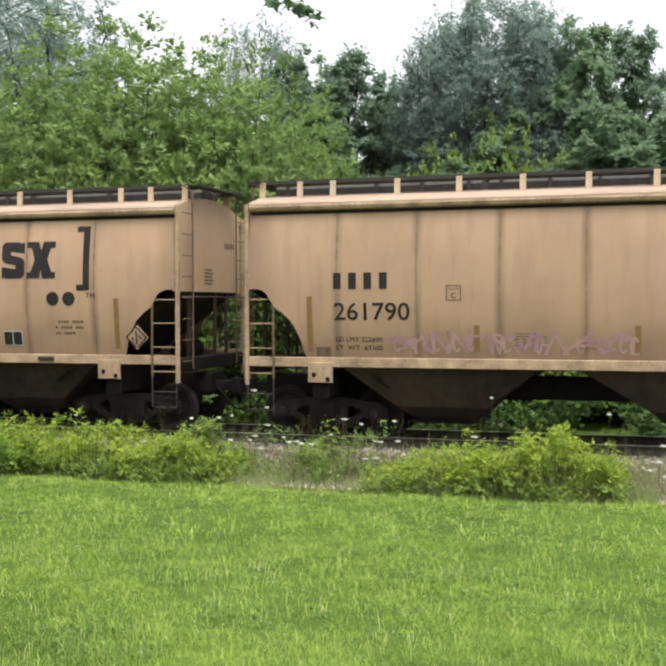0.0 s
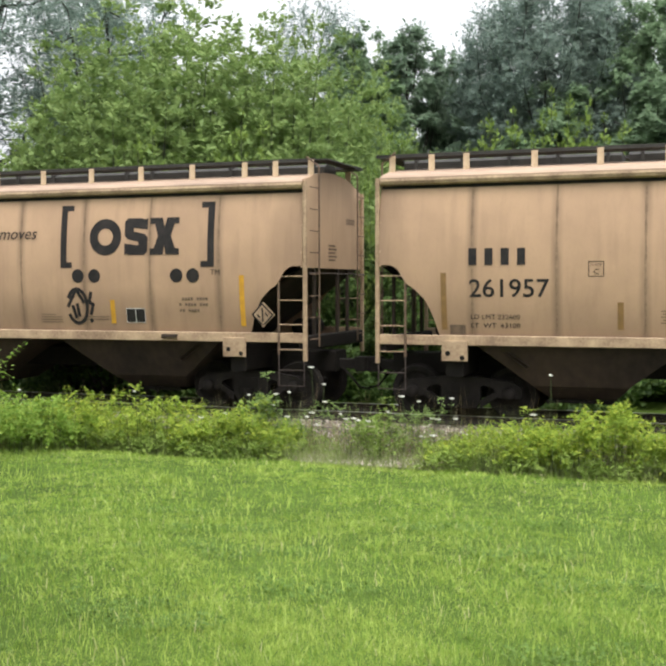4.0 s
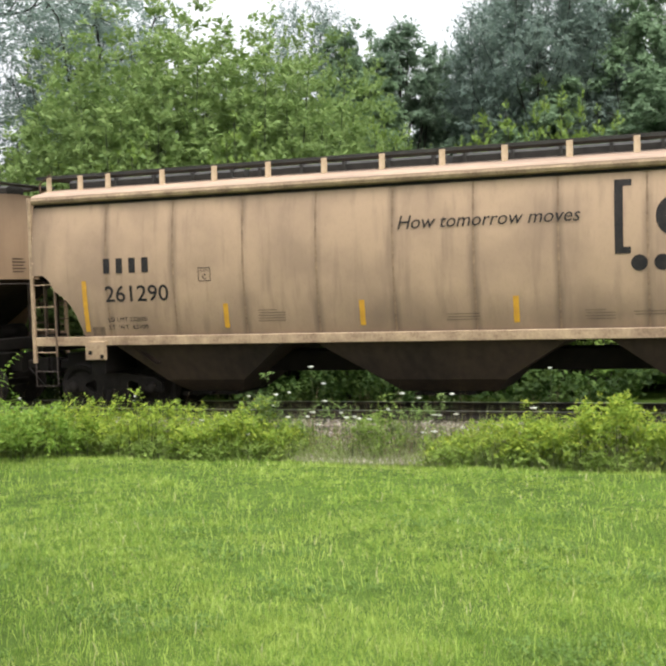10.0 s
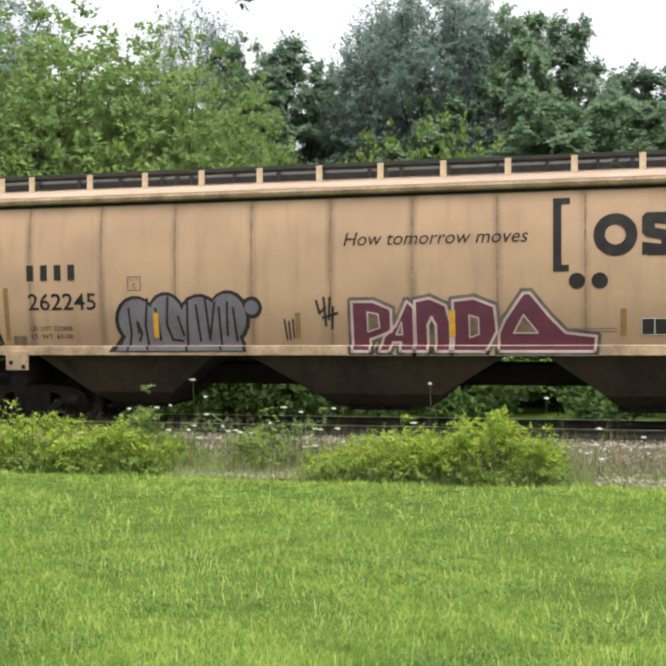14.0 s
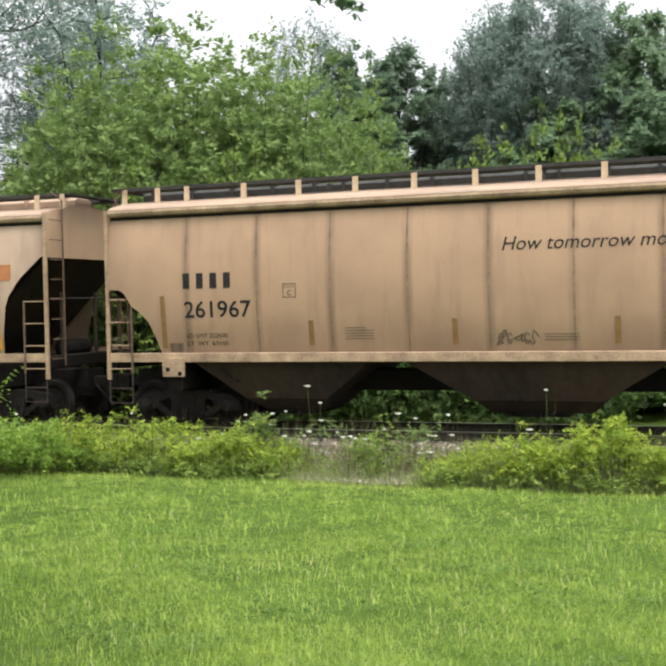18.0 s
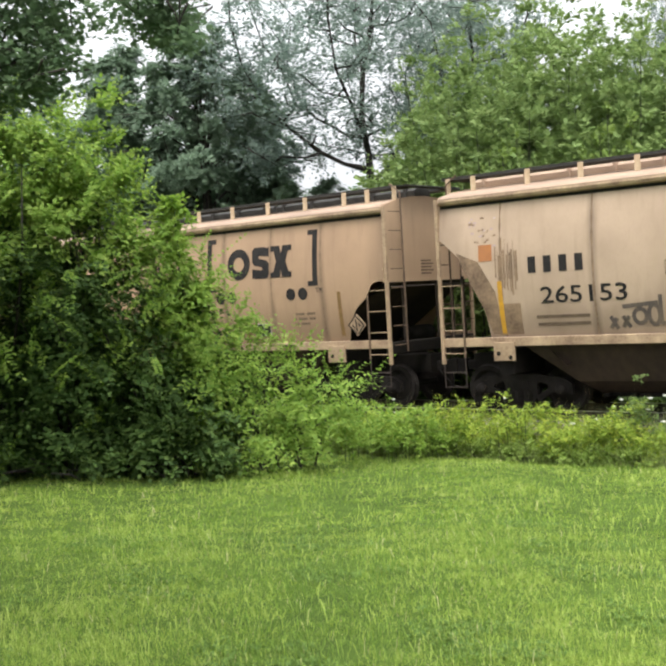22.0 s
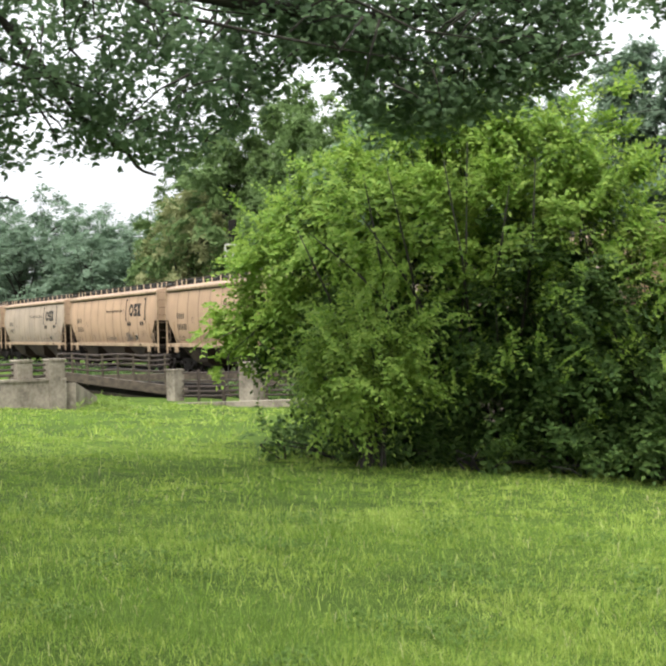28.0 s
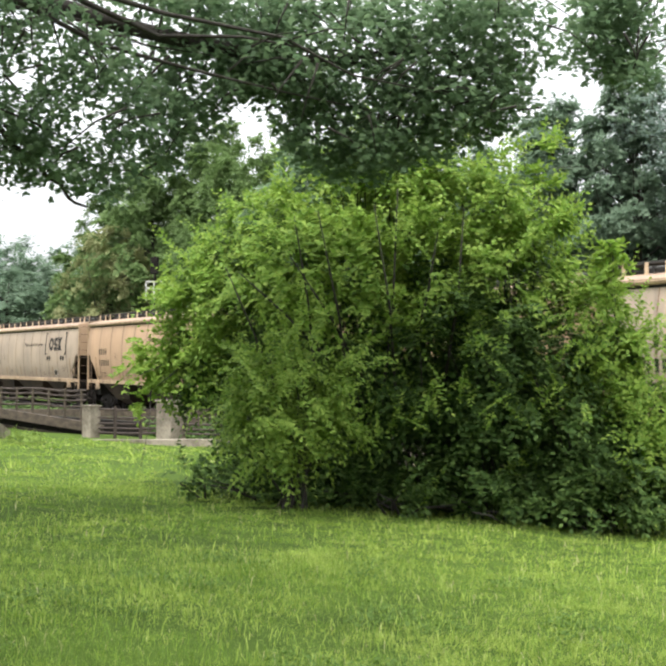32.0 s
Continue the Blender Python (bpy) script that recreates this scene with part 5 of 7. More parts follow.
def stencils(car, old=False):
    """Small worn data stencils: rows of short bars."""
    def rows(x0, z0, lines, w, h=0.045, step=0.085):
        return [rect(x0 + 0.02 * (i % 2), x0 + w * k, z0 - i * step, z0 - i * step + h) for i, k in enumerate(lines)]
    if old:
        sets = rows(6.0, 2.22, (0.6, 0.55, 0.5), 0.9) + rows(6.85, 2.22, (0.8, 0.8), 0.4) + rows(-6.9, 1.85, (1, 1), 1.1, 0.06, 0.14)
    else:
        small = [rect(5.72 + 0.062 * k, 5.765 + 0.062 * k, 2.12 - 0.11 * i, 2.17 - 0.11 * i) for i in range(3) for k in range(10 - 2 * (i == 2)) if (k * 7 + i * 3) % 5]
        sets = small + rows(2.6, 1.82, (0.7, 1, 1, 1), 0.5, 0.014, 0.05) + rows(-3.4, 1.95, (0.7, 1, 1, 1, 1), 0.55, 0.014, 0.05) + rows(4.0 - 0.6, 1.78, (1, 1), 0.75, 0.014, 0.05) + rows(0.2, 1.8, (1, 1, 1), 0.6, 0.014, 0.05)
    part("stencil", shared("stencil" + str(old), lambda: flat_shape(sets, M_FADED, "stencil", 0.005)), car, "small worn data stencils")["kind"] = "stuff"


def plate(car, x0, x1, z0, z1):
    """Black consolidated stencil panel with a pale outline."""
    p = part("stencil_panel", shared("panel%.2f" % x0, lambda: flat_shape([rect(x0, x1, z0, z1)], M_WHITE, "stencil_panel", 0.006)), car, "black data panel with a thin white border")
    m = (x0 + x1) / 2
    part("panel_field", shared("panelf%.2f" % x0, lambda: flat_shape([rect(x0 + 0.012, m - 0.008, z0 + 0.012, z1 - 0.012), rect(m + 0.008, x1 - 0.012, z0 + 0.012, z1 - 0.012)], M_INK, "panel_field", 0.010)), p)


def outline_box(x0, x1, z0, z1, w=0.012):
    return [rect(x0, x1, z0, z0 + w), rect(x0, x1, z1 - w, z1), rect(x0, x0 + w, z0, z1), rect(x1 - w, x1, z0, z1)]


NUMBERS = {1: "261790", 2: "261957", 3: "261507", 4: "261290", 5: "262245", 6: "261967", 7: "265153", 8: "262434"}


def dress_new(car, rng, n, bright=(), slogan=True):
    """Markings of the newer cars. bright: which reflectors are still yellow."""
    emblem(car)
    if slogan:
        part("slogan", shared("slogan", lambda: words("How tomorrow moves", -0.49, 3.26, 0.34, M_INK, "slogan", 0.25, 3.2)), car, "black slanted lettering", m=pose(-0.14, -0.004, 0.07) if n in (3, 4) else None)
    part("lettering", shared("mark", lambda: words("TM", 6.40, 2.60, 0.15, M_INK, "lettering")), car)
    bars_of(car, -6.63, -5.50, 2.74, 3.03, 4, M_INK, "mark_bar", rng)
    if n in NUMBERS:
        part("car_number", words(NUMBERS[n], -6.62, 2.19, 0.44, M_INK, "car_number", 0, 1.39, 0.004), car, "black painted numerals")
    else:
        bars_of(car, -6.62, -5.23, 2.19, 2.50, 6, M_INK, "number_bar", rng)
    part("lettering", shared("ldlmt", lambda: words("LD LMT 222600", -6.6, 1.80, 0.12, M_INK, "lettering", 0, 0.86)), car, "worn dark stencil lettering")
    part("lettering", shared("ltwt", lambda: words("LT  WT  63100", -6.6, 1.65, 0.12, M_INK, "lettering", 0, 0.86)), car, "worn dark stencil lettering")
    part("clearance_box", shared("platec", lambda: flat_shape(outline_box(-4.58, -4.32, 2.53, 2.79, 0.012), M_INK, "clearance_box")), car, "thin square stencil")
    part("lettering", shared("platec1", lambda: words("PLATE", -4.54, 2.71, 0.06, M_FADED, "lettering", 0, 0.18)), car)
    part("lettering", shared("platec2", lambda: words("C", -4.49, 2.57, 0.13, M_INK, "lettering")), car)
    plate(car, 4.55, 4.97, 1.68, 1.96)
    stencils(car)
    for i, (x, z0, z1) in enumerate(((7.04, 1.63, 2.59), (4.26, 1.66, 2.12), (1.44, 1.64, 2.1), (-1.35, 1.64, 2.1), (-4.05, 1.64, 2.1), (-7.08, 1.61, 2.61))):
        reflector(car, x, z0, z1, M_YELLOW if i in bright else M_BROWNREF)
    pl = part("placard", shared("placard", lambda: diamond_mesh()), car, "tan diamond placard with a black edge and mark")
    part("placard_mark", shared("placardmark", lambda: flat_shape(stroke([(7.46, 1.73), (7.46, 1.97)], 0.03) + stroke([(7.36, 1.85), (7.40, 1.80)], 0.03) + stroke([(7.52, 1.88), (7.56, 1.83)], 0.03) + outline_diamond(7.46, 1.85, 0.205, 0.03), M_INK, "placard_mark", 0.062)), pl)
    part("chalk_box", shared("chalkbox", lambda: flat_shape([rect(-6.98, -6.70, 1.53, 1.70)], M_FADED, "chalk_box", 0.010)), car, "small black panel above the sill")
    part("end_stencil", shared("endst", lambda: end_stencil()), car, "faint rows of stencil bars on the end")["kind"] = "stuff"
    k = part("roping_staple", shared("staple", lambda: Shape().box(5.35, 5.68, -1.70, -1.64, 1.40, 1.47, 0.01).mesh("roping_staple", M_UNDER)), car)


def outline_diamond(x, z, r, w):
    p = [(x + r, z), (x, z + r), (x - r, z), (x, z - r)]
    return stroke(p + p[:1], w)


def diamond_mesh():
    s = Shape()
    r = 0.235
    s.prism([(7.46 + r, 1.85), (7.46, 1.85 + r), (7.46 - r, 1.85), (7.46, 1.85 - r)], 1, -1.645, -1.625)
    s.box(7.44, 7.48, -1.625, -1.60, 1.78, 1.9)
    return s.mesh("placard", M_TRIM)


def end_stencil():
    s = Shape()
    x = 8.265
    for i in range(5):
        s.add([(x, -0.3, 3.15 - i * 0.07), (x, 0.1 + 0.08 * (i % 2), 3.15 - i * 0.07), (x, 0.1 + 0.08 * (i % 2), 3.18 - i * 0.07), (x, -0.3, 3.18 - i * 0.07)], [(0, 1, 2, 3)])
    for i in range(6):
        s.add([(x, 0.75 + i * 0.09, 3.62), (x, 0.81 + i * 0.09, 3.62), (x, 0.81 + i * 0.09, 3.74), (x, 0.75 + i * 0.09, 3.74)], [(0, 1, 2, 3)])
    return s.mesh("end_stencil", M_FADED)


def scrawl(car, x, z, h, text_like, mat, name, label, w=0.04):
    """Freehand spray: a list of strokes in units of the height."""
    part(name, flat_shape(sum([stroke([(x + u * h, z + v * h) for u, v in s], w) for s in text_like], []), mat, name, 0.008), car, label)


def loop(u, v, a, b, n=14, a0=0.0, a1=6.28):
    return [(u + a * math.cos(a0 + (a1 - a0) * i / n), v + b * math.sin(a0 + (a1 - a0) * i / n)) for i in range(n + 1)]


def squiggle(rng, n, step=0.42, tall=1.0):
    """Joined-up spray strokes that cannot be read."""
    out, last = [], (0.0, 0.4)
    for i in range(n):
        u = i * step
        line = [last]
        for k in range(rng.integers(3, 6)):
            line.append((u + rng.uniform(-0.1, step * 1.1), rng.uniform(0.0, 0.95) * tall))
        if rng.uniform() < 0.4:
            out.append(loop(u + 0.2, 0.4 * tall, 0.14, 0.3 * tall, 9, 0.6, 5.6))
        out.append(line)
        last = (line[-1][0] + 0.05, line[-1][1])
    return out


def train():
    rng = np.random.default_rng(21)
    first, pitch = 0.604, 18.0
    cars, rolls = [], []
    plain = "weathered tan covered hopper car with black emblem, rolling on its rails"
    looks = {1: "weathered tan covered hopper car with faded purple scrawl along the sill", 3: "tan covered hopper car with black sprayed tags and yellow reflectors",
             4: "sooty tan covered hopper car with yellow reflectors", 5: "tan covered hopper car with burgundy and grey graffiti",
             13: "chalky pale grey-tan covered hopper car with black emblem", 7: "pale tan older covered hopper car with a round dark corn emblem"}
    for n in range(1, 16):
        old = n == 7
        car, rolling = hopper_car(old, looks.get(n, plain), {4: M_SOOTY, 13: M_GREYTAN, 10: M_GREYTAN}.get(n))
        x = first - pitch * (n - 1) - (0.78 if n == 7 else 1.47 if n > 7 else 0.0)
        cars.append((car, x, rolling))
        if not old:
            bright = {3: range(6), 4: range(6), 6: ()}.get(n, ())
            dress_new(car, rng, n, bright)
        else:
            dress_old(car, rng)
        if n == 1:
            part("graffiti", flat_shape(sum([stroke([(-5.55 + u * 0.42, 1.6 + v * 0.42) for u, v in s], 0.045) for s in squiggle(rng, 24)], []), M_PURPLE, "graffiti", 0.008), car, "long faded purple spray scrawl")
        if n == 3:
            scrawl(car, -5.75, 1.58, 0.5, [loop(0.25, 0.35, 0.22, 0.33), [(0.1, 0.9), (0.45, 0.75)], loop(0.75, 0.3, 0.16, 0.28), [(1.0, 0.05), (1.02, 0.8)], [(1.02, 1.1), (1.1, 1.15)], [(1.35, 1.1), (1.3, 0.05), (1.75, 0.1), (2.0, 0.5), (1.9, 0.75), (1.75, 0.6)]], M_INK, "graffiti", "black sprayed tag", 0.06)
            for gx in (0.0, 3.15):
                scrawl(car, gx, 1.62, 0.75, [loop(0.42, 0.5, 0.30, 0.45, 16, -2.6, 2.6), [(0.14, 0.5), (0.4, 0.95), (0.62, 0.6)], [(0.28, 0.5), (0.36, 0.2)], [(0.42, 0.55), (0.46, 0.25)], [(0.85, 0.85), (0.78, 0.6), (0.9, 0.55), (0.82, 0.3)], [(0.8, 0.15), (0.82, 0.1)]], M_INK, "graffiti", "black sprayed one-letter tag", 0.07)
            scrawl(car, -2.75, 1.62, 0.33, squiggle(rng, 6, 0.45), M_WHITE, "graffiti", "small white sprayed scribble", 0.03)
        if n == 5:
            panda(car)
        if n in (6, 8, 12):
            scrawl(car, -0.6, 1.62, 0.3, squiggle(rng, 5 if n != 12 else 12, 0.5), M_FADED if n != 12 else M_GREYTAG, "graffiti", "faint scribble near the sill", 0.025)
        if n == 12:
            scrawl(car, 3.0, 1.6, 0.6, squiggle(rng, 6, 0.4), M_GREYTAG, "graffiti", "dark sprayed tag", 0.06)
    return cars


def panda(car):
    """Burgundy block letters with white rims, and a grey rounded tag beside them."""
    letters = [
        ([(-0.36, 1.41), (-0.36, 2.28), (0.03, 2.28), (0.34, 2.14), (0.34, 1.76), (0.03, 1.64), (-0.04, 1.62), (-0.04, 1.41)], [(-0.08, 1.75), (-0.08, 2.10), (0.11, 2.06), (0.13, 1.82)]),
        ([(0.12, 1.41), (0.20, 1.66), (0.42, 1.86), (0.62, 2.28), (0.74, 2.18), (0.74, 1.41), (0.50, 1.41), (0.50, 1.56), (0.36, 1.56), (0.30, 1.41)], [(0.42, 1.70), (0.52, 1.92), (0.53, 1.70)]),
        ([(0.76, 1.41), (0.76, 2.28), (1.02, 2.33), (1.30, 2.20), (1.37, 1.92), (1.37, 1.41), (1.12, 1.41), (1.12, 1.86), (1.05, 2.0), (0.98, 1.86), (0.98, 1.41)], None),
        ([(1.42, 1.41), (1.42, 2.28), (1.78, 2.32), (2.13, 2.18), (2.17, 1.76), (1.99, 1.41)], [(1.70, 1.64), (1.70, 2.03), (1.86, 1.98), (1.86, 1.70)]),
        ([(2.20, 1.41), (2.20, 1.70), (2.30, 1.94), (2.62, 2.40), (2.73, 2.40), (3.05, 2.0), (3.32, 1.72), (3.82, 1.66), (3.80, 1.41)], [(2.45, 1.72), (2.62, 2.03), (2.86, 1.72)])]
    shadow = part("graffiti", flat_shape(sum([stroke(o + o[:1], 0.16) for o, h in letters], []), M_GREYTAG, "graffiti", 0.007), car, "burgundy block lettering with pale rims")
    for o, h in letters:
        part("letter", flat_shape([o], M_WINE, "letter", 0.012), shadow)
        part("letter_rim", flat_shape(stroke(o + o[:1], 0.045), M_RIM, "letter_rim", 0.018), shadow)
        if h:
            part("letter_hole", flat_shape([h], M_FADED, "letter_hole", 0.017), shadow)
            part("letter_rim", flat_shape(stroke(h + h[:1], 0.025), M_RIM, "letter_rim", 0.021), shadow)
    for x in (1.36, -4.1):
        part("reflector", flat_shape([rect(x, x + 0.1, 1.66, 2.12)], M_YELLOW, "reflector", 0.024), car)
    scrawl(car, -1.0, 1.7, 0.55, [[(0.0, 1.1), (0.1, 0.7), (0.3, 0.9)], [(0.25, 1.2), (0.3, 0.3)], [(0.45, 1.2), (0.4, 0.5)], [(0.2, 0.55), (0.7, 0.7)], [(0.5, 0.2), (0.55, 0.9)]], M_INK, "graffiti", "thin black sprayed strokes", 0.045)
    scrawl(car, -1.6, 1.62, 0.4, [[(0.0, 0.9), (0.1, 0.0)], [(0.2, 0.8), (0.25, 0.0)], [(0.4, 0.9), (0.42, 0.1)]], M_INK, "graffiti", "thin black sprayed strokes", 0.03)
    blob = part("graffiti", flat_shape([disc(-4.45, 1.98, 0.42, 18, 0.46), disc(-3.85, 2.0, 0.40, 18, 0.50), disc(-3.2, 1.98, 0.44, 18, 0.48), disc(-2.65, 2.02, 0.42, 18, 0.5), disc(-2.2, 2.2, 0.2, 14), [(-5.0, 1.40), (-4.72, 1.75), (-4.5, 2.0), (-2.5, 2.0), (-2.3, 1.40)]], M_INK, "graffiti", 0.007), car, "grey rounded tag with black edges")
    part("fill", flat_shape([disc(-4.43, 1.98, 0.36, 18, 0.40), disc(-3.85, 2.0, 0.34, 18, 0.44), disc(-3.2, 1.98, 0.38, 18, 0.42), disc(-2.67, 2.02, 0.36, 18, 0.44), [(-4.85, 1.42), (-4.62, 1.75), (-4.4, 1.95), (-2.55, 1.95), (-2.38, 1.42)], disc(-2.2, 2.2, 0.13, 14)], M_SILVER, "fill", 0.011), blob)
    for s in ([(-4.62, 1.42), (-4.55, 1.75), (-4.58, 2.2)], [(-4.4, 1.75), (-4.42, 1.95), (-4.34, 1.75), (-4.4, 1.6)], [(-4.22, 1.45), (-4.26, 1.9), (-4.2, 2.38)], [(-4.05, 2.2), (-3.98, 1.62)], [(-3.80, 2.40), (-3.84, 1.9), (-3.74, 1.62), (-3.55, 1.60)], [(-3.62, 2.05), (-3.52, 1.70)], [(-3.42, 2.38), (-3.46, 1.42)], [(-3.26, 2.25), (-3.2, 1.6)], [(-3.08, 2.40), (-3.02, 1.62), (-2.9, 2.3)], [(-2.82, 2.2), (-2.8, 1.45)], [(-2.66, 2.3), (-2.68, 1.7)], [(-2.55, 2.2), (-2.5, 1.6)]):
        part("stroke", flat_shape(stroke(s, 0.045), M_INK, "stroke", 0.015), blob)


def dress_old(car, rng):
    emblem(car, True)
    half = 9.0
    cx, cz = 1.35, 2.9
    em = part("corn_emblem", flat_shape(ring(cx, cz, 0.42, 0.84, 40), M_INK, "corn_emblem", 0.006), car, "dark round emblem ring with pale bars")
    for k in range(4):
        a = 0.95 + 1.25 * (k + 0.5) / 4
        c, s, r = math.cos(a), math.sin(a), 0.64
        part("emblem_bar", flat_shape([[(cx + c * (r - 0.1) - s * 0.04, cz + s * (r - 0.1) + c * 0.04), (cx + c * (r - 0.1) + s * 0.04, cz + s * (r - 0.1) - c * 0.04), (cx + c * (r + 0.1) + s * 0.045, cz + s * (r + 0.1) - c * 0.045), (cx + c * (r + 0.1) - s * 0.045, cz + s * (r + 0.1) + c * 0.045)]], M_PALE, "emblem_bar", 0.012), em)
    for k, ch in enumerate("GRAIN EXPRESS"):
        if ch == " ":
            continue
        a = math.radians(182 + 176 * (k + 0.5) / 13)
        me = words(ch, 0, 0, 0.26, M_PALE, "emblem_letter", 0, None, 0.0)
        xs, zs = [p.co.x for p in me.vertices], [p.co.z for p in me.vertices]
        mx, mz, t = (max(xs) + min(xs)) / 2, (max(zs) + min(zs)) / 2, a + math.pi / 2
        for p in me.vertices:
            u, w = p.co.x - mx, p.co.z - mz
            p.co.x = cx + 0.64 * math.cos(a) + u * math.cos(t) - w * math.sin(t)
            p.co.z = cz + 0.64 * math.sin(a) + u * math.sin(t) + w * math.cos(t)
        part("emblem_letter", on_side(me, 0.012), em)
    part("emblem_ground", flat_shape([disc(cx, cz, 0.42)], M_WHITE, "emblem_ground", 0.006), em)
    part("corn_cob", flat_shape([[(cx - 0.12, cz - 0.3), (cx + 0.1, cz - 0.3), (cx + 0.16, cz), (cx + 0.12, cz + 0.28), (cx, cz + 0.36), (cx - 0.12, cz + 0.28), (cx - 0.16, cz)]], M_CORN, "corn_cob", 0.011), em)
    part("husk_leaf", flat_shape([[(cx - 0.75, cz + 0.42), (cx - 0.3, cz + 0.30), (cx - 0.1, cz + 0.05), (cx - 0.15, cz - 0.05), (cx - 0.45, cz + 0.2)], [(cx - 0.85, cz + 0.12), (cx - 0.45, cz + 0.12), (cx - 0.08, cz - 0.25), (cx - 0.1, cz - 0.38), (cx - 0.5, cz - 0.02)], [(cx - 0.25, cz - 0.4), (cx + 0.35, cz - 0.1), (cx + 0.3, cz + 0.12), (cx + 0.05, cz - 0.25)]], M_GREEN, "husk_leaf", 0.014), em)
    bars_of(car, -7.0, -5.70, 2.72, 3.03, 4, M_INK, "mark_bar", rng)
    part("car_number", words(NUMBERS[7], -6.77, 2.14, 0.44, M_INK, "car_number", 0, 1.74, 0.004), car, "black painted numerals")
    for x in (8.1, -7.93):
        part("patch", flat_shape([rect(x - 0.15, x + 0.15, 3.0, 3.32)], M_ORANGE, "patch", 0.007), car, "square rusty orange paint patch")
    part("clearance_box", flat_shape(outline_box(-4.30, -4.05, 2.55, 2.80), M_FADED, "clearance_box"), car)
    part("quality_box", flat_shape(outline_box(-2.98, -2.39, 2.66, 3.0), M_FADED, "quality_box"), car)
    part("lettering", words("Quality Car", -2.92, 2.72, 0.12, M_FADED, "lettering", 0, 0.46), car, "worn small lettering")
    plate(car, 5.25, 5.70, 1.64, 1.96)
    stencils(car, True)
    for x, z0, z1, m in ((7.9, 1.58, 2.57, M_YELLOW), (3.87, 1.58, 2.08, M_YELLOW), (0.28, 1.58, 2.08, M_YELLOW), (-3.75, 1.58, 2.06, M_YELLOW), (-7.64, 1.58, 2.6, M_YELLOW)):
        reflector(car, x, z0, z1, m, -0.06 if x > 0 else 0.0)
    part("pocket", flat_shape([[(-0.04, 1.58), (-0.02, 2.08), (0.24, 2.33), (0.46, 2.08), (0.50, 1.58)]], M_FADED, "pocket", 0.005), car, "dark pointed card pocket behind a reflector")
    part("pocket_plate", flat_shape([[(0.03, 1.60), (0.04, 2.05), (0.24, 2.25), (0.40, 2.05), (0.43, 1.60)]], M_SOOTY, "pocket_plate", 0.008), car)
    part("grime", flat_shape([[(-8.6, 3.2), (-8.45, 2.9), (-8.05, 2.1), (-7.9, 1.58), (-7.62, 1.55), (-7.75, 2.4), (-8.1, 3.0)]], M_SEAM, "grime", 0.004), car, "brown grime along the end cut-out")
    part("rust_stain", flat_shape(stroke([(0.0, 3.55), (-0.02, 3.2), (0.25, 2.95), (0.5, 2.9)], 0.03) + stroke([(0.28, 3.4), (0.3, 2.9)], 0.05) , M_FADED, "rust_stain", 0.004), car, "brown scrape and rust stain")
    scrawl(car, 2.3, 1.5, 0.75, [loop(0.2, 0.78, 0.28, 0.16), [(0.42, 0.66), (0.75, 0.62), (0.95, 0.66)], loop(1.05, 0.72, 0.36, 0.42), loop(1.0, 0.35, 0.22, 0.34), [(1.38, 0.85), (1.6, 0.7), (1.9, 0.66), (2.3, 0.85)], loop(1.95, 0.92, 0.22, 0.14), loop(2.3, 0.62, 0.48, 0.3), [(1.55, 0.3), (1.75, 0.62), (2.0, 0.9)]] + [[(u + 1.85, v * 0.3 + 0.32) for u, v in s] for s in squiggle(rng, 4, 0.22)], M_GREYTAG, "graffiti", "dark looping spray tag", 0.055)
    part("graffiti", flat_shape([disc(3.10, 2.05, 0.24, 16, 0.27), disc(3.06, 1.76, 0.15, 14, 0.2)], M_SMOKE, "graffiti", 0.006), car, "thin grey spray haze inside the tag")
    scrawl(car, -5.4, 1.58, 0.6, [[(0.0, 0.1), (0.18, 0.35)], [(0.02, 0.4), (0.2, 0.08)], [(0.4, 0.12), (0.58, 0.4)], [(0.42, 0.4), (0.6, 0.12)], [(0.45, 0.72), (1.5, 0.8)], loop(0.95, 0.42, 0.2, 0.22), loop(1.4, 0.45, 0.17, 0.3), [(1.62, 1.0), (1.6, 0.2), (1.8, 0.15), (1.95, 0.95)], [(2.15, 0.2), (2.3, 0.9), (2.45, 0.2), (2.7, 0.35)], [(2.6, 0.82), (3.75, 0.9), (2.95, 0.15)], [(3.35, 0.15), (3.5, 0.5), (3.6, 0.1)], [(3.9, 0.12), (4.05, 0.5), (4.15, 0.1)], [(3.85, 0.3), (4.2, 0.34)]], M_GREYTAG, "graffiti", "dark sprayed scrawl", 0.075)
    # peeled paint and rust at the end panel
    flakes = []
    for k in range(26):
        x, z, w = -8.35 + 0.62 * rng.uniform() ** 0.8, 3.28 + 0.55 * rng.uniform(), rng.uniform(0.03, 0.11)
        flakes.append([(x, z), (x + w, z + rng.uniform(-0.01, 0.03)), (x + w * 0.8, z + rng.uniform(0.03, 0.06)), (x + w * 0.1, z + rng.uniform(0.02, 0.05))])
    part("peeled_paint", flat_shape(flakes[:14], M_RIM, "peeled_paint", 0.004), car, "pale flakes of peeled paint")["kind"] = "stuff"
    part("rust_stain", flat_shape(flakes[14:], M_SEAM, "rust_stain", 0.005), car, "brown rust spots")["kind"] = "stuff"
    streaks = [rect(-7.72 + 0.035 * k + rng.uniform(0, 0.02), -7.70 + 0.035 * k + rng.uniform(0.0, 0.02), 3.25 - rng.uniform(0.5, 1.0), 3.3 + rng.uniform(-0.25, 0.2)) for k in range(14)]
    part("rust_stain", flat_shape(streaks, M_SEAM, "rust_stain", 0.004), car, "brown rust streaks running down the panel")["kind"] = "stuff"
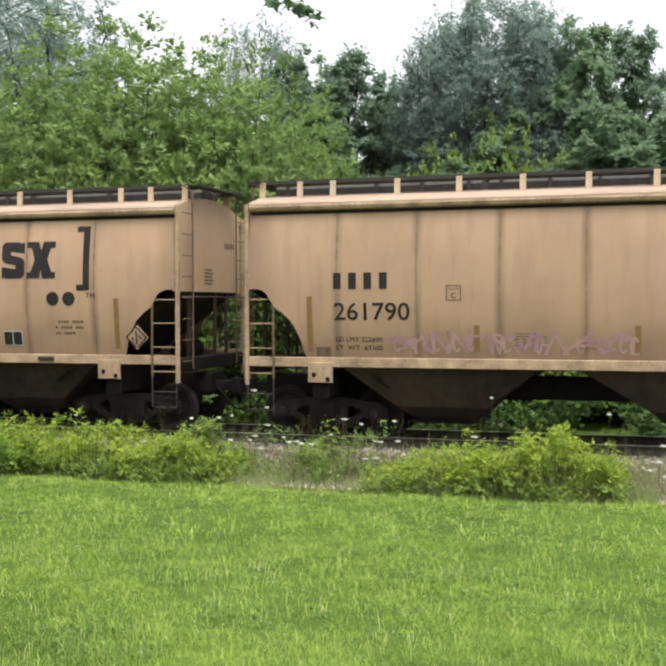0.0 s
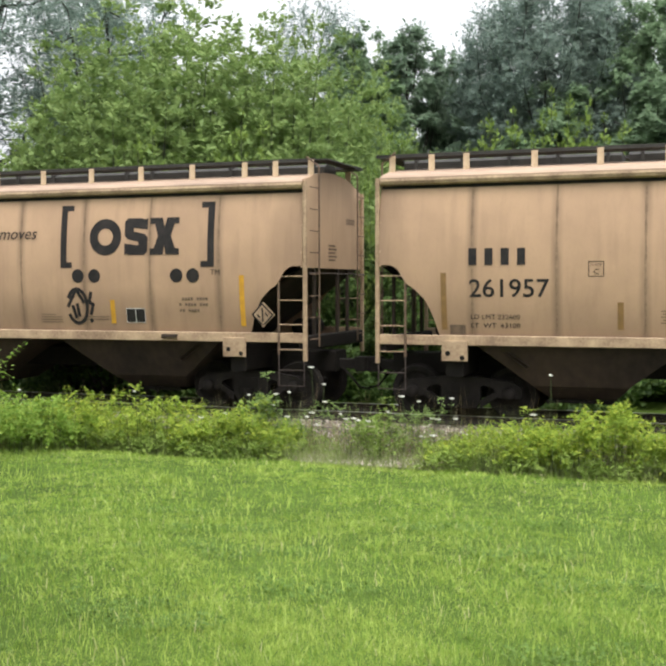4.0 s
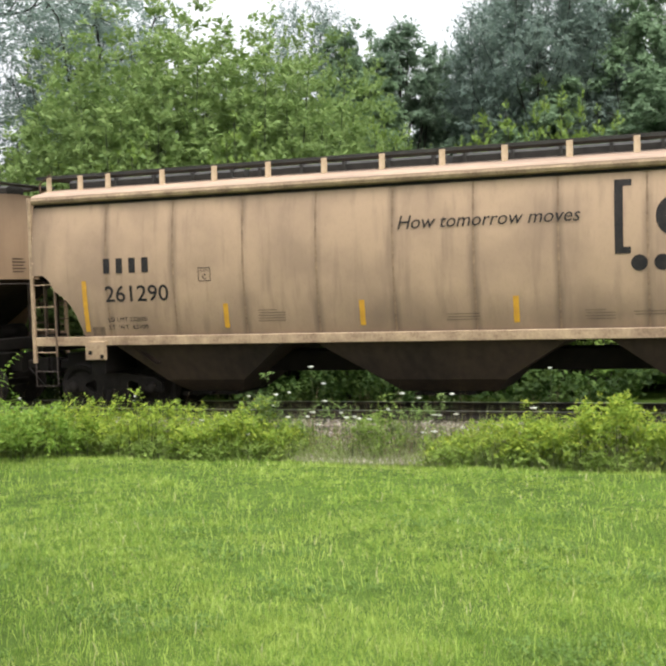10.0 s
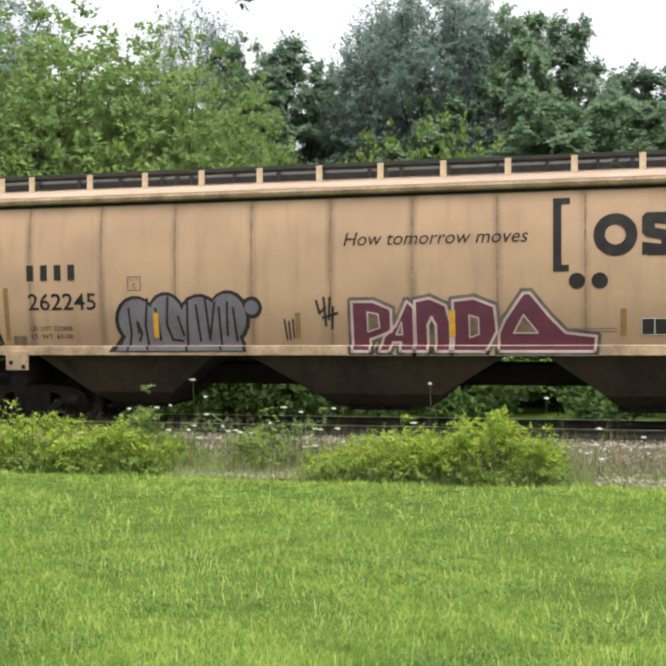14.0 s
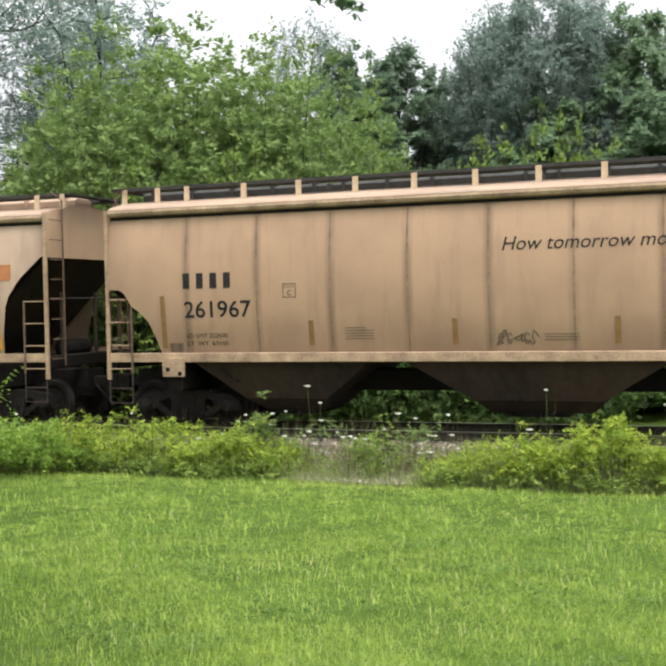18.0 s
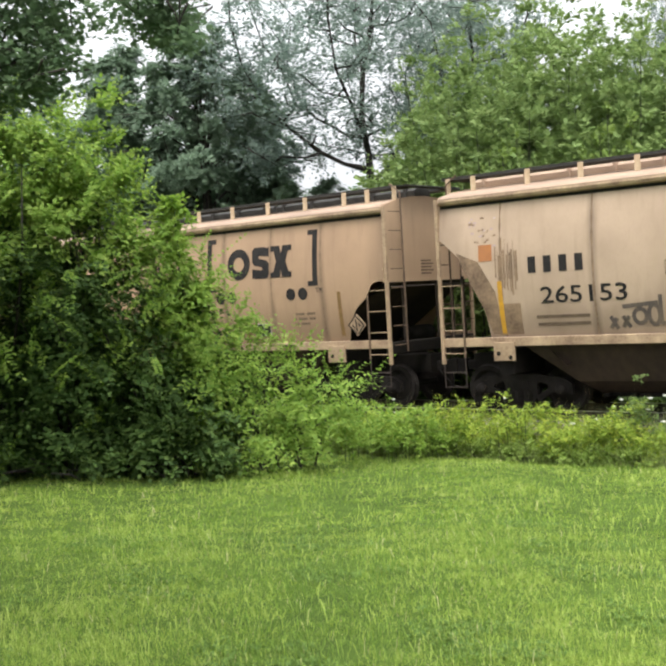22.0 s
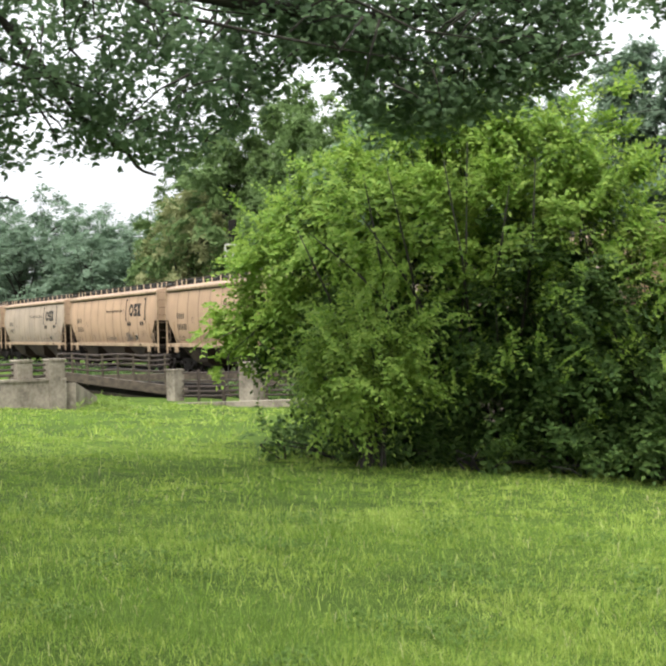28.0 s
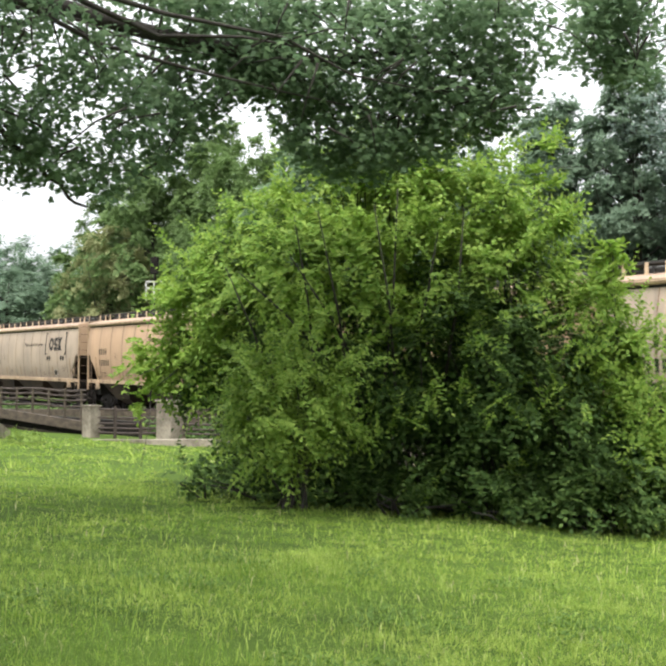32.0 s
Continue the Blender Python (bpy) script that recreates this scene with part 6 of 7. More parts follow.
    part("rust_stain", flat_shape([rect(-7.62, -7.22, 1.56, 2.16)], M_SEAM, "rust_stain", 0.003), car, "brown rusty panel above the sill")
    part("cob_row", flat_shape(sum([stroke([(cx - 0.13, cz - 0.2 + 0.09 * k), (cx + 0.13, cz - 0.18 + 0.09 * k)], 0.014) for k in range(6)], []), M_BROWNREF, "cob_row", 0.013), em)["kind"] = "stuff"


railway()
TRAIN = train()


# ---- trees behind the line ----
def woods():
    maple = fan_tree("maple_tree", "bushy bright green maple with upright leafy tops", 3, 10.0, 8.0, M_LEAF, 0.17, 120, nodes=13, pairs=4, plume=0.085, side=4)
    oak = dome_tree("broadleaf_tree", "tall broadleaf tree with a domed dark green crown", 8, 12.0, 8.0, M_LEAFDARKHAZE, 0.175, 8600, pairs=4, base=0.03, lobes=20, holes=0.22, reach=0.075)
    ash = dome_tree("broadleaf_tree", "broad green tree with a full rounded leafy crown", 19, 12.0, 8.0, M_LEAFMIDHAZE, 0.175, 8000, pairs=4, base=0.04, lobes=18, holes=0.22, reach=0.075)
    far = dome_tree("broadleaf_tree", "green tree in the wood's far edge", 37, 12.0, 8.0, M_LEAFDARKHAZE, 0.22, 3400, pairs=2, base=0.02, holes=0.1, reach=0.085, flat=0.9, squat=1.05, lobes=18)
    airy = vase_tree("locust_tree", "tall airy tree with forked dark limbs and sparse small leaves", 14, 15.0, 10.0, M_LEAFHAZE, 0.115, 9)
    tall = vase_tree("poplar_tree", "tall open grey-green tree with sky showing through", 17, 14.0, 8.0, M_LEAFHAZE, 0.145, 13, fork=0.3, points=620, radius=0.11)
    sap = fan_tree("sapling", "young yellow-green sapling with a pointed top", 23, 5.0, 3.0, M_SAPLEAF, 0.12, 16, nodes=12, pairs=3, stems=3, radius=0.04, tight=0.8, plume=0.13)
    shrub = dome_tree("shrub", "dense green shrub beyond the track", 29, 3.0, 4.2, M_LEAFSHADE, 0.13, 2200, pairs=3, base=0.02, stems=4, category="shrub", lobes=9, radius=0.1, holes=0.15, reach=0.1)
    olive = dome_tree("willow_tree", "rounded olive-green willow beyond the train", 31, 9.0, 8.0, M_LEAFOLIVE, 0.18, 5200, pairs=3, base=0.03, lobes=12, holes=0.15, flat=0.9, squat=1.0)
    dark = dome_tree("broadleaf_tree", "dark green broadleaf tree close behind the track", 43, 9.0, 7.0, M_LEAFBUSH, 0.16, 5200, pairs=3, base=0.02, lobes=16, holes=0.12, flat=0.9, squat=1.0)
    elm = dome_tree("elm_tree", "full green elm beyond the bridge", 53, 12.0, 8.0, M_LEAFELM, 0.19, 6600, pairs=4, base=0.03, lobes=22, holes=0.07, reach=0.08, flat=0.7, squat=0.9)
    home = [elm, dark, maple, oak, ash, far, airy, tall, sap, shrub, olive]

    def stand(kind, name_h, rows):
        """Trees by bearing, the elevation of their tops in degrees, distance, breadth in metres and turn."""
        for az, el, d, w, t in rows:
            x, y = -math.sin(radians(az)) * d, math.cos(radians(az)) * d
            g = float(ground_z(x, y))
            h = 2.4 + d * math.tan(radians(el)) - g
            place(kind, az, d, g, t, w / (10.0 if kind is airy else 3.0 if kind is sap else 8.0), h / name_h)
    stand(maple, 10.0, ((28.6, 12.8, 33, 8.4, 20), (24.9, 12.7, 32, 7.0, 110), (26.8, 11.9, 36, 8.0, 200), (22.4, 11.5, 33, 5.6, 60), (30.6, 11.4, 34, 5.4, 300), (20.3, 11.0, 36, 6.0, 250), (34.0, 6.4, 36, 4.0, 30), (30.5, 10, 30.5, 6.0, 90), (23.0, 9.0, 30.5, 5.0, 10)))
    stand(oak, 12.0, ((16.4, 12.3, 44, 5.6, 30), (14.2, 11.0, 45, 3.8, 260), (44.8, 13.3, 42, 6.6, 0), (48.8, 12.4, 44, 6.5, 75), (42.2, 11.2, 45, 3.6, 200), (53.5, 10.5, 44, 7.0, 130),
                      (2.3, 12.9, 43, 4.6, 310), (-0.8, 10.4, 44, 6.0, 220), (-7.5, 11.0, 46, 8.0, 170), (38.8, 5.8, 46, 4.0, 40), (35.0, 6.6, 44, 4.0, 140), (33.4, 9.2, 43, 3.6, 20)))
    stand(ash, 12.0, ((19.0, 12.4, 43, 4.6, 150), (4.8, 13.4, 42, 5.6, 40), (7.0, 12.0, 44, 5.5, 100), (-3.8, 10.6, 45, 7.0, 10), (11.5, 10.0, 47, 6.5, 70), (8.8, 9.5, 40, 5.5, 10), (4.0, 9.5, 38, 6.0, 200), (0.5, 9.0, 38, 6.0, 300), (-3.5, 9.0, 38, 6.0, 80), (17.8, 10.0, 42, 5.0, 70), (13.2, 9.6, 47, 5.0, 180), (57.5, 11.0, 46, 7.5, 30), (60.5, 10.5, 50, 8.0, 0), (41.0, 5.8, 42, 3.6, 10)))
    stand(airy, 15.0, ((35.9, 18.0, 41, 11.0, 10), (20.9, 13.9, 44, 4.2, 30), (32.0, 14.4, 46, 5.5, 210)))
    stand(tall, 14.0, ((9.4, 15.0, 42, 5.4, 0), (11.6, 13.6, 43, 3.4, 100), (7.2, 14.4, 43, 3.6, 200)))
    stand(sap, 5.0, ((9.1, 8.9, 27, 1.5, 0), (7.7, 8.4, 27, 1.4, 80), (11.6, 8.1, 27.5, 1.9, 160), (12.6, 7.4, 28, 1.6, 20), (17.3, 7.9, 27.5, 1.3, 220), (24.4, 8.0, 28, 2.0, 10), (29.5, 7.2, 28, 2.0, 130), (33.0, 6.6, 31, 2.8, 30), (6.6, 7.6, 27, 1.8, 10), (31.0, 6.4, 29, 2.6, 130)))
    stand(dark, 9.0, ((16.4, 4.6, 27.5, 2.8, 300), (19.4, 3.6, 28, 2.6, 30), (-1.4, 6.6, 31, 5.0, 10), (-5.0, 7.4, 31, 6.5, 120), (1.6, 4.6, 31, 3.2, 200), (-9.0, 7.0, 32, 7.0, 60)))
    rng = np.random.default_rng(4)
    for az in np.arange(-8, 64, 3.0):
        stand(far, 12.0, ((az + rng.uniform(-1, 1), (rng.uniform(7.2, 9.0) if not 31 < az < 43 else rng.uniform(4.6, 5.4)), rng.uniform(54, 60), 9.0, rng.uniform(0, 360)),))
    for az in np.arange(-7, 62, 2.6):
        d = 28.5 / max(math.cos(radians(az)), 0.55) + rng.uniform(0, 3)
        k = rng.uniform(0.8, 1.2)
        place(shrub, az + rng.uniform(-1, 1), d, turn=rng.uniform(0, 360), s=k, sz=k * rng.uniform(0.5, 0.95))
    # far down the line
    stand(elm, 12.0, ((66.0, 11.8, 72, 9.0, 10), (68.6, 10.2, 73, 9.0, 90), (70.2, 8.4, 84, 9.0, 130), (64.4, 10.4, 64, 6.5, 190), (69.4, 7.6, 75, 7.0, 60), (66.6, 8.4, 72, 6.0, 240)))
    stand(olive, 9.0, ((70.6, 6.5, 71, 5.6, 30),))
    stand(elm, 12.0, ((62.6, 11.4, 60, 6.5, 10),))
    stand(far, 12.0, ((72.4, 5.6, 125, 12.0, 10), (74.6, 5.9, 130, 12.0, 80), (76.2, 5.7, 125, 11.0, 160), (77.8, 6.8, 135, 12, 220), (79.8, 6.4, 140, 13, 300), (82.5, 6.5, 150, 14, 20), (71.0, 5.2, 120, 10.0, 50), (85.5, 7, 150, 15, 70), (73.6, 4.8, 115, 11.0, 200), (78.8, 5.2, 122, 12.0, 120), (81.0, 5.4, 130, 12.0, 40), (75.4, 4.6, 112, 11.0, 20)))
    for p in home:
        for o in (*p.children_recursive, p):
            bpy.data.objects.remove(o)


woods()


# ---- the thicket on the lawn's edge ----
def thicket(name, label, seed, clumps, per, leaf, size, stems=10, cr=0.3, dense=5.0, shell=0.45, shoots=0, limbs=(), holes=0.24, wide=0.30, girth=1.0):
    """A bush from a list of lobes (x, y, z, rx, ry, rz): leafy clumps on the lobes' skins, stems from the ground."""
    rng = np.random.default_rng(seed)
    root = thing(name, label, "bush")
    lobes = np.array(clumps, float)
    lobes[:, 3:] *= 0.87
    area = lobes[:, 3] * (lobes[:, 3] + 2 * lobes[:, 5])
    n = int(dense * area.sum())
    pick = rng.choice(len(lobes), n, p=area / area.sum())
    d = rng.normal(size=(n, 3))
    d /= np.linalg.norm(d, axis=1)[:, None]
    lump = 1 + 0.14 * np.sin(d[:, 0] * 7 + pick) + 0.13 * np.sin(d[:, 2] * 8 + d[:, 1] * 5)
    c = lobes[pick, :3] + d * lobes[pick, 3:] * (rng.uniform(shell, 1.0, n) ** 0.5 * lump)[:, None]
    g = ground_z(c[:, 0], c[:, 1])
    c[:, 2] = np.maximum(c[:, 2], g + 0.12)
    keep = gaps(rng, c, 0.75, holes)
    c, d = c[keep], d[keep]
    n = len(c)
    # every twig carries a few shoots that reach outwards and bow
    k = max(3, per // 6)
    tuft = np.repeat(c, k, axis=0) + rng.normal(0, cr * 0.25, (n * k, 3))
    face = np.repeat(d, k, axis=0)
    way = face * np.array([0.9, 0.9, 0.5]) + rng.normal(0, 0.55, face.shape) + np.array([0, 0, 0.15])
    tuft[:, 2] = np.maximum(tuft[:, 2], ground_z(tuft[:, 0], tuft[:, 1]) + 0.1)
    sets = [sprays(rng, tuft, way, cr * 1.7 * rng.uniform(0.6, 1.35, n * k), 5, size * 1.2, out=face, droop=0.4, wide=wide)]
    if shoots:
        k = rng.choice(len(lobes), shoots, p=area / area.sum())
        e = rng.normal(size=(shoots, 3))
        e[:, 2] = np.abs(e[:, 2]) * 0.9 + 0.1
        e /= np.linalg.norm(e, axis=1)[:, None]
        tip = e + np.array([0, 0, 0.55]) + rng.normal(0, 0.25, (shoots, 3))
        foot = lobes[k, :3] + e * lobes[k, 3:] * 0.9
        long = rng.uniform(0.35, 0.9, shoots)
        for q in range(2):
            sets.append(sprays(rng, foot + rng.normal(0, 0.01, foot.shape), tip + rng.normal(0, 0.06, tip.shape), long, 8, size * 1.05, out=e, droop=0.12, wide=wide))
    v, f = join(sets)
    part("foliage", raw_mesh("foliage", v, f, leaf), root)
    low = [L for L in lobes if L[2] - L[5] < float(ground_z(L[0], L[1])) + 0.6 and L[0] > -15.6]
    low = low or [L for L in lobes if L[0] > -15.6]
    s = Shape()
    for k in range(stems if low else 0):
        L = low[rng.integers(len(low))]
        foot = Vector((L[0] - 0.4 + rng.normal(0, 0.25) * L[3], L[1] + 0.5 + rng.normal(0, 0.25) * L[4], 0))
        foot.z = float(ground_z(foot.x, foot.y)) - 0.1
        M = lobes[np.argmin(np.hypot(lobes[:, 0] - L[0], lobes[:, 1] - L[1]) + rng.uniform(0, 2.0, len(lobes)))]
        t = Vector((M[0] + rng.normal(0, 0.3) * M[3], M[1] + rng.normal(0, 0.3) * M[4], M[2] + rng.uniform(0.0, 0.5) * M[5]))
        s.tube([foot, foot.lerp(t, 0.5) + Vector((rng.normal(0, 0.12), rng.normal(0, 0.12), 0.1)), t], [0.02, 0.014, 0.006], 5)
    if s.v:
        part("stem_tangle", s.mesh("stem_tangle", M_BARK), root)["kind"] = "stuff"
    for k, (a, d, e0, e1, turn) in enumerate(limbs):
        p0, p1 = Vector(lobe_el(a, d - 0.45, e0, 1, 1)[:3]), Vector(lobe_el(a + turn, d - 1.15, e1, 1, 1)[:3])
        part("branch", Shape().tube([p0, p0.lerp(p1, 0.5) + Vector((0.06, 0.03, 0)), p1], [0.028 * girth, 0.02 * girth, 0.008 * girth], 6).mesh("branch", M_BARK, True), root)
    return root


def at(az, d, z=None):
    x, y = -math.sin(radians(az)) * d, math.cos(radians(az)) * d
    return x, y, (float(ground_z(x, y)) if z is None else z)


def lobe(az, d, z, r, rz=None, ry=None):
    """A lobe at a bearing and distance; z is the height above the ground there."""
    x, y, g = at(az, d)
    return (x, y, g + z, r, ry or r, rz or r)


def lobe_el(az, d, el, r, rz):
    """A lobe by bearing, distance and the elevation of its middle as seen from the eye."""
    x, y, g = at(az, d)
    x, y = x - 0.1, y + 0.3
    return (x, y, max(2.37 + d * math.tan(radians(el)), g + 0.3), r, r, rz)


thicket("boxelder_thicket", "large bright green boxelder thicket leaning over the lawn", 41, [
    lobe_el(51.2, 17.6, 7.4, 0.75, 0.8), lobe_el(49.8, 17.5, 8.2, 0.5, 0.7), lobe_el(57.2, 17.6, 10.2, 0.5, 0.7), lobe_el(55.0, 17.6, 9.6, 0.5, 0.75), lobe_el(53.0, 17.6, 9.0, 0.5, 0.7), lobe_el(59.4, 17.8, 10.0, 0.45, 0.6), lobe_el(53.8, 17.8, 7.4, 0.85, 0.85), lobe_el(56.4, 17.9, 8.6, 0.75, 0.8), lobe_el(58.4, 18.0, 9.0, 0.7, 0.75), lobe_el(60.6, 18.0, 7.8, 0.8, 0.75), lobe_el(63.0, 18.3, 6.2, 0.75, 0.7), lobe_el(65.2, 18.7, 4.8, 0.65, 0.65),
    lobe_el(67.0, 18.9, 4.2, 0.45, 0.5), lobe_el(68.4, 18.8, 3.4, 0.3, 0.32), lobe_el(66.2, 18.4, 2.4, 0.7, 0.6), lobe_el(64.0, 17.8, 3.0, 0.9, 0.85), lobe_el(61.2, 17.2, 4.2, 1.0, 0.9), lobe_el(57.6, 17.1, 4.6, 1.05, 1.0), lobe_el(54.2, 17.2, 4.0, 1.0, 0.9), lobe_el(51.0, 17.3, 4.4, 0.75, 0.85), lobe_el(59.2, 16.9, 2.2, 0.8, 0.6), lobe_el(67.0, 18.6, 0.9, 0.6, 0.55), lobe_el(66.2, 18.4, -0.2, 0.65, 0.5), lobe_el(67.7, 18.8, 2.1, 0.45, 0.45)],
    80, M_BOXELDER, 0.09, stems=34, cr=0.28, dense=16.0, shell=0.5, shoots=300, limbs=((57.8, 17.3, -3.0, 8.6, -0.8), (61.0, 17.2, -2.0, 7.2, 1.2), (59.2, 17.2, -3.0, 7.4, 1.8), (63.0, 17.6, -2.0, 4.6, 2.6), (54.6, 17.3, -1.0, 7.6, -0.9), (56.4, 17.2, 0.0, 6.4, -1.4), (58.6, 17.2, -1.0, 5.2, 3.8), (60.4, 17.3, 0.0, 4.4, 4.6), (57.0, 17.2, -2.0, 7.8, 1.2)), girth=0.85)
# its dark leaf colour gives the thicket's core and foot their shade
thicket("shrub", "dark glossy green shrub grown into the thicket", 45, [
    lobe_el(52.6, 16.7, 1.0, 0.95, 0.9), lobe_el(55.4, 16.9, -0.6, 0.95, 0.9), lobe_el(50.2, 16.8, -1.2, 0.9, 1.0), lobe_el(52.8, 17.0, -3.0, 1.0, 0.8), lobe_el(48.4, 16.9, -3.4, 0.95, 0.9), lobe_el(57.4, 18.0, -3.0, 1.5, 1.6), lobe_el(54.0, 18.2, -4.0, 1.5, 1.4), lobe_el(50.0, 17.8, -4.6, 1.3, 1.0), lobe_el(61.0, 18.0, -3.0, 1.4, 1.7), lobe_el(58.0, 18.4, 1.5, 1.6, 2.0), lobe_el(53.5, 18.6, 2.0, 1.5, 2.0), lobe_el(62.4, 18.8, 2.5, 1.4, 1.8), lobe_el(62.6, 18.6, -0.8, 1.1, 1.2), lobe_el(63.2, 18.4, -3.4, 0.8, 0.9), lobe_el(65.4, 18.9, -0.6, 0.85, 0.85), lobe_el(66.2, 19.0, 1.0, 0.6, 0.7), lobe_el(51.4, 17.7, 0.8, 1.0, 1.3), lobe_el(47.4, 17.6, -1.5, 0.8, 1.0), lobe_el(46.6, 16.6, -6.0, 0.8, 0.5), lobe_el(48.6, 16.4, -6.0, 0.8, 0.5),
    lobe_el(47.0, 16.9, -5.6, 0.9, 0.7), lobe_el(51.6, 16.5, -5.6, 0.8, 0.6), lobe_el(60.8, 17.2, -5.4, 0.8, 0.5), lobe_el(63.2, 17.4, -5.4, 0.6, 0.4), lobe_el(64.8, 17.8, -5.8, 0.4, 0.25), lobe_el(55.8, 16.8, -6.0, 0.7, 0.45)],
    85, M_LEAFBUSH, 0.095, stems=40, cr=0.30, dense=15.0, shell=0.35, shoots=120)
thicket("shrub", "thin sparse saplings growing through the dark shrub", 46, [
    lobe_el(52.6, 16.5, 0.8, 1.1, 1.1), lobe_el(55.6, 16.6, -0.6, 1.1, 1.1), lobe_el(50.2, 16.6, -1.2, 1.1, 1.2), lobe_el(53.4, 16.5, -3.6, 1.2, 1.0), lobe_el(48.6, 16.6, -3.6, 1.1, 1.0), lobe_el(57.4, 17.0, -4.6, 1.3, 0.8)],
    26, M_LEAFBRIGHT, 0.078, stems=16, cr=0.2, dense=3.5, shell=0.8, shoots=110)
thicket("shrub", "rounded pale green shrub at the thicket's front", 47, [
    lobe_el(62.4, 15.5, 0.0, 0.5, 0.45), lobe_el(63.6, 15.6, -0.9, 0.5, 0.5), lobe_el(61.0, 15.4, -1.0, 0.6, 0.55), lobe_el(62.4, 15.2, -2.3, 0.8, 0.6), lobe_el(60.0, 15.4, -2.6, 0.5, 0.45), lobe_el(64.2, 15.7, -2.8, 0.45, 0.5), lobe_el(63.2, 15.4, -4.0, 0.7, 0.45)],
    44, M_LEAFFRONT, 0.072, stems=14, cr=0.22, dense=27.0, shoots=70, holes=0.12)
thicket("shrub", "bright green shrubs tapering from the thicket towards the track", 43, [
    lobe_el(47.6, 17.2, 0.2, 0.75, 0.9), lobe_el(47.5, 17.3, 3.4, 0.5, 0.7), lobe_el(46.3, 17.3, 1.5, 0.6, 0.7), lobe_el(44.8, 17.3, -0.6, 0.6, 0.6), lobe_el(45.6, 17.2, -1.2, 0.7, 0.8), lobe_el(45.0, 17.0, -3.4, 0.9, 0.9), lobe_el(42.6, 17.2, -4.2, 0.9, 0.75), lobe_el(40.4, 17.4, -4.6, 0.7, 0.55), lobe_el(38.4, 17.7, -4.9, 0.45, 0.35), lobe_el(43.4, 16.6, -6.0, 0.9, 0.5), lobe_el(40.6, 17.0, -6.2, 0.8, 0.45)],
    60, M_LEAFBRIGHT, 0.068, stems=24, cr=0.26, dense=16.0, shoots=120)
thicket("vine", "leafy vine climbing in a thin spire beside the thicket", 49, [
    lobe_el(46.5, 17.3, 4.6, 0.14, 0.45), lobe_el(46.6, 17.3, 2.8, 0.22, 0.6), lobe_el(45.8, 17.3, 1.2, 0.35, 0.45), lobe_el(46.4, 17.2, -3.0, 0.4, 1.4)], 40, M_LEAFBRIGHT, 0.10, stems=5, cr=0.16, dense=50.0, holes=0.05)
thicket("hanging_branch", "drooping leafy branch hanging beside the thicket", 51, [
    lobe_el(68.6, 18.9, 0.2, 0.42, 0.3), lobe_el(69.4, 18.9, -0.6, 0.32, 0.3), lobe_el(69.0, 18.8, -1.8, 0.28, 0.45), lobe_el(69.9, 18.7, -1.8, 0.16, 0.22), lobe_el(69.3, 18.8, -3.2, 0.12, 0.32), lobe_el(67.6, 18.8, -0.4, 0.4, 0.35)], 30, M_LEAFBRIGHT, 0.085, stems=0, cr=0.15, dense=55.0, limbs=((66.6, 19.2, 0.8, -1.6, 2.6), (67.4, 19.2, 0.4, -0.8, 2.4), (69.1, 19.2, -1.0, -6.0, 0.5)), girth=0.4)
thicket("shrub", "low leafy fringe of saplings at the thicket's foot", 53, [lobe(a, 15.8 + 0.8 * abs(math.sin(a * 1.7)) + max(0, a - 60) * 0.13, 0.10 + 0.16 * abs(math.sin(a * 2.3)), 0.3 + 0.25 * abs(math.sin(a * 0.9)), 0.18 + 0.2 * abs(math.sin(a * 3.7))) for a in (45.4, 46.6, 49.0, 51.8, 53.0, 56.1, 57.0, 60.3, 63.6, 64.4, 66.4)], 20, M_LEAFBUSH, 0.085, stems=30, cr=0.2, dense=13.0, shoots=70)


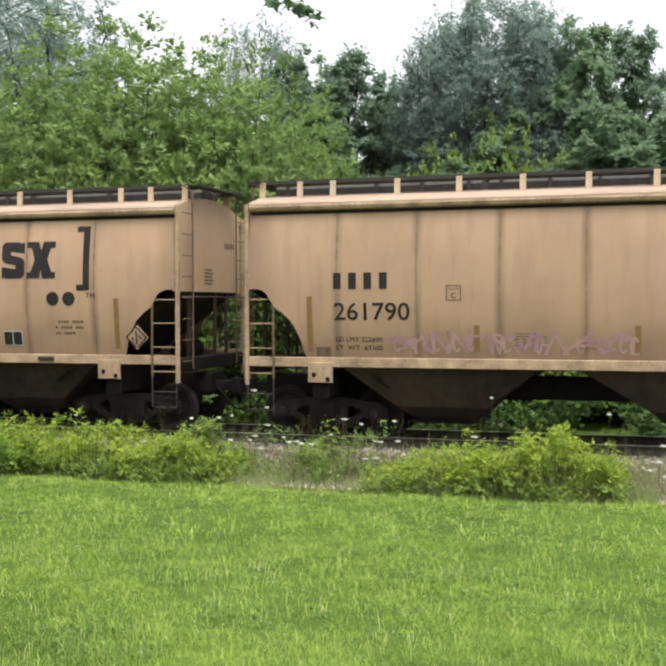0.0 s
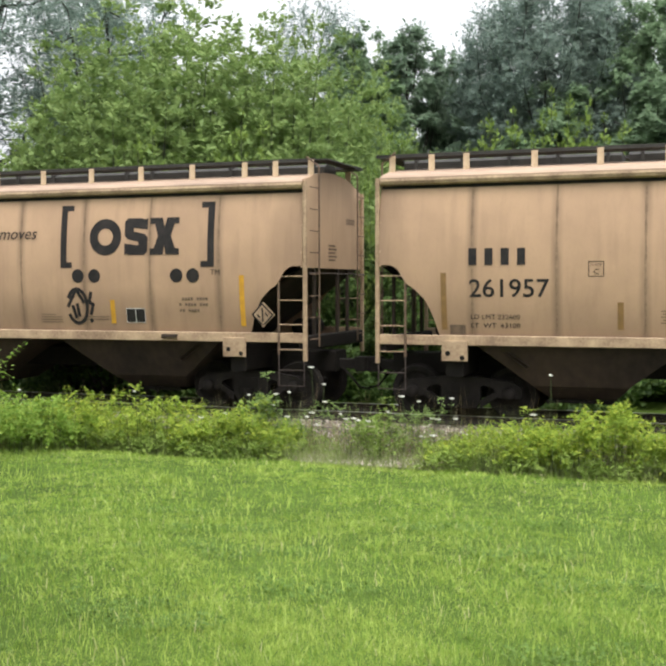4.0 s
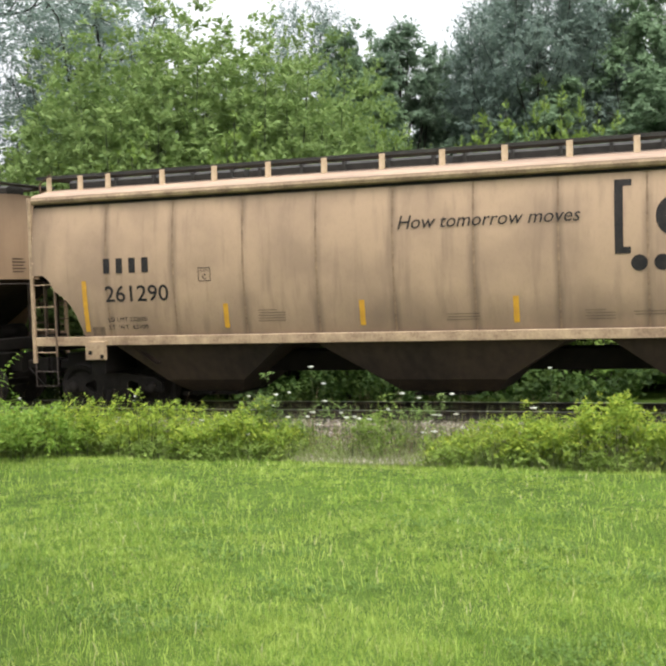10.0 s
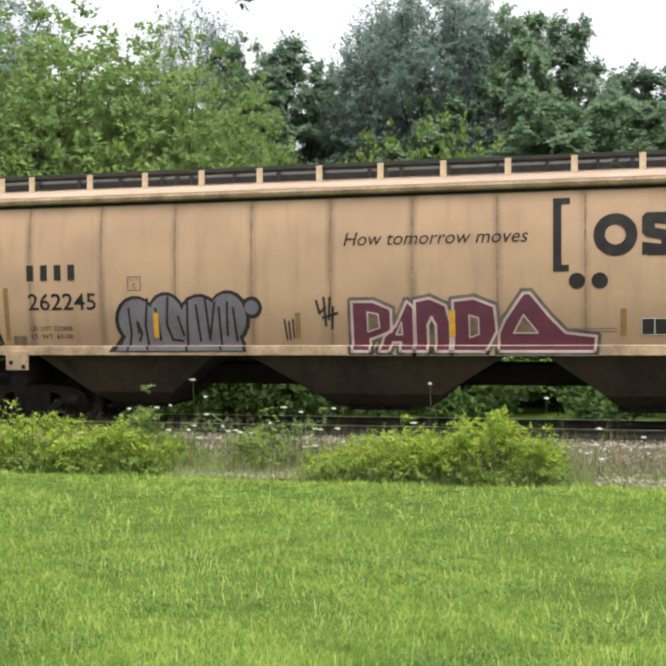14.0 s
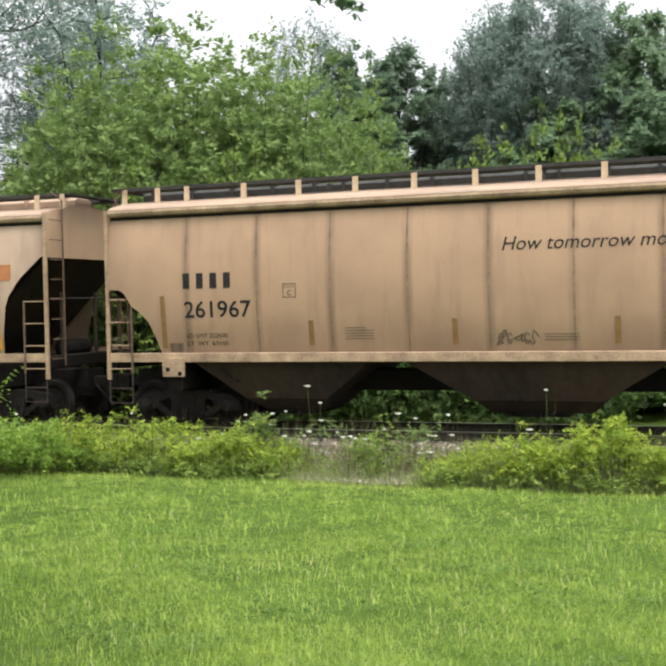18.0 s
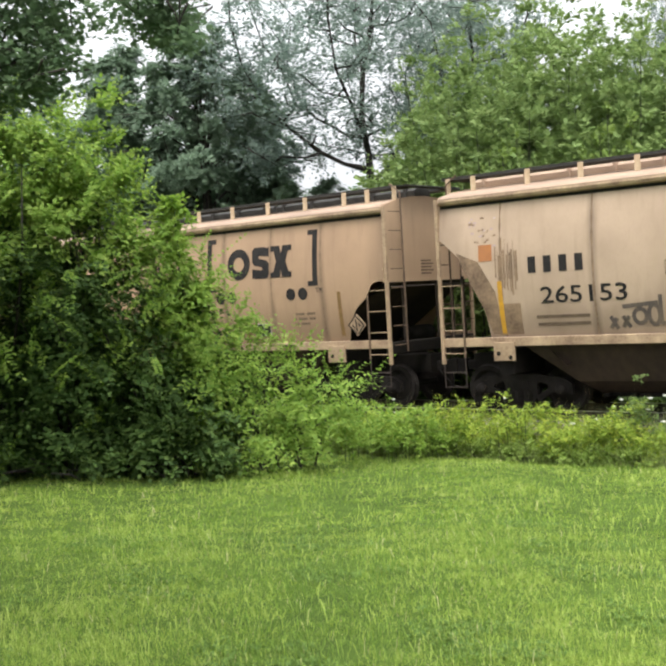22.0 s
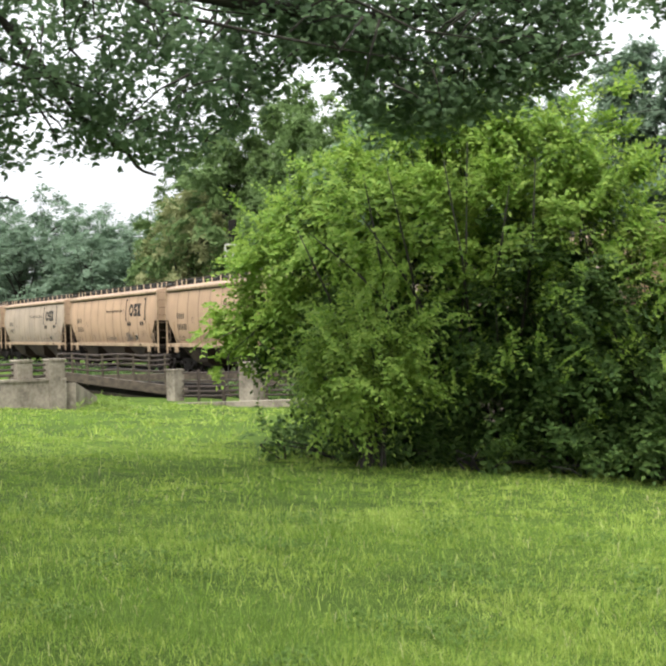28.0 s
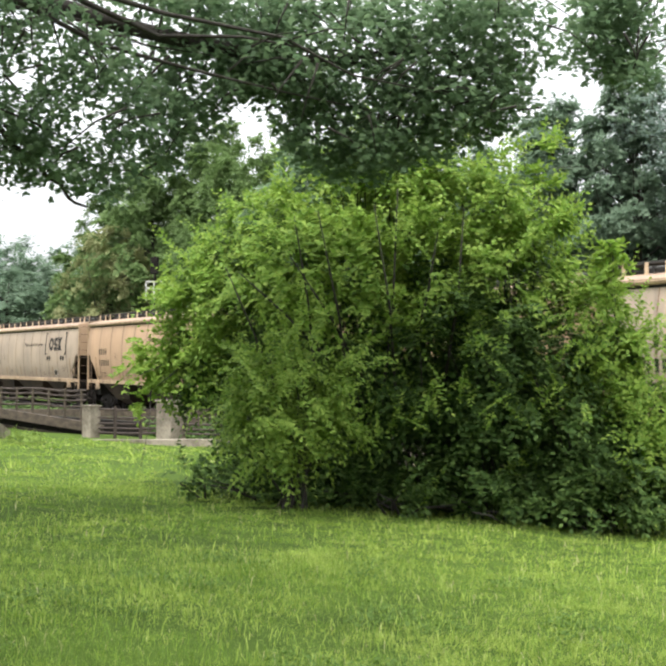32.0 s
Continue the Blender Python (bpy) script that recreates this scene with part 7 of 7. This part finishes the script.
# ---- growth along the track ----
def verge():
    rng = np.random.default_rng(77)

    def patch(name, label, xs, n, leaf, size, h, seed, y0=16.5, y1=18.0):
        r = np.random.default_rng(seed)
        x = r.uniform(xs[0], xs[1], n)
        y = r.uniform(y0, y1, n)
        top = h * (0.68 + 0.26 * np.sin(x * 1.9 + seed) ** 2) * (1 - 0.35 * np.abs((x - (xs[0] + xs[1]) / 2) / (xs[1] - xs[0]) * 2) ** 3)
        z = ground_z(x, y) + top * r.uniform(0.1, 1.0, n) ** 0.6 * (1 + 0.22 * np.sin(x * 7.3 + seed) * np.sin(x * 3.1)) * np.where(r.uniform(0, 1, n) > 0.94, 1.35, 1.0)
        c = np.stack([x, y, z], 1)
        k = 5
        tuft = np.repeat(c, k, axis=0) + r.normal(0, 0.05, (n * k, 3))
        way = r.normal(0, 0.8, tuft.shape) + np.array([0, -0.15, 0.75])
        v, f = sprays(r, tuft, way, 0.2 * r.uniform(0.5, 1.4, n * k), 3, size * 1.1, droop=0.3, wide=0.36)
        root = thing(name, label, "weeds")
        part("foliage", raw_mesh("foliage", v, f, leaf), root)
        st = Shape()
        for i in range(0, n, 4):
            st.tube([(x[i], y[i], float(ground_z(x[i], y[i])) - 0.03), (x[i] + r.normal(0, 0.05), y[i], z[i])], [0.008, 0.004], 4)
        part("stem_tangle", st.mesh("stem_tangle", M_STEM), root)["kind"] = "stuff"
    patch("vine_bank", "low bank of yellow-green vines and weeds", (-13.6, -7.0), 860, M_LEAFYEL, 0.056, 0.84, 1)
    patch("vine_bank", "mounded yellow-green wild grape by the rails", (-3.4, -0.9), 400, M_LEAFYEL, 0.058, 0.92, 2)
    patch("vine_bank", "low spread of yellowing vines beside the gravel", (-4.7, -3.0), 170, M_LEAFYEL, 0.052, 0.52, 15)
    patch("weed_clump", "grey-green weeds at the foot of the vine bank", (-13.6, -7.0), 380, M_WEED, 0.045, 0.34, 6, 16.3, 17.1)
    patch("weed_clump", "grey-green weeds at the foot of the wild grape", (-4.6, -0.8), 170, M_WEED, 0.045, 0.30, 16, 16.3, 17.1)
    patch("weed_clump", "dark green weed clump among gravel", (-6.1, -5.5), 46, M_WEED, 0.05, 0.85, 3, 17.2, 18.0)
    patch("weed_clump", "thin grey-green weeds growing out of the gravel", (-7.4, -3.9), 120, M_WEED, 0.04, 0.40, 9, 17.0, 18.2)
    patch("weed_clump", "tall thin dark weeds with bare stems in the gravel", (-7.6, -4.6), 60, M_LEAF, 0.04, 0.95, 14, 17.5, 18.2)
    patch("weed_clump", "slender dark green weed before the ballast", (-8.1, -7.3), 44, M_LEAF, 0.055, 1.15, 8, 17.3, 18.0)
    patch("weed_clump", "dark green brambles at the foot of the thicket", (-15.5, -10.5), 300, M_LEAFBRIGHT, 0.064, 1.0, 4, 14.9, 17.2)
    patch("vine_bank", "low weeds along the lawn's far edge", (-24, -14.5), 240, M_LEAF, 0.10, 0.6, 5, 16.5, 18.0)
    patch("weed_clump", "pale weeds at the foot of the retaining wall", (-30.0, -28.4), 40, M_WEED, 0.05, 0.28, 12, 7.0, 8.6)
    # wild grass in front and dry seed stalks behind
    n = 26000
    xy = np.stack([rng.uniform(-18, 7, n), 16.5 + 2.2 * rng.uniform(0, 1, n) ** 1.2], 1)
    bare = ((xy[:, 0] > -7.2) & (xy[:, 0] < -4.2)) | (xy[:, 0] > -0.4)
    xy = xy[~bare | (rng.uniform(0, 1, n) < 0.24)]
    m = 1000
    xy = np.concatenate([xy, np.stack([rng.uniform(-7.6, -3.8, m), 16.6 + 0.8 * rng.uniform(0, 1, m) ** 1.4], 1)])
    n = len(xy)
    v, f = blades(rng, xy, (0.20 + 0.34 * rng.uniform(0, 1, n)) * (1 + 0.5 * smooth01((xy[:, 1] - 17.2) / 0.8)), 0.005, 0.6)
    thing("wild_grass", "pale green and straw-coloured wild grass along the lawn's edge", "grass", mesh=raw_mesh("wild_grass", v, f, M_WILD), kind="stuff")
    n = 3600
    xy = np.stack([rng.uniform(-15, 4, n), 17.5 + 1.2 * rng.uniform(0, 1, n)], 1)
    v, f = blades(rng, xy, 0.25 + 0.9 * rng.uniform(0, 1, n) ** 2.6, 0.0042, 0.4)
    thing("dry_stalks", "thin dry brown weed stalks along the ballast", "grass", mesh=raw_mesh("dry_stalks", v, f, M_DRY), kind="stuff")
    # white umbels on tall stems
    flowers = [(-7.05, 18.05, 0.99), (-2.85, 17.3, 0.95), (-7.8, 17.8, 0.24), (-1.1, 17.6, 0.45), (-7.4, 17.9, 0.42), (-6.9, 17.7, 0.35), (-6.75, 17.9, 0.30), (-6.2, 17.8, 0.38), (-5.9, 17.7, 0.2), (-5.6, 17.8, 0.14), (-5.1, 17.9, 0.25), (-9.0, 17.9, 0.42), (-10.4, 17.9, 0.35), (-4.75, 17.8, 0.34), (-3.2, 17.8, 0.3), (-8.3, 17.9, 0.36), (-6.5, 18.0, 0.18)]
    # low brambles along the far side of the line
    r = np.random.default_rng(88)
    n = 2300
    x = r.uniform(-60, 14, n)
    y = r.uniform(23.9, 28.5, n)
    top = (0.5 + 0.7 * np.sin(x * 0.9) ** 2) * r.uniform(0.1, 1.0, n)
    c = np.stack([x, y, ground_z(x, y) + top], 1)
    u = r.uniform(-85, -29, 900)
    b = np.array([bend(k)[1] for k in u]) - r.uniform(2.6, 5.4, 900)
    c = np.concatenate([c, np.stack([u, b, ground_z(u, b) + 0.5 * r.uniform(0.0, 1.0, 900)], 1)])
    n = len(c)
    v, f = leaves(r, clump_points(r, c, 0.3 * r.uniform(0.6, 1.3, n), 26, 0.8), 0.15, up=0.5, shape="chip")
    # leaf colour darkened to stand for shade below and beyond the cars
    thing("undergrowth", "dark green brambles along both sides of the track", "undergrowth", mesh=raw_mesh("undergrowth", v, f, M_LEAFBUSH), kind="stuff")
    flowers = [(x, y, z if z > 0.9 else rng.uniform(-0.15, 0.35) + 0.4 * rng.uniform() ** 2) for x, y, z in flowers] + [(rng.uniform(-13.5, 2.5), rng.uniform(17.2, 18.2), rng.uniform(-0.2, 0.5)) for k in range(16)] + [(rng.uniform(-8.6, -4.4), rng.uniform(17.3, 18.3), rng.uniform(-0.15, 0.62)) for k in range(16)]
    for x, y, z in flowers:
        r = rng.uniform(0.022, 0.055)
        z = z + rng.uniform(0, 0.12)
        g = float(ground_z(x, y))
        fl = thing("wild_carrot", "wild carrot with a flat white flower head on a thin stem", "flower", group="wild carrots")
        part("stem", Shape().tube([(x + rng.normal(0, 0.05), y, g - 0.02), (x + rng.normal(0, 0.03), y, (g + z) / 2), (x, y, z)], [0.006, 0.005, 0.004], 4).mesh("stem", M_STEM), fl)
        s = Shape()
        for k in range(13):
            a, q = k * 2.4, r * math.sqrt(k / 13)
            s.wheel([(-0.008, 0.0), (-0.004, 0.012), (0.006, 0.011), (0.010, 0.0)], 6, 2, (x + q * math.cos(a), y + q * math.sin(a), z + 0.008 * math.cos(k)))
        part("umbel", s.mesh("umbel", M_UMBEL), fl)["kind"] = "stuff"


verge()
lawn_grass()


# ---- the bridge parapet and railing down the line ----
def spot(az, d):
    return Vector((-math.sin(radians(az)) * d, math.cos(radians(az)) * d, 0))


def slab_between(name, p, q, z0, z1, t, mat, parent, drop=0.0):
    """A straight beam or wall between two places; its far end lies lower by drop."""
    d = (q - p).normalized()
    n = Vector((-d.y, d.x, 0)) * t / 2
    c = [p + n, q + n, q - n, p - n]
    dz = [0, -drop, -drop, 0]
    s = Shape().add([(k.x, k.y, z0 + e) for k, e in zip(c, dz)] + [(k.x, k.y, z1 + e) for k, e in zip(c, dz)], [(0, 1, 2, 3), (7, 6, 5, 4)] + [(i, (i + 1) % 4, 4 + (i + 1) % 4, 4 + i) for i in range(4)])
    return part(name, s.mesh(name, mat), parent)


def parapet():
    wall = thing("retaining_wall", "stained pale concrete retaining wall beside the lawn", "wall")
    w0, w1, w2 = spot(86, 29), spot(76.6, 30), spot(75.4, 33)
    slab_between("wall_body", w0, w1, -0.5, 1.08, 0.4, M_CONC, wall)
    slab_between("wing", w1 + Vector((0.05, 0.1, 0)), w2, -0.5, 1.0, 0.35, M_CONC, wall, 0.55)
    slab_between("coping", w0, w1, 1.08, 1.14, 0.46, M_CONC, wall)

    def pillar(az, d, z0, z1, w, turn):
        c = spot(az, d)
        p = thing("concrete_pillar", "square weathered concrete railing pillar", "pillar", pose(c.x, c.y, 0, 0, 0, turn), group="railing pillars")
        part("shaft", Shape().box(-w / 2, w / 2, -w / 2, w / 2, z0, z1 - 0.05, 0.025).mesh("shaft", M_CONC), p)
        part("cap", Shape().box(-w / 2 - 0.02, w / 2 + 0.02, -w / 2 - 0.02, w / 2 + 0.02, z1 - 0.05, z1, 0.015).mesh("cap", M_CONC), p)
        return c
    a = pillar(78.55, 29.8, -0.45, 1.62, 0.42, 10)
    b = pillar(77.05, 29.9, -0.45, 1.62, 0.42, 10)
    c = pillar(71.35, 37.5, -0.2, 0.98, 0.42, 22)
    e = pillar(67.5, 37.0, -0.2, 1.16, 0.68, 22)
    # pipe railings
    fence = thing("railing", "rusty iron pipe railing between concrete pillars", "railing")
    far = spot(58, 36)
    for p, q, zs in ((a, b, (1.22, 1.36, 1.5)), (spot(84, 29.3), a, (1.25, 1.38, 1.52)), (c, e, (0.12, 0.27, 0.42, 0.6, 0.86)), (e, far, (0.1, 0.24, 0.4, 0.6, 0.9))):
        for z in zs:
            part("rail_bar", Shape().tube([(p.x, p.y, z), ((p.x + q.x) / 2, (p.y + q.y) / 2, z - 0.03), (q.x, q.y, z)], 0.035).mesh("rail_bar", M_IRON), fence)
    for k in (0.3, 0.62):
        m = c.lerp(e, k)
        part("rail_post", Shape().box(m.x - 0.04, m.x + 0.04, m.y - 0.04, m.y + 0.04, -0.2, 0.95).mesh("rail_post", M_IRON), fence)
    # footbridge beside the line
    deck = thing("footbridge", "low weathered footbridge with a timber edge beam and pipe rails", "bridge")
    p, q = spot(77.0, 41), spot(71.6, 38.6)
    slab_between("edge_beam", p, q, 0.62, 0.92, 0.22, M_TIMBER, deck, 0.52)
    slab_between("walkway", p + Vector((-0.9, 0.6, 0)), q + Vector((-0.9, 0.6, 0)), 0.55, 0.70, 1.3, M_TIMBER, deck, 0.5)
    # two added black sheets stand in for the shade beneath the bridge
    slab_between("abutment", p + Vector((-1.6, 1.0, 0)), spot(69.0, 40.5), -0.6, 0.55, 0.4, M_BLACK, deck, 0.25)
    slab_between("bank_wall", p + Vector((-0.14, 0.34, 0)), q + Vector((-0.14, 0.34, 0)), -0.75, 0.60, 0.18, M_BLACK, deck, 0.42)
    slab_between("lower_beam", p + Vector((-0.3, 0.2, 0)), q + Vector((-0.3, 0.2, 0)), 0.12, 0.36, 0.3, M_TIMBER, deck, 0.45)
    # stacked timbers that hold the bank below the rails
    t0, t1 = spot(79.5, 46), spot(63.5, 43.5)
    crib = thing("timber_crib", "stacked dark timbers holding the bank below the rails", "retaining wall")
    for k in range(5):
        for i in range(4):
            slab_between("timber", t0.lerp(t1, i / 4) + Vector((0, 0.04 * k, 0)), t0.lerp(t1, (i + 0.985) / 4) + Vector((0, 0.04 * k, 0)), -0.75 + 0.27 * k, -0.50 + 0.27 * k, 0.25, M_TIMBER, crib)
    for z in (0.98, 1.18, 1.34, 1.50):
        pts = [p.lerp(q, k / 8) + Vector((0, 0, z - 0.10 * k / 8 + 0.03 * math.sin(k * 1.7))) for k in range(9)]
        part("rail_bar", Shape().tube(pts, 0.035).mesh("rail_bar", M_IRON), deck)
    for k in range(8):
        m = p.lerp(q, k / 7.3)
        part("rail_post", Shape().box(m.x - 0.035, m.x + 0.035, m.y - 0.035, m.y + 0.035, 0.4, 1.52 - 0.05 * k / 7).mesh("rail_post", M_TIMBER), deck)
    kerb = thing("kerb", "pale concrete kerb at the lawn's far edge", "kerb")
    slab_between("kerb_stone", spot(74.5, 35.5), spot(64, 35.5), -0.2, 0.02, 0.3, M_CONC, kerb)
    g = spot(79.8, 27.5)
    stub = thing("stub_post", "short dark rusty post before the wall", "post", pose(g.x, g.y, float(ground_z(g.x, g.y))))
    part("shaft", Shape().tube([(0, 0, -0.1), (0, 0, 0.55)], 0.09, 10).mesh("shaft", M_IRON), stub)
    part("cap", Shape().tube([(0, 0, 0.5), (0, 0, 0.6)], 0.13, 10).mesh("cap", M_IRON), stub)
    # a pale post among the far trees
    hx = spot(68.55, 62)
    sig = thing("railway_signal", "black railway signal head on a mast with a white platform", "signal", pose(hx.x - 0.16, hx.y + 0.2, 0, 0, 0, 65))
    part("mast", Shape().tube([(0, 0.3, -0.5), (0, 0.3, 8.1)], 0.07, 10).mesh("mast", M_IRON), sig)
    part("signal_head", Shape().box(-0.22, 0.22, -0.1, 0.2, 7.15, 8.05, 0.06).mesh("signal_head", M_BLACK), sig)
    for z in (6.3, 6.65):
        part("platform_rail", Shape().box(-0.45, 0.45, -0.3, -0.24, z, z + 0.09).mesh("platform_rail", M_PALEPOST), sig)
    for x in (-0.42, 0.0, 0.42):
        part("platform_post", Shape().box(x - 0.035, x + 0.035, -0.3, -0.24, 5.7, 6.74).mesh("platform_post", M_PALEPOST), sig)


parapet()


# ---- the maple overhead ----
def overhead():
    rng = np.random.default_rng(61)
    root = thing("maple_tree", "large maple reaching dark leafy boughs over the lawn", "tree")
    wood = Shape()
    foot = Vector((-13.5, -3.0, 0.9))
    wood.tube([foot + Vector((0, 0, -0.4)), foot + Vector((0.1, 0, 2.5)), foot + Vector((0, 0.3, 5.5)), foot + Vector((-0.2, 0.6, 10))], [0.5, 0.42, 0.34, 0.14], 12)
    pts = []

    def bough(p0, p1, r, leafy, thick, rise=0.25):
        p0, p1 = Vector(p0), Vector(p1)
        mid = p0.lerp(p1, 0.5) + Vector((0, 0, rise))
        way = [(p0.lerp(mid, k / 5) if k <= 5 else mid.lerp(p1, k / 5 - 1)) for k in range(11)]
        way = [q + Vector((rng.normal(0, 0.12), rng.normal(0, 0.12), rng.normal(0.04, 0.10))) * (0 < k < 10) for k, q in enumerate(way)]
        wood.tube(way, [r * (1 - 0.092 * k) for k in range(11)], 7)
        for k in range(leafy):
            t = rng.uniform(0.35, 1.05)
            q = (p0.lerp(mid, t * 2) if t < 0.5 else mid.lerp(p1, t * 2 - 1))
            e = q + Vector((rng.normal(0, thick), rng.normal(0, thick), rng.normal(-0.15, thick * 0.45)))
            wood.tube([q, q.lerp(e, 0.6) + Vector((0, 0, 0.05)), e], [0.018, 0.010, 0.004], 4)
            pts.append(e)

    def aim(az, d, el):
        return Vector((-0.17 - math.sin(radians(az)) * d, 0.2 + math.cos(radians(az)) * d, 2.33 + d * math.tan(radians(el))))
    hub = foot + Vector((0, 0.3, 5.2))
    # main boughs by bearing, distance and elevation of their ends
    for az, d, el, leafy, r in ((80, 15, 10.5, 8, 0.07), (75, 15, 9.5, 8, 0.08), (70.5, 15, 9.5, 8, 0.09), (66, 15, 15, 6, 0.10), (61, 14.5, 15.4, 6, 0.13), (58, 15, 12.5, 8, 0.09), (54, 15, 13.2, 8, 0.09)):
        bough(hub, aim(az, d * 0.88, el), r * 0.8, leafy, 0.45, 0.5)

    def limb_path(points, r0, r1):
        """A crooked limb through places given by bearing, distance and elevation."""
        way = [aim(*q) for q in points]
        fine = []
        for p, q in zip(way, way[1:]):
            fine += [p.lerp(q, k / 4) + Vector((rng.normal(0, 0.03), rng.normal(0, 0.03), rng.normal(0, 0.03))) * (k > 0) for k in range(4)]
        fine.append(way[-1])
        wood.tube(fine, [r0 + (r1 - r0) * k / (len(fine) - 1) for k in range(len(fine))], 8)
    limb_path([(96, 12.6, 20), (80, 13.0, 18), (71.2, 13.2, 16.4), (64.5, 13.6, 15.2), (60.2, 13.9, 14.9)], 0.13, 0.07)
    limb_path([(60.2, 13.9, 14.9), (57.1, 14.2, 14.5), (53.7, 14.6, 12.4)], 0.045, 0.015)
    limb_path([(60.2, 13.9, 14.9), (56.5, 13.9, 15.3), (53.0, 14.2, 15.2), (51.0, 14.4, 14.4)], 0.05, 0.014)
    limb_path([(62.5, 13.7, 15.0), (61.0, 13.7, 13.4), (59.5, 13.9, 12.0)], 0.035, 0.012)
    limb_path([(84, 12.7, 18.4), (79.5, 13.0, 15.2), (76.8, 13.2, 12.1), (73.9, 13.4, 8.8), (72.0, 13.6, 7.5)], 0.06, 0.016)
    limb_path([(76.0, 13.2, 11.2), (72.5, 13.6, 9.8), (69.0, 13.8, 9.0)], 0.025, 0.010)
    limb_path([(86, 12.7, 10.5), (81, 13.0, 6.6), (78.6, 13.2, 6.2)], 0.03, 0.010)
    for tip in ((-2, 1, 9.4), (1, -3, 9.8), (-6, 3, 9.2), (-7, -5, 9.6)):
        bough(hub + Vector((0, 0.2, 2.0)), tip, 0.14, 0, 0.1, 1.0)
    bough(hub + Vector((0, 0.2, 2.5)), aim(19.6, 9.0, 15.6), 0.06, 0, 0.1, 2.5)
    # hanging sprays: the lower rim of the canopy by bearing
    rim_az = [40, 41.7, 44.8, 47.8, 49, 49.9, 52, 55, 57.1, 60.3, 61.8, 62.6, 64.9, 66.0, 66.9, 68.8, 70.5, 73, 75.5, 78.7, 84, 92]
    rim_el = [14.2, 13.0, 12.8, 13.6, 13.7, 11.6, 10.8, 9.8, 8.9, 8.8, 9.8, 12.6, 12.6, 11.2, 10.4, 8.2, 7.1, 7.6, 7.8, 7.2, 8.5, 8.5]
    n = 4000
    az = rng.uniform(40, 92, n)
    low = np.interp(az, rim_az, rim_el)
    el = low + 0.7 + np.maximum(17.4 - low, 1.5) * rng.uniform(0, 1, n) ** 1.15
    d = np.where(az < 69, rng.uniform(13.0, 14.8, n), rng.uniform(12.0, 14.4, n))
    hole = np.sin(az * 1.15 + 0.4) * np.sin(el * 0.95 + az * 0.35) + 0.35 * np.sin(az * 3.1 + el * 2.2)
    fine = np.sin(az * 4.3 + el * 1.7) * np.sin(el * 4.9 - az * 2.1)
    keep = np.where(az > 68.5, hole + 1.0 * fine > -0.1, np.where(az < 62, hole + 0.5 * fine > -1.1, hole + 0.6 * fine > -0.7))
    keep &= rng.uniform(0, 1, n) < np.interp(az, [44.2, 44.6, 46.8, 47.4, 50.0, 50.4, 51.0, 51.1], [0.0, 0.85, 0.85, 0.12, 0.12, 0.5, 0.5, 1.01])
    az, el, d = az[keep], el[keep], d[keep]
    spray = np.stack([-0.17 - np.sin(np.radians(az)) * d, 0.2 + np.cos(np.radians(az)) * d, 2.33 + d * np.tan(np.radians(el))], 1)
    tip = np.array([at(19.6 + k, 9.0 - 0.1 * k, 4.86 + 0.06 * k) for k in (-0.9, -0.3, 0.2, 0.8)])
    for p in spray[::9]:
        q = Vector(p)
        e = q + Vector((rng.normal(0, 0.3), rng.normal(0, 0.3), rng.uniform(0.15, 0.5)))
        wood.tube([q, q.lerp(e, 0.5) + Vector((0, 0, 0.06)), e], [0.005, 0.010, 0.016], 4)
    c = np.concatenate([np.array([tuple(p) for p in pts]), spray])
    sets = [leaves(rng, clump_points(rng, c, np.full(len(c), 0.31), 15, 0.6), 0.09, up=0.7, shape="maple", droop=0.45), leaves(rng, clump_points(rng, tip, np.full(4, 0.09), 12, 0.6), 0.10, up=0.7, shape="maple", droop=0.45)]
    v, f = join(sets)
    part("crown", raw_mesh("crown", v, f, M_LEAFTOP), root)
    # leaves out of view overhead, placed to shade the near lawn
    up = np.stack([rng.uniform(-10, 0.0, 220), rng.uniform(-8, 3.0, 220), rng.uniform(8.4, 12.0, 220)], 1)
    v, f = leaves(rng, clump_points(rng, up, np.full(len(up), 0.9), 36, 0.7), 0.28)
    part("upper_crown", raw_mesh("upper_crown", v, f, M_LEAFTOP), root)
    part("trunk", wood.mesh("trunk", M_BARK, True), root)["kind"] = "stuff"


overhead()


# ---- what moves ----
def motions():
    times = [t for t, _ in ROLL]
    roll = [s for _, s in ROLL]
    fine = list(np.arange(0, 32.001, 0.125))
    for car, x0, rolling in TRAIN:
        rows = []
        for t, s in ROLL:
            x, y, a = bend(x0 + s)
            rows.append((t, pose(x, y, 0, 0, 0, a)))
        walk(car, rows)
        for ws, dx in rolling:
            walk(ws, [(t, pose(dx, 0, 0.4575) @ Matrix.Rotation((np.interp(t, times, roll) + x0 + dx) / 0.4575, 4, "Y")) for t in fine])


motions()
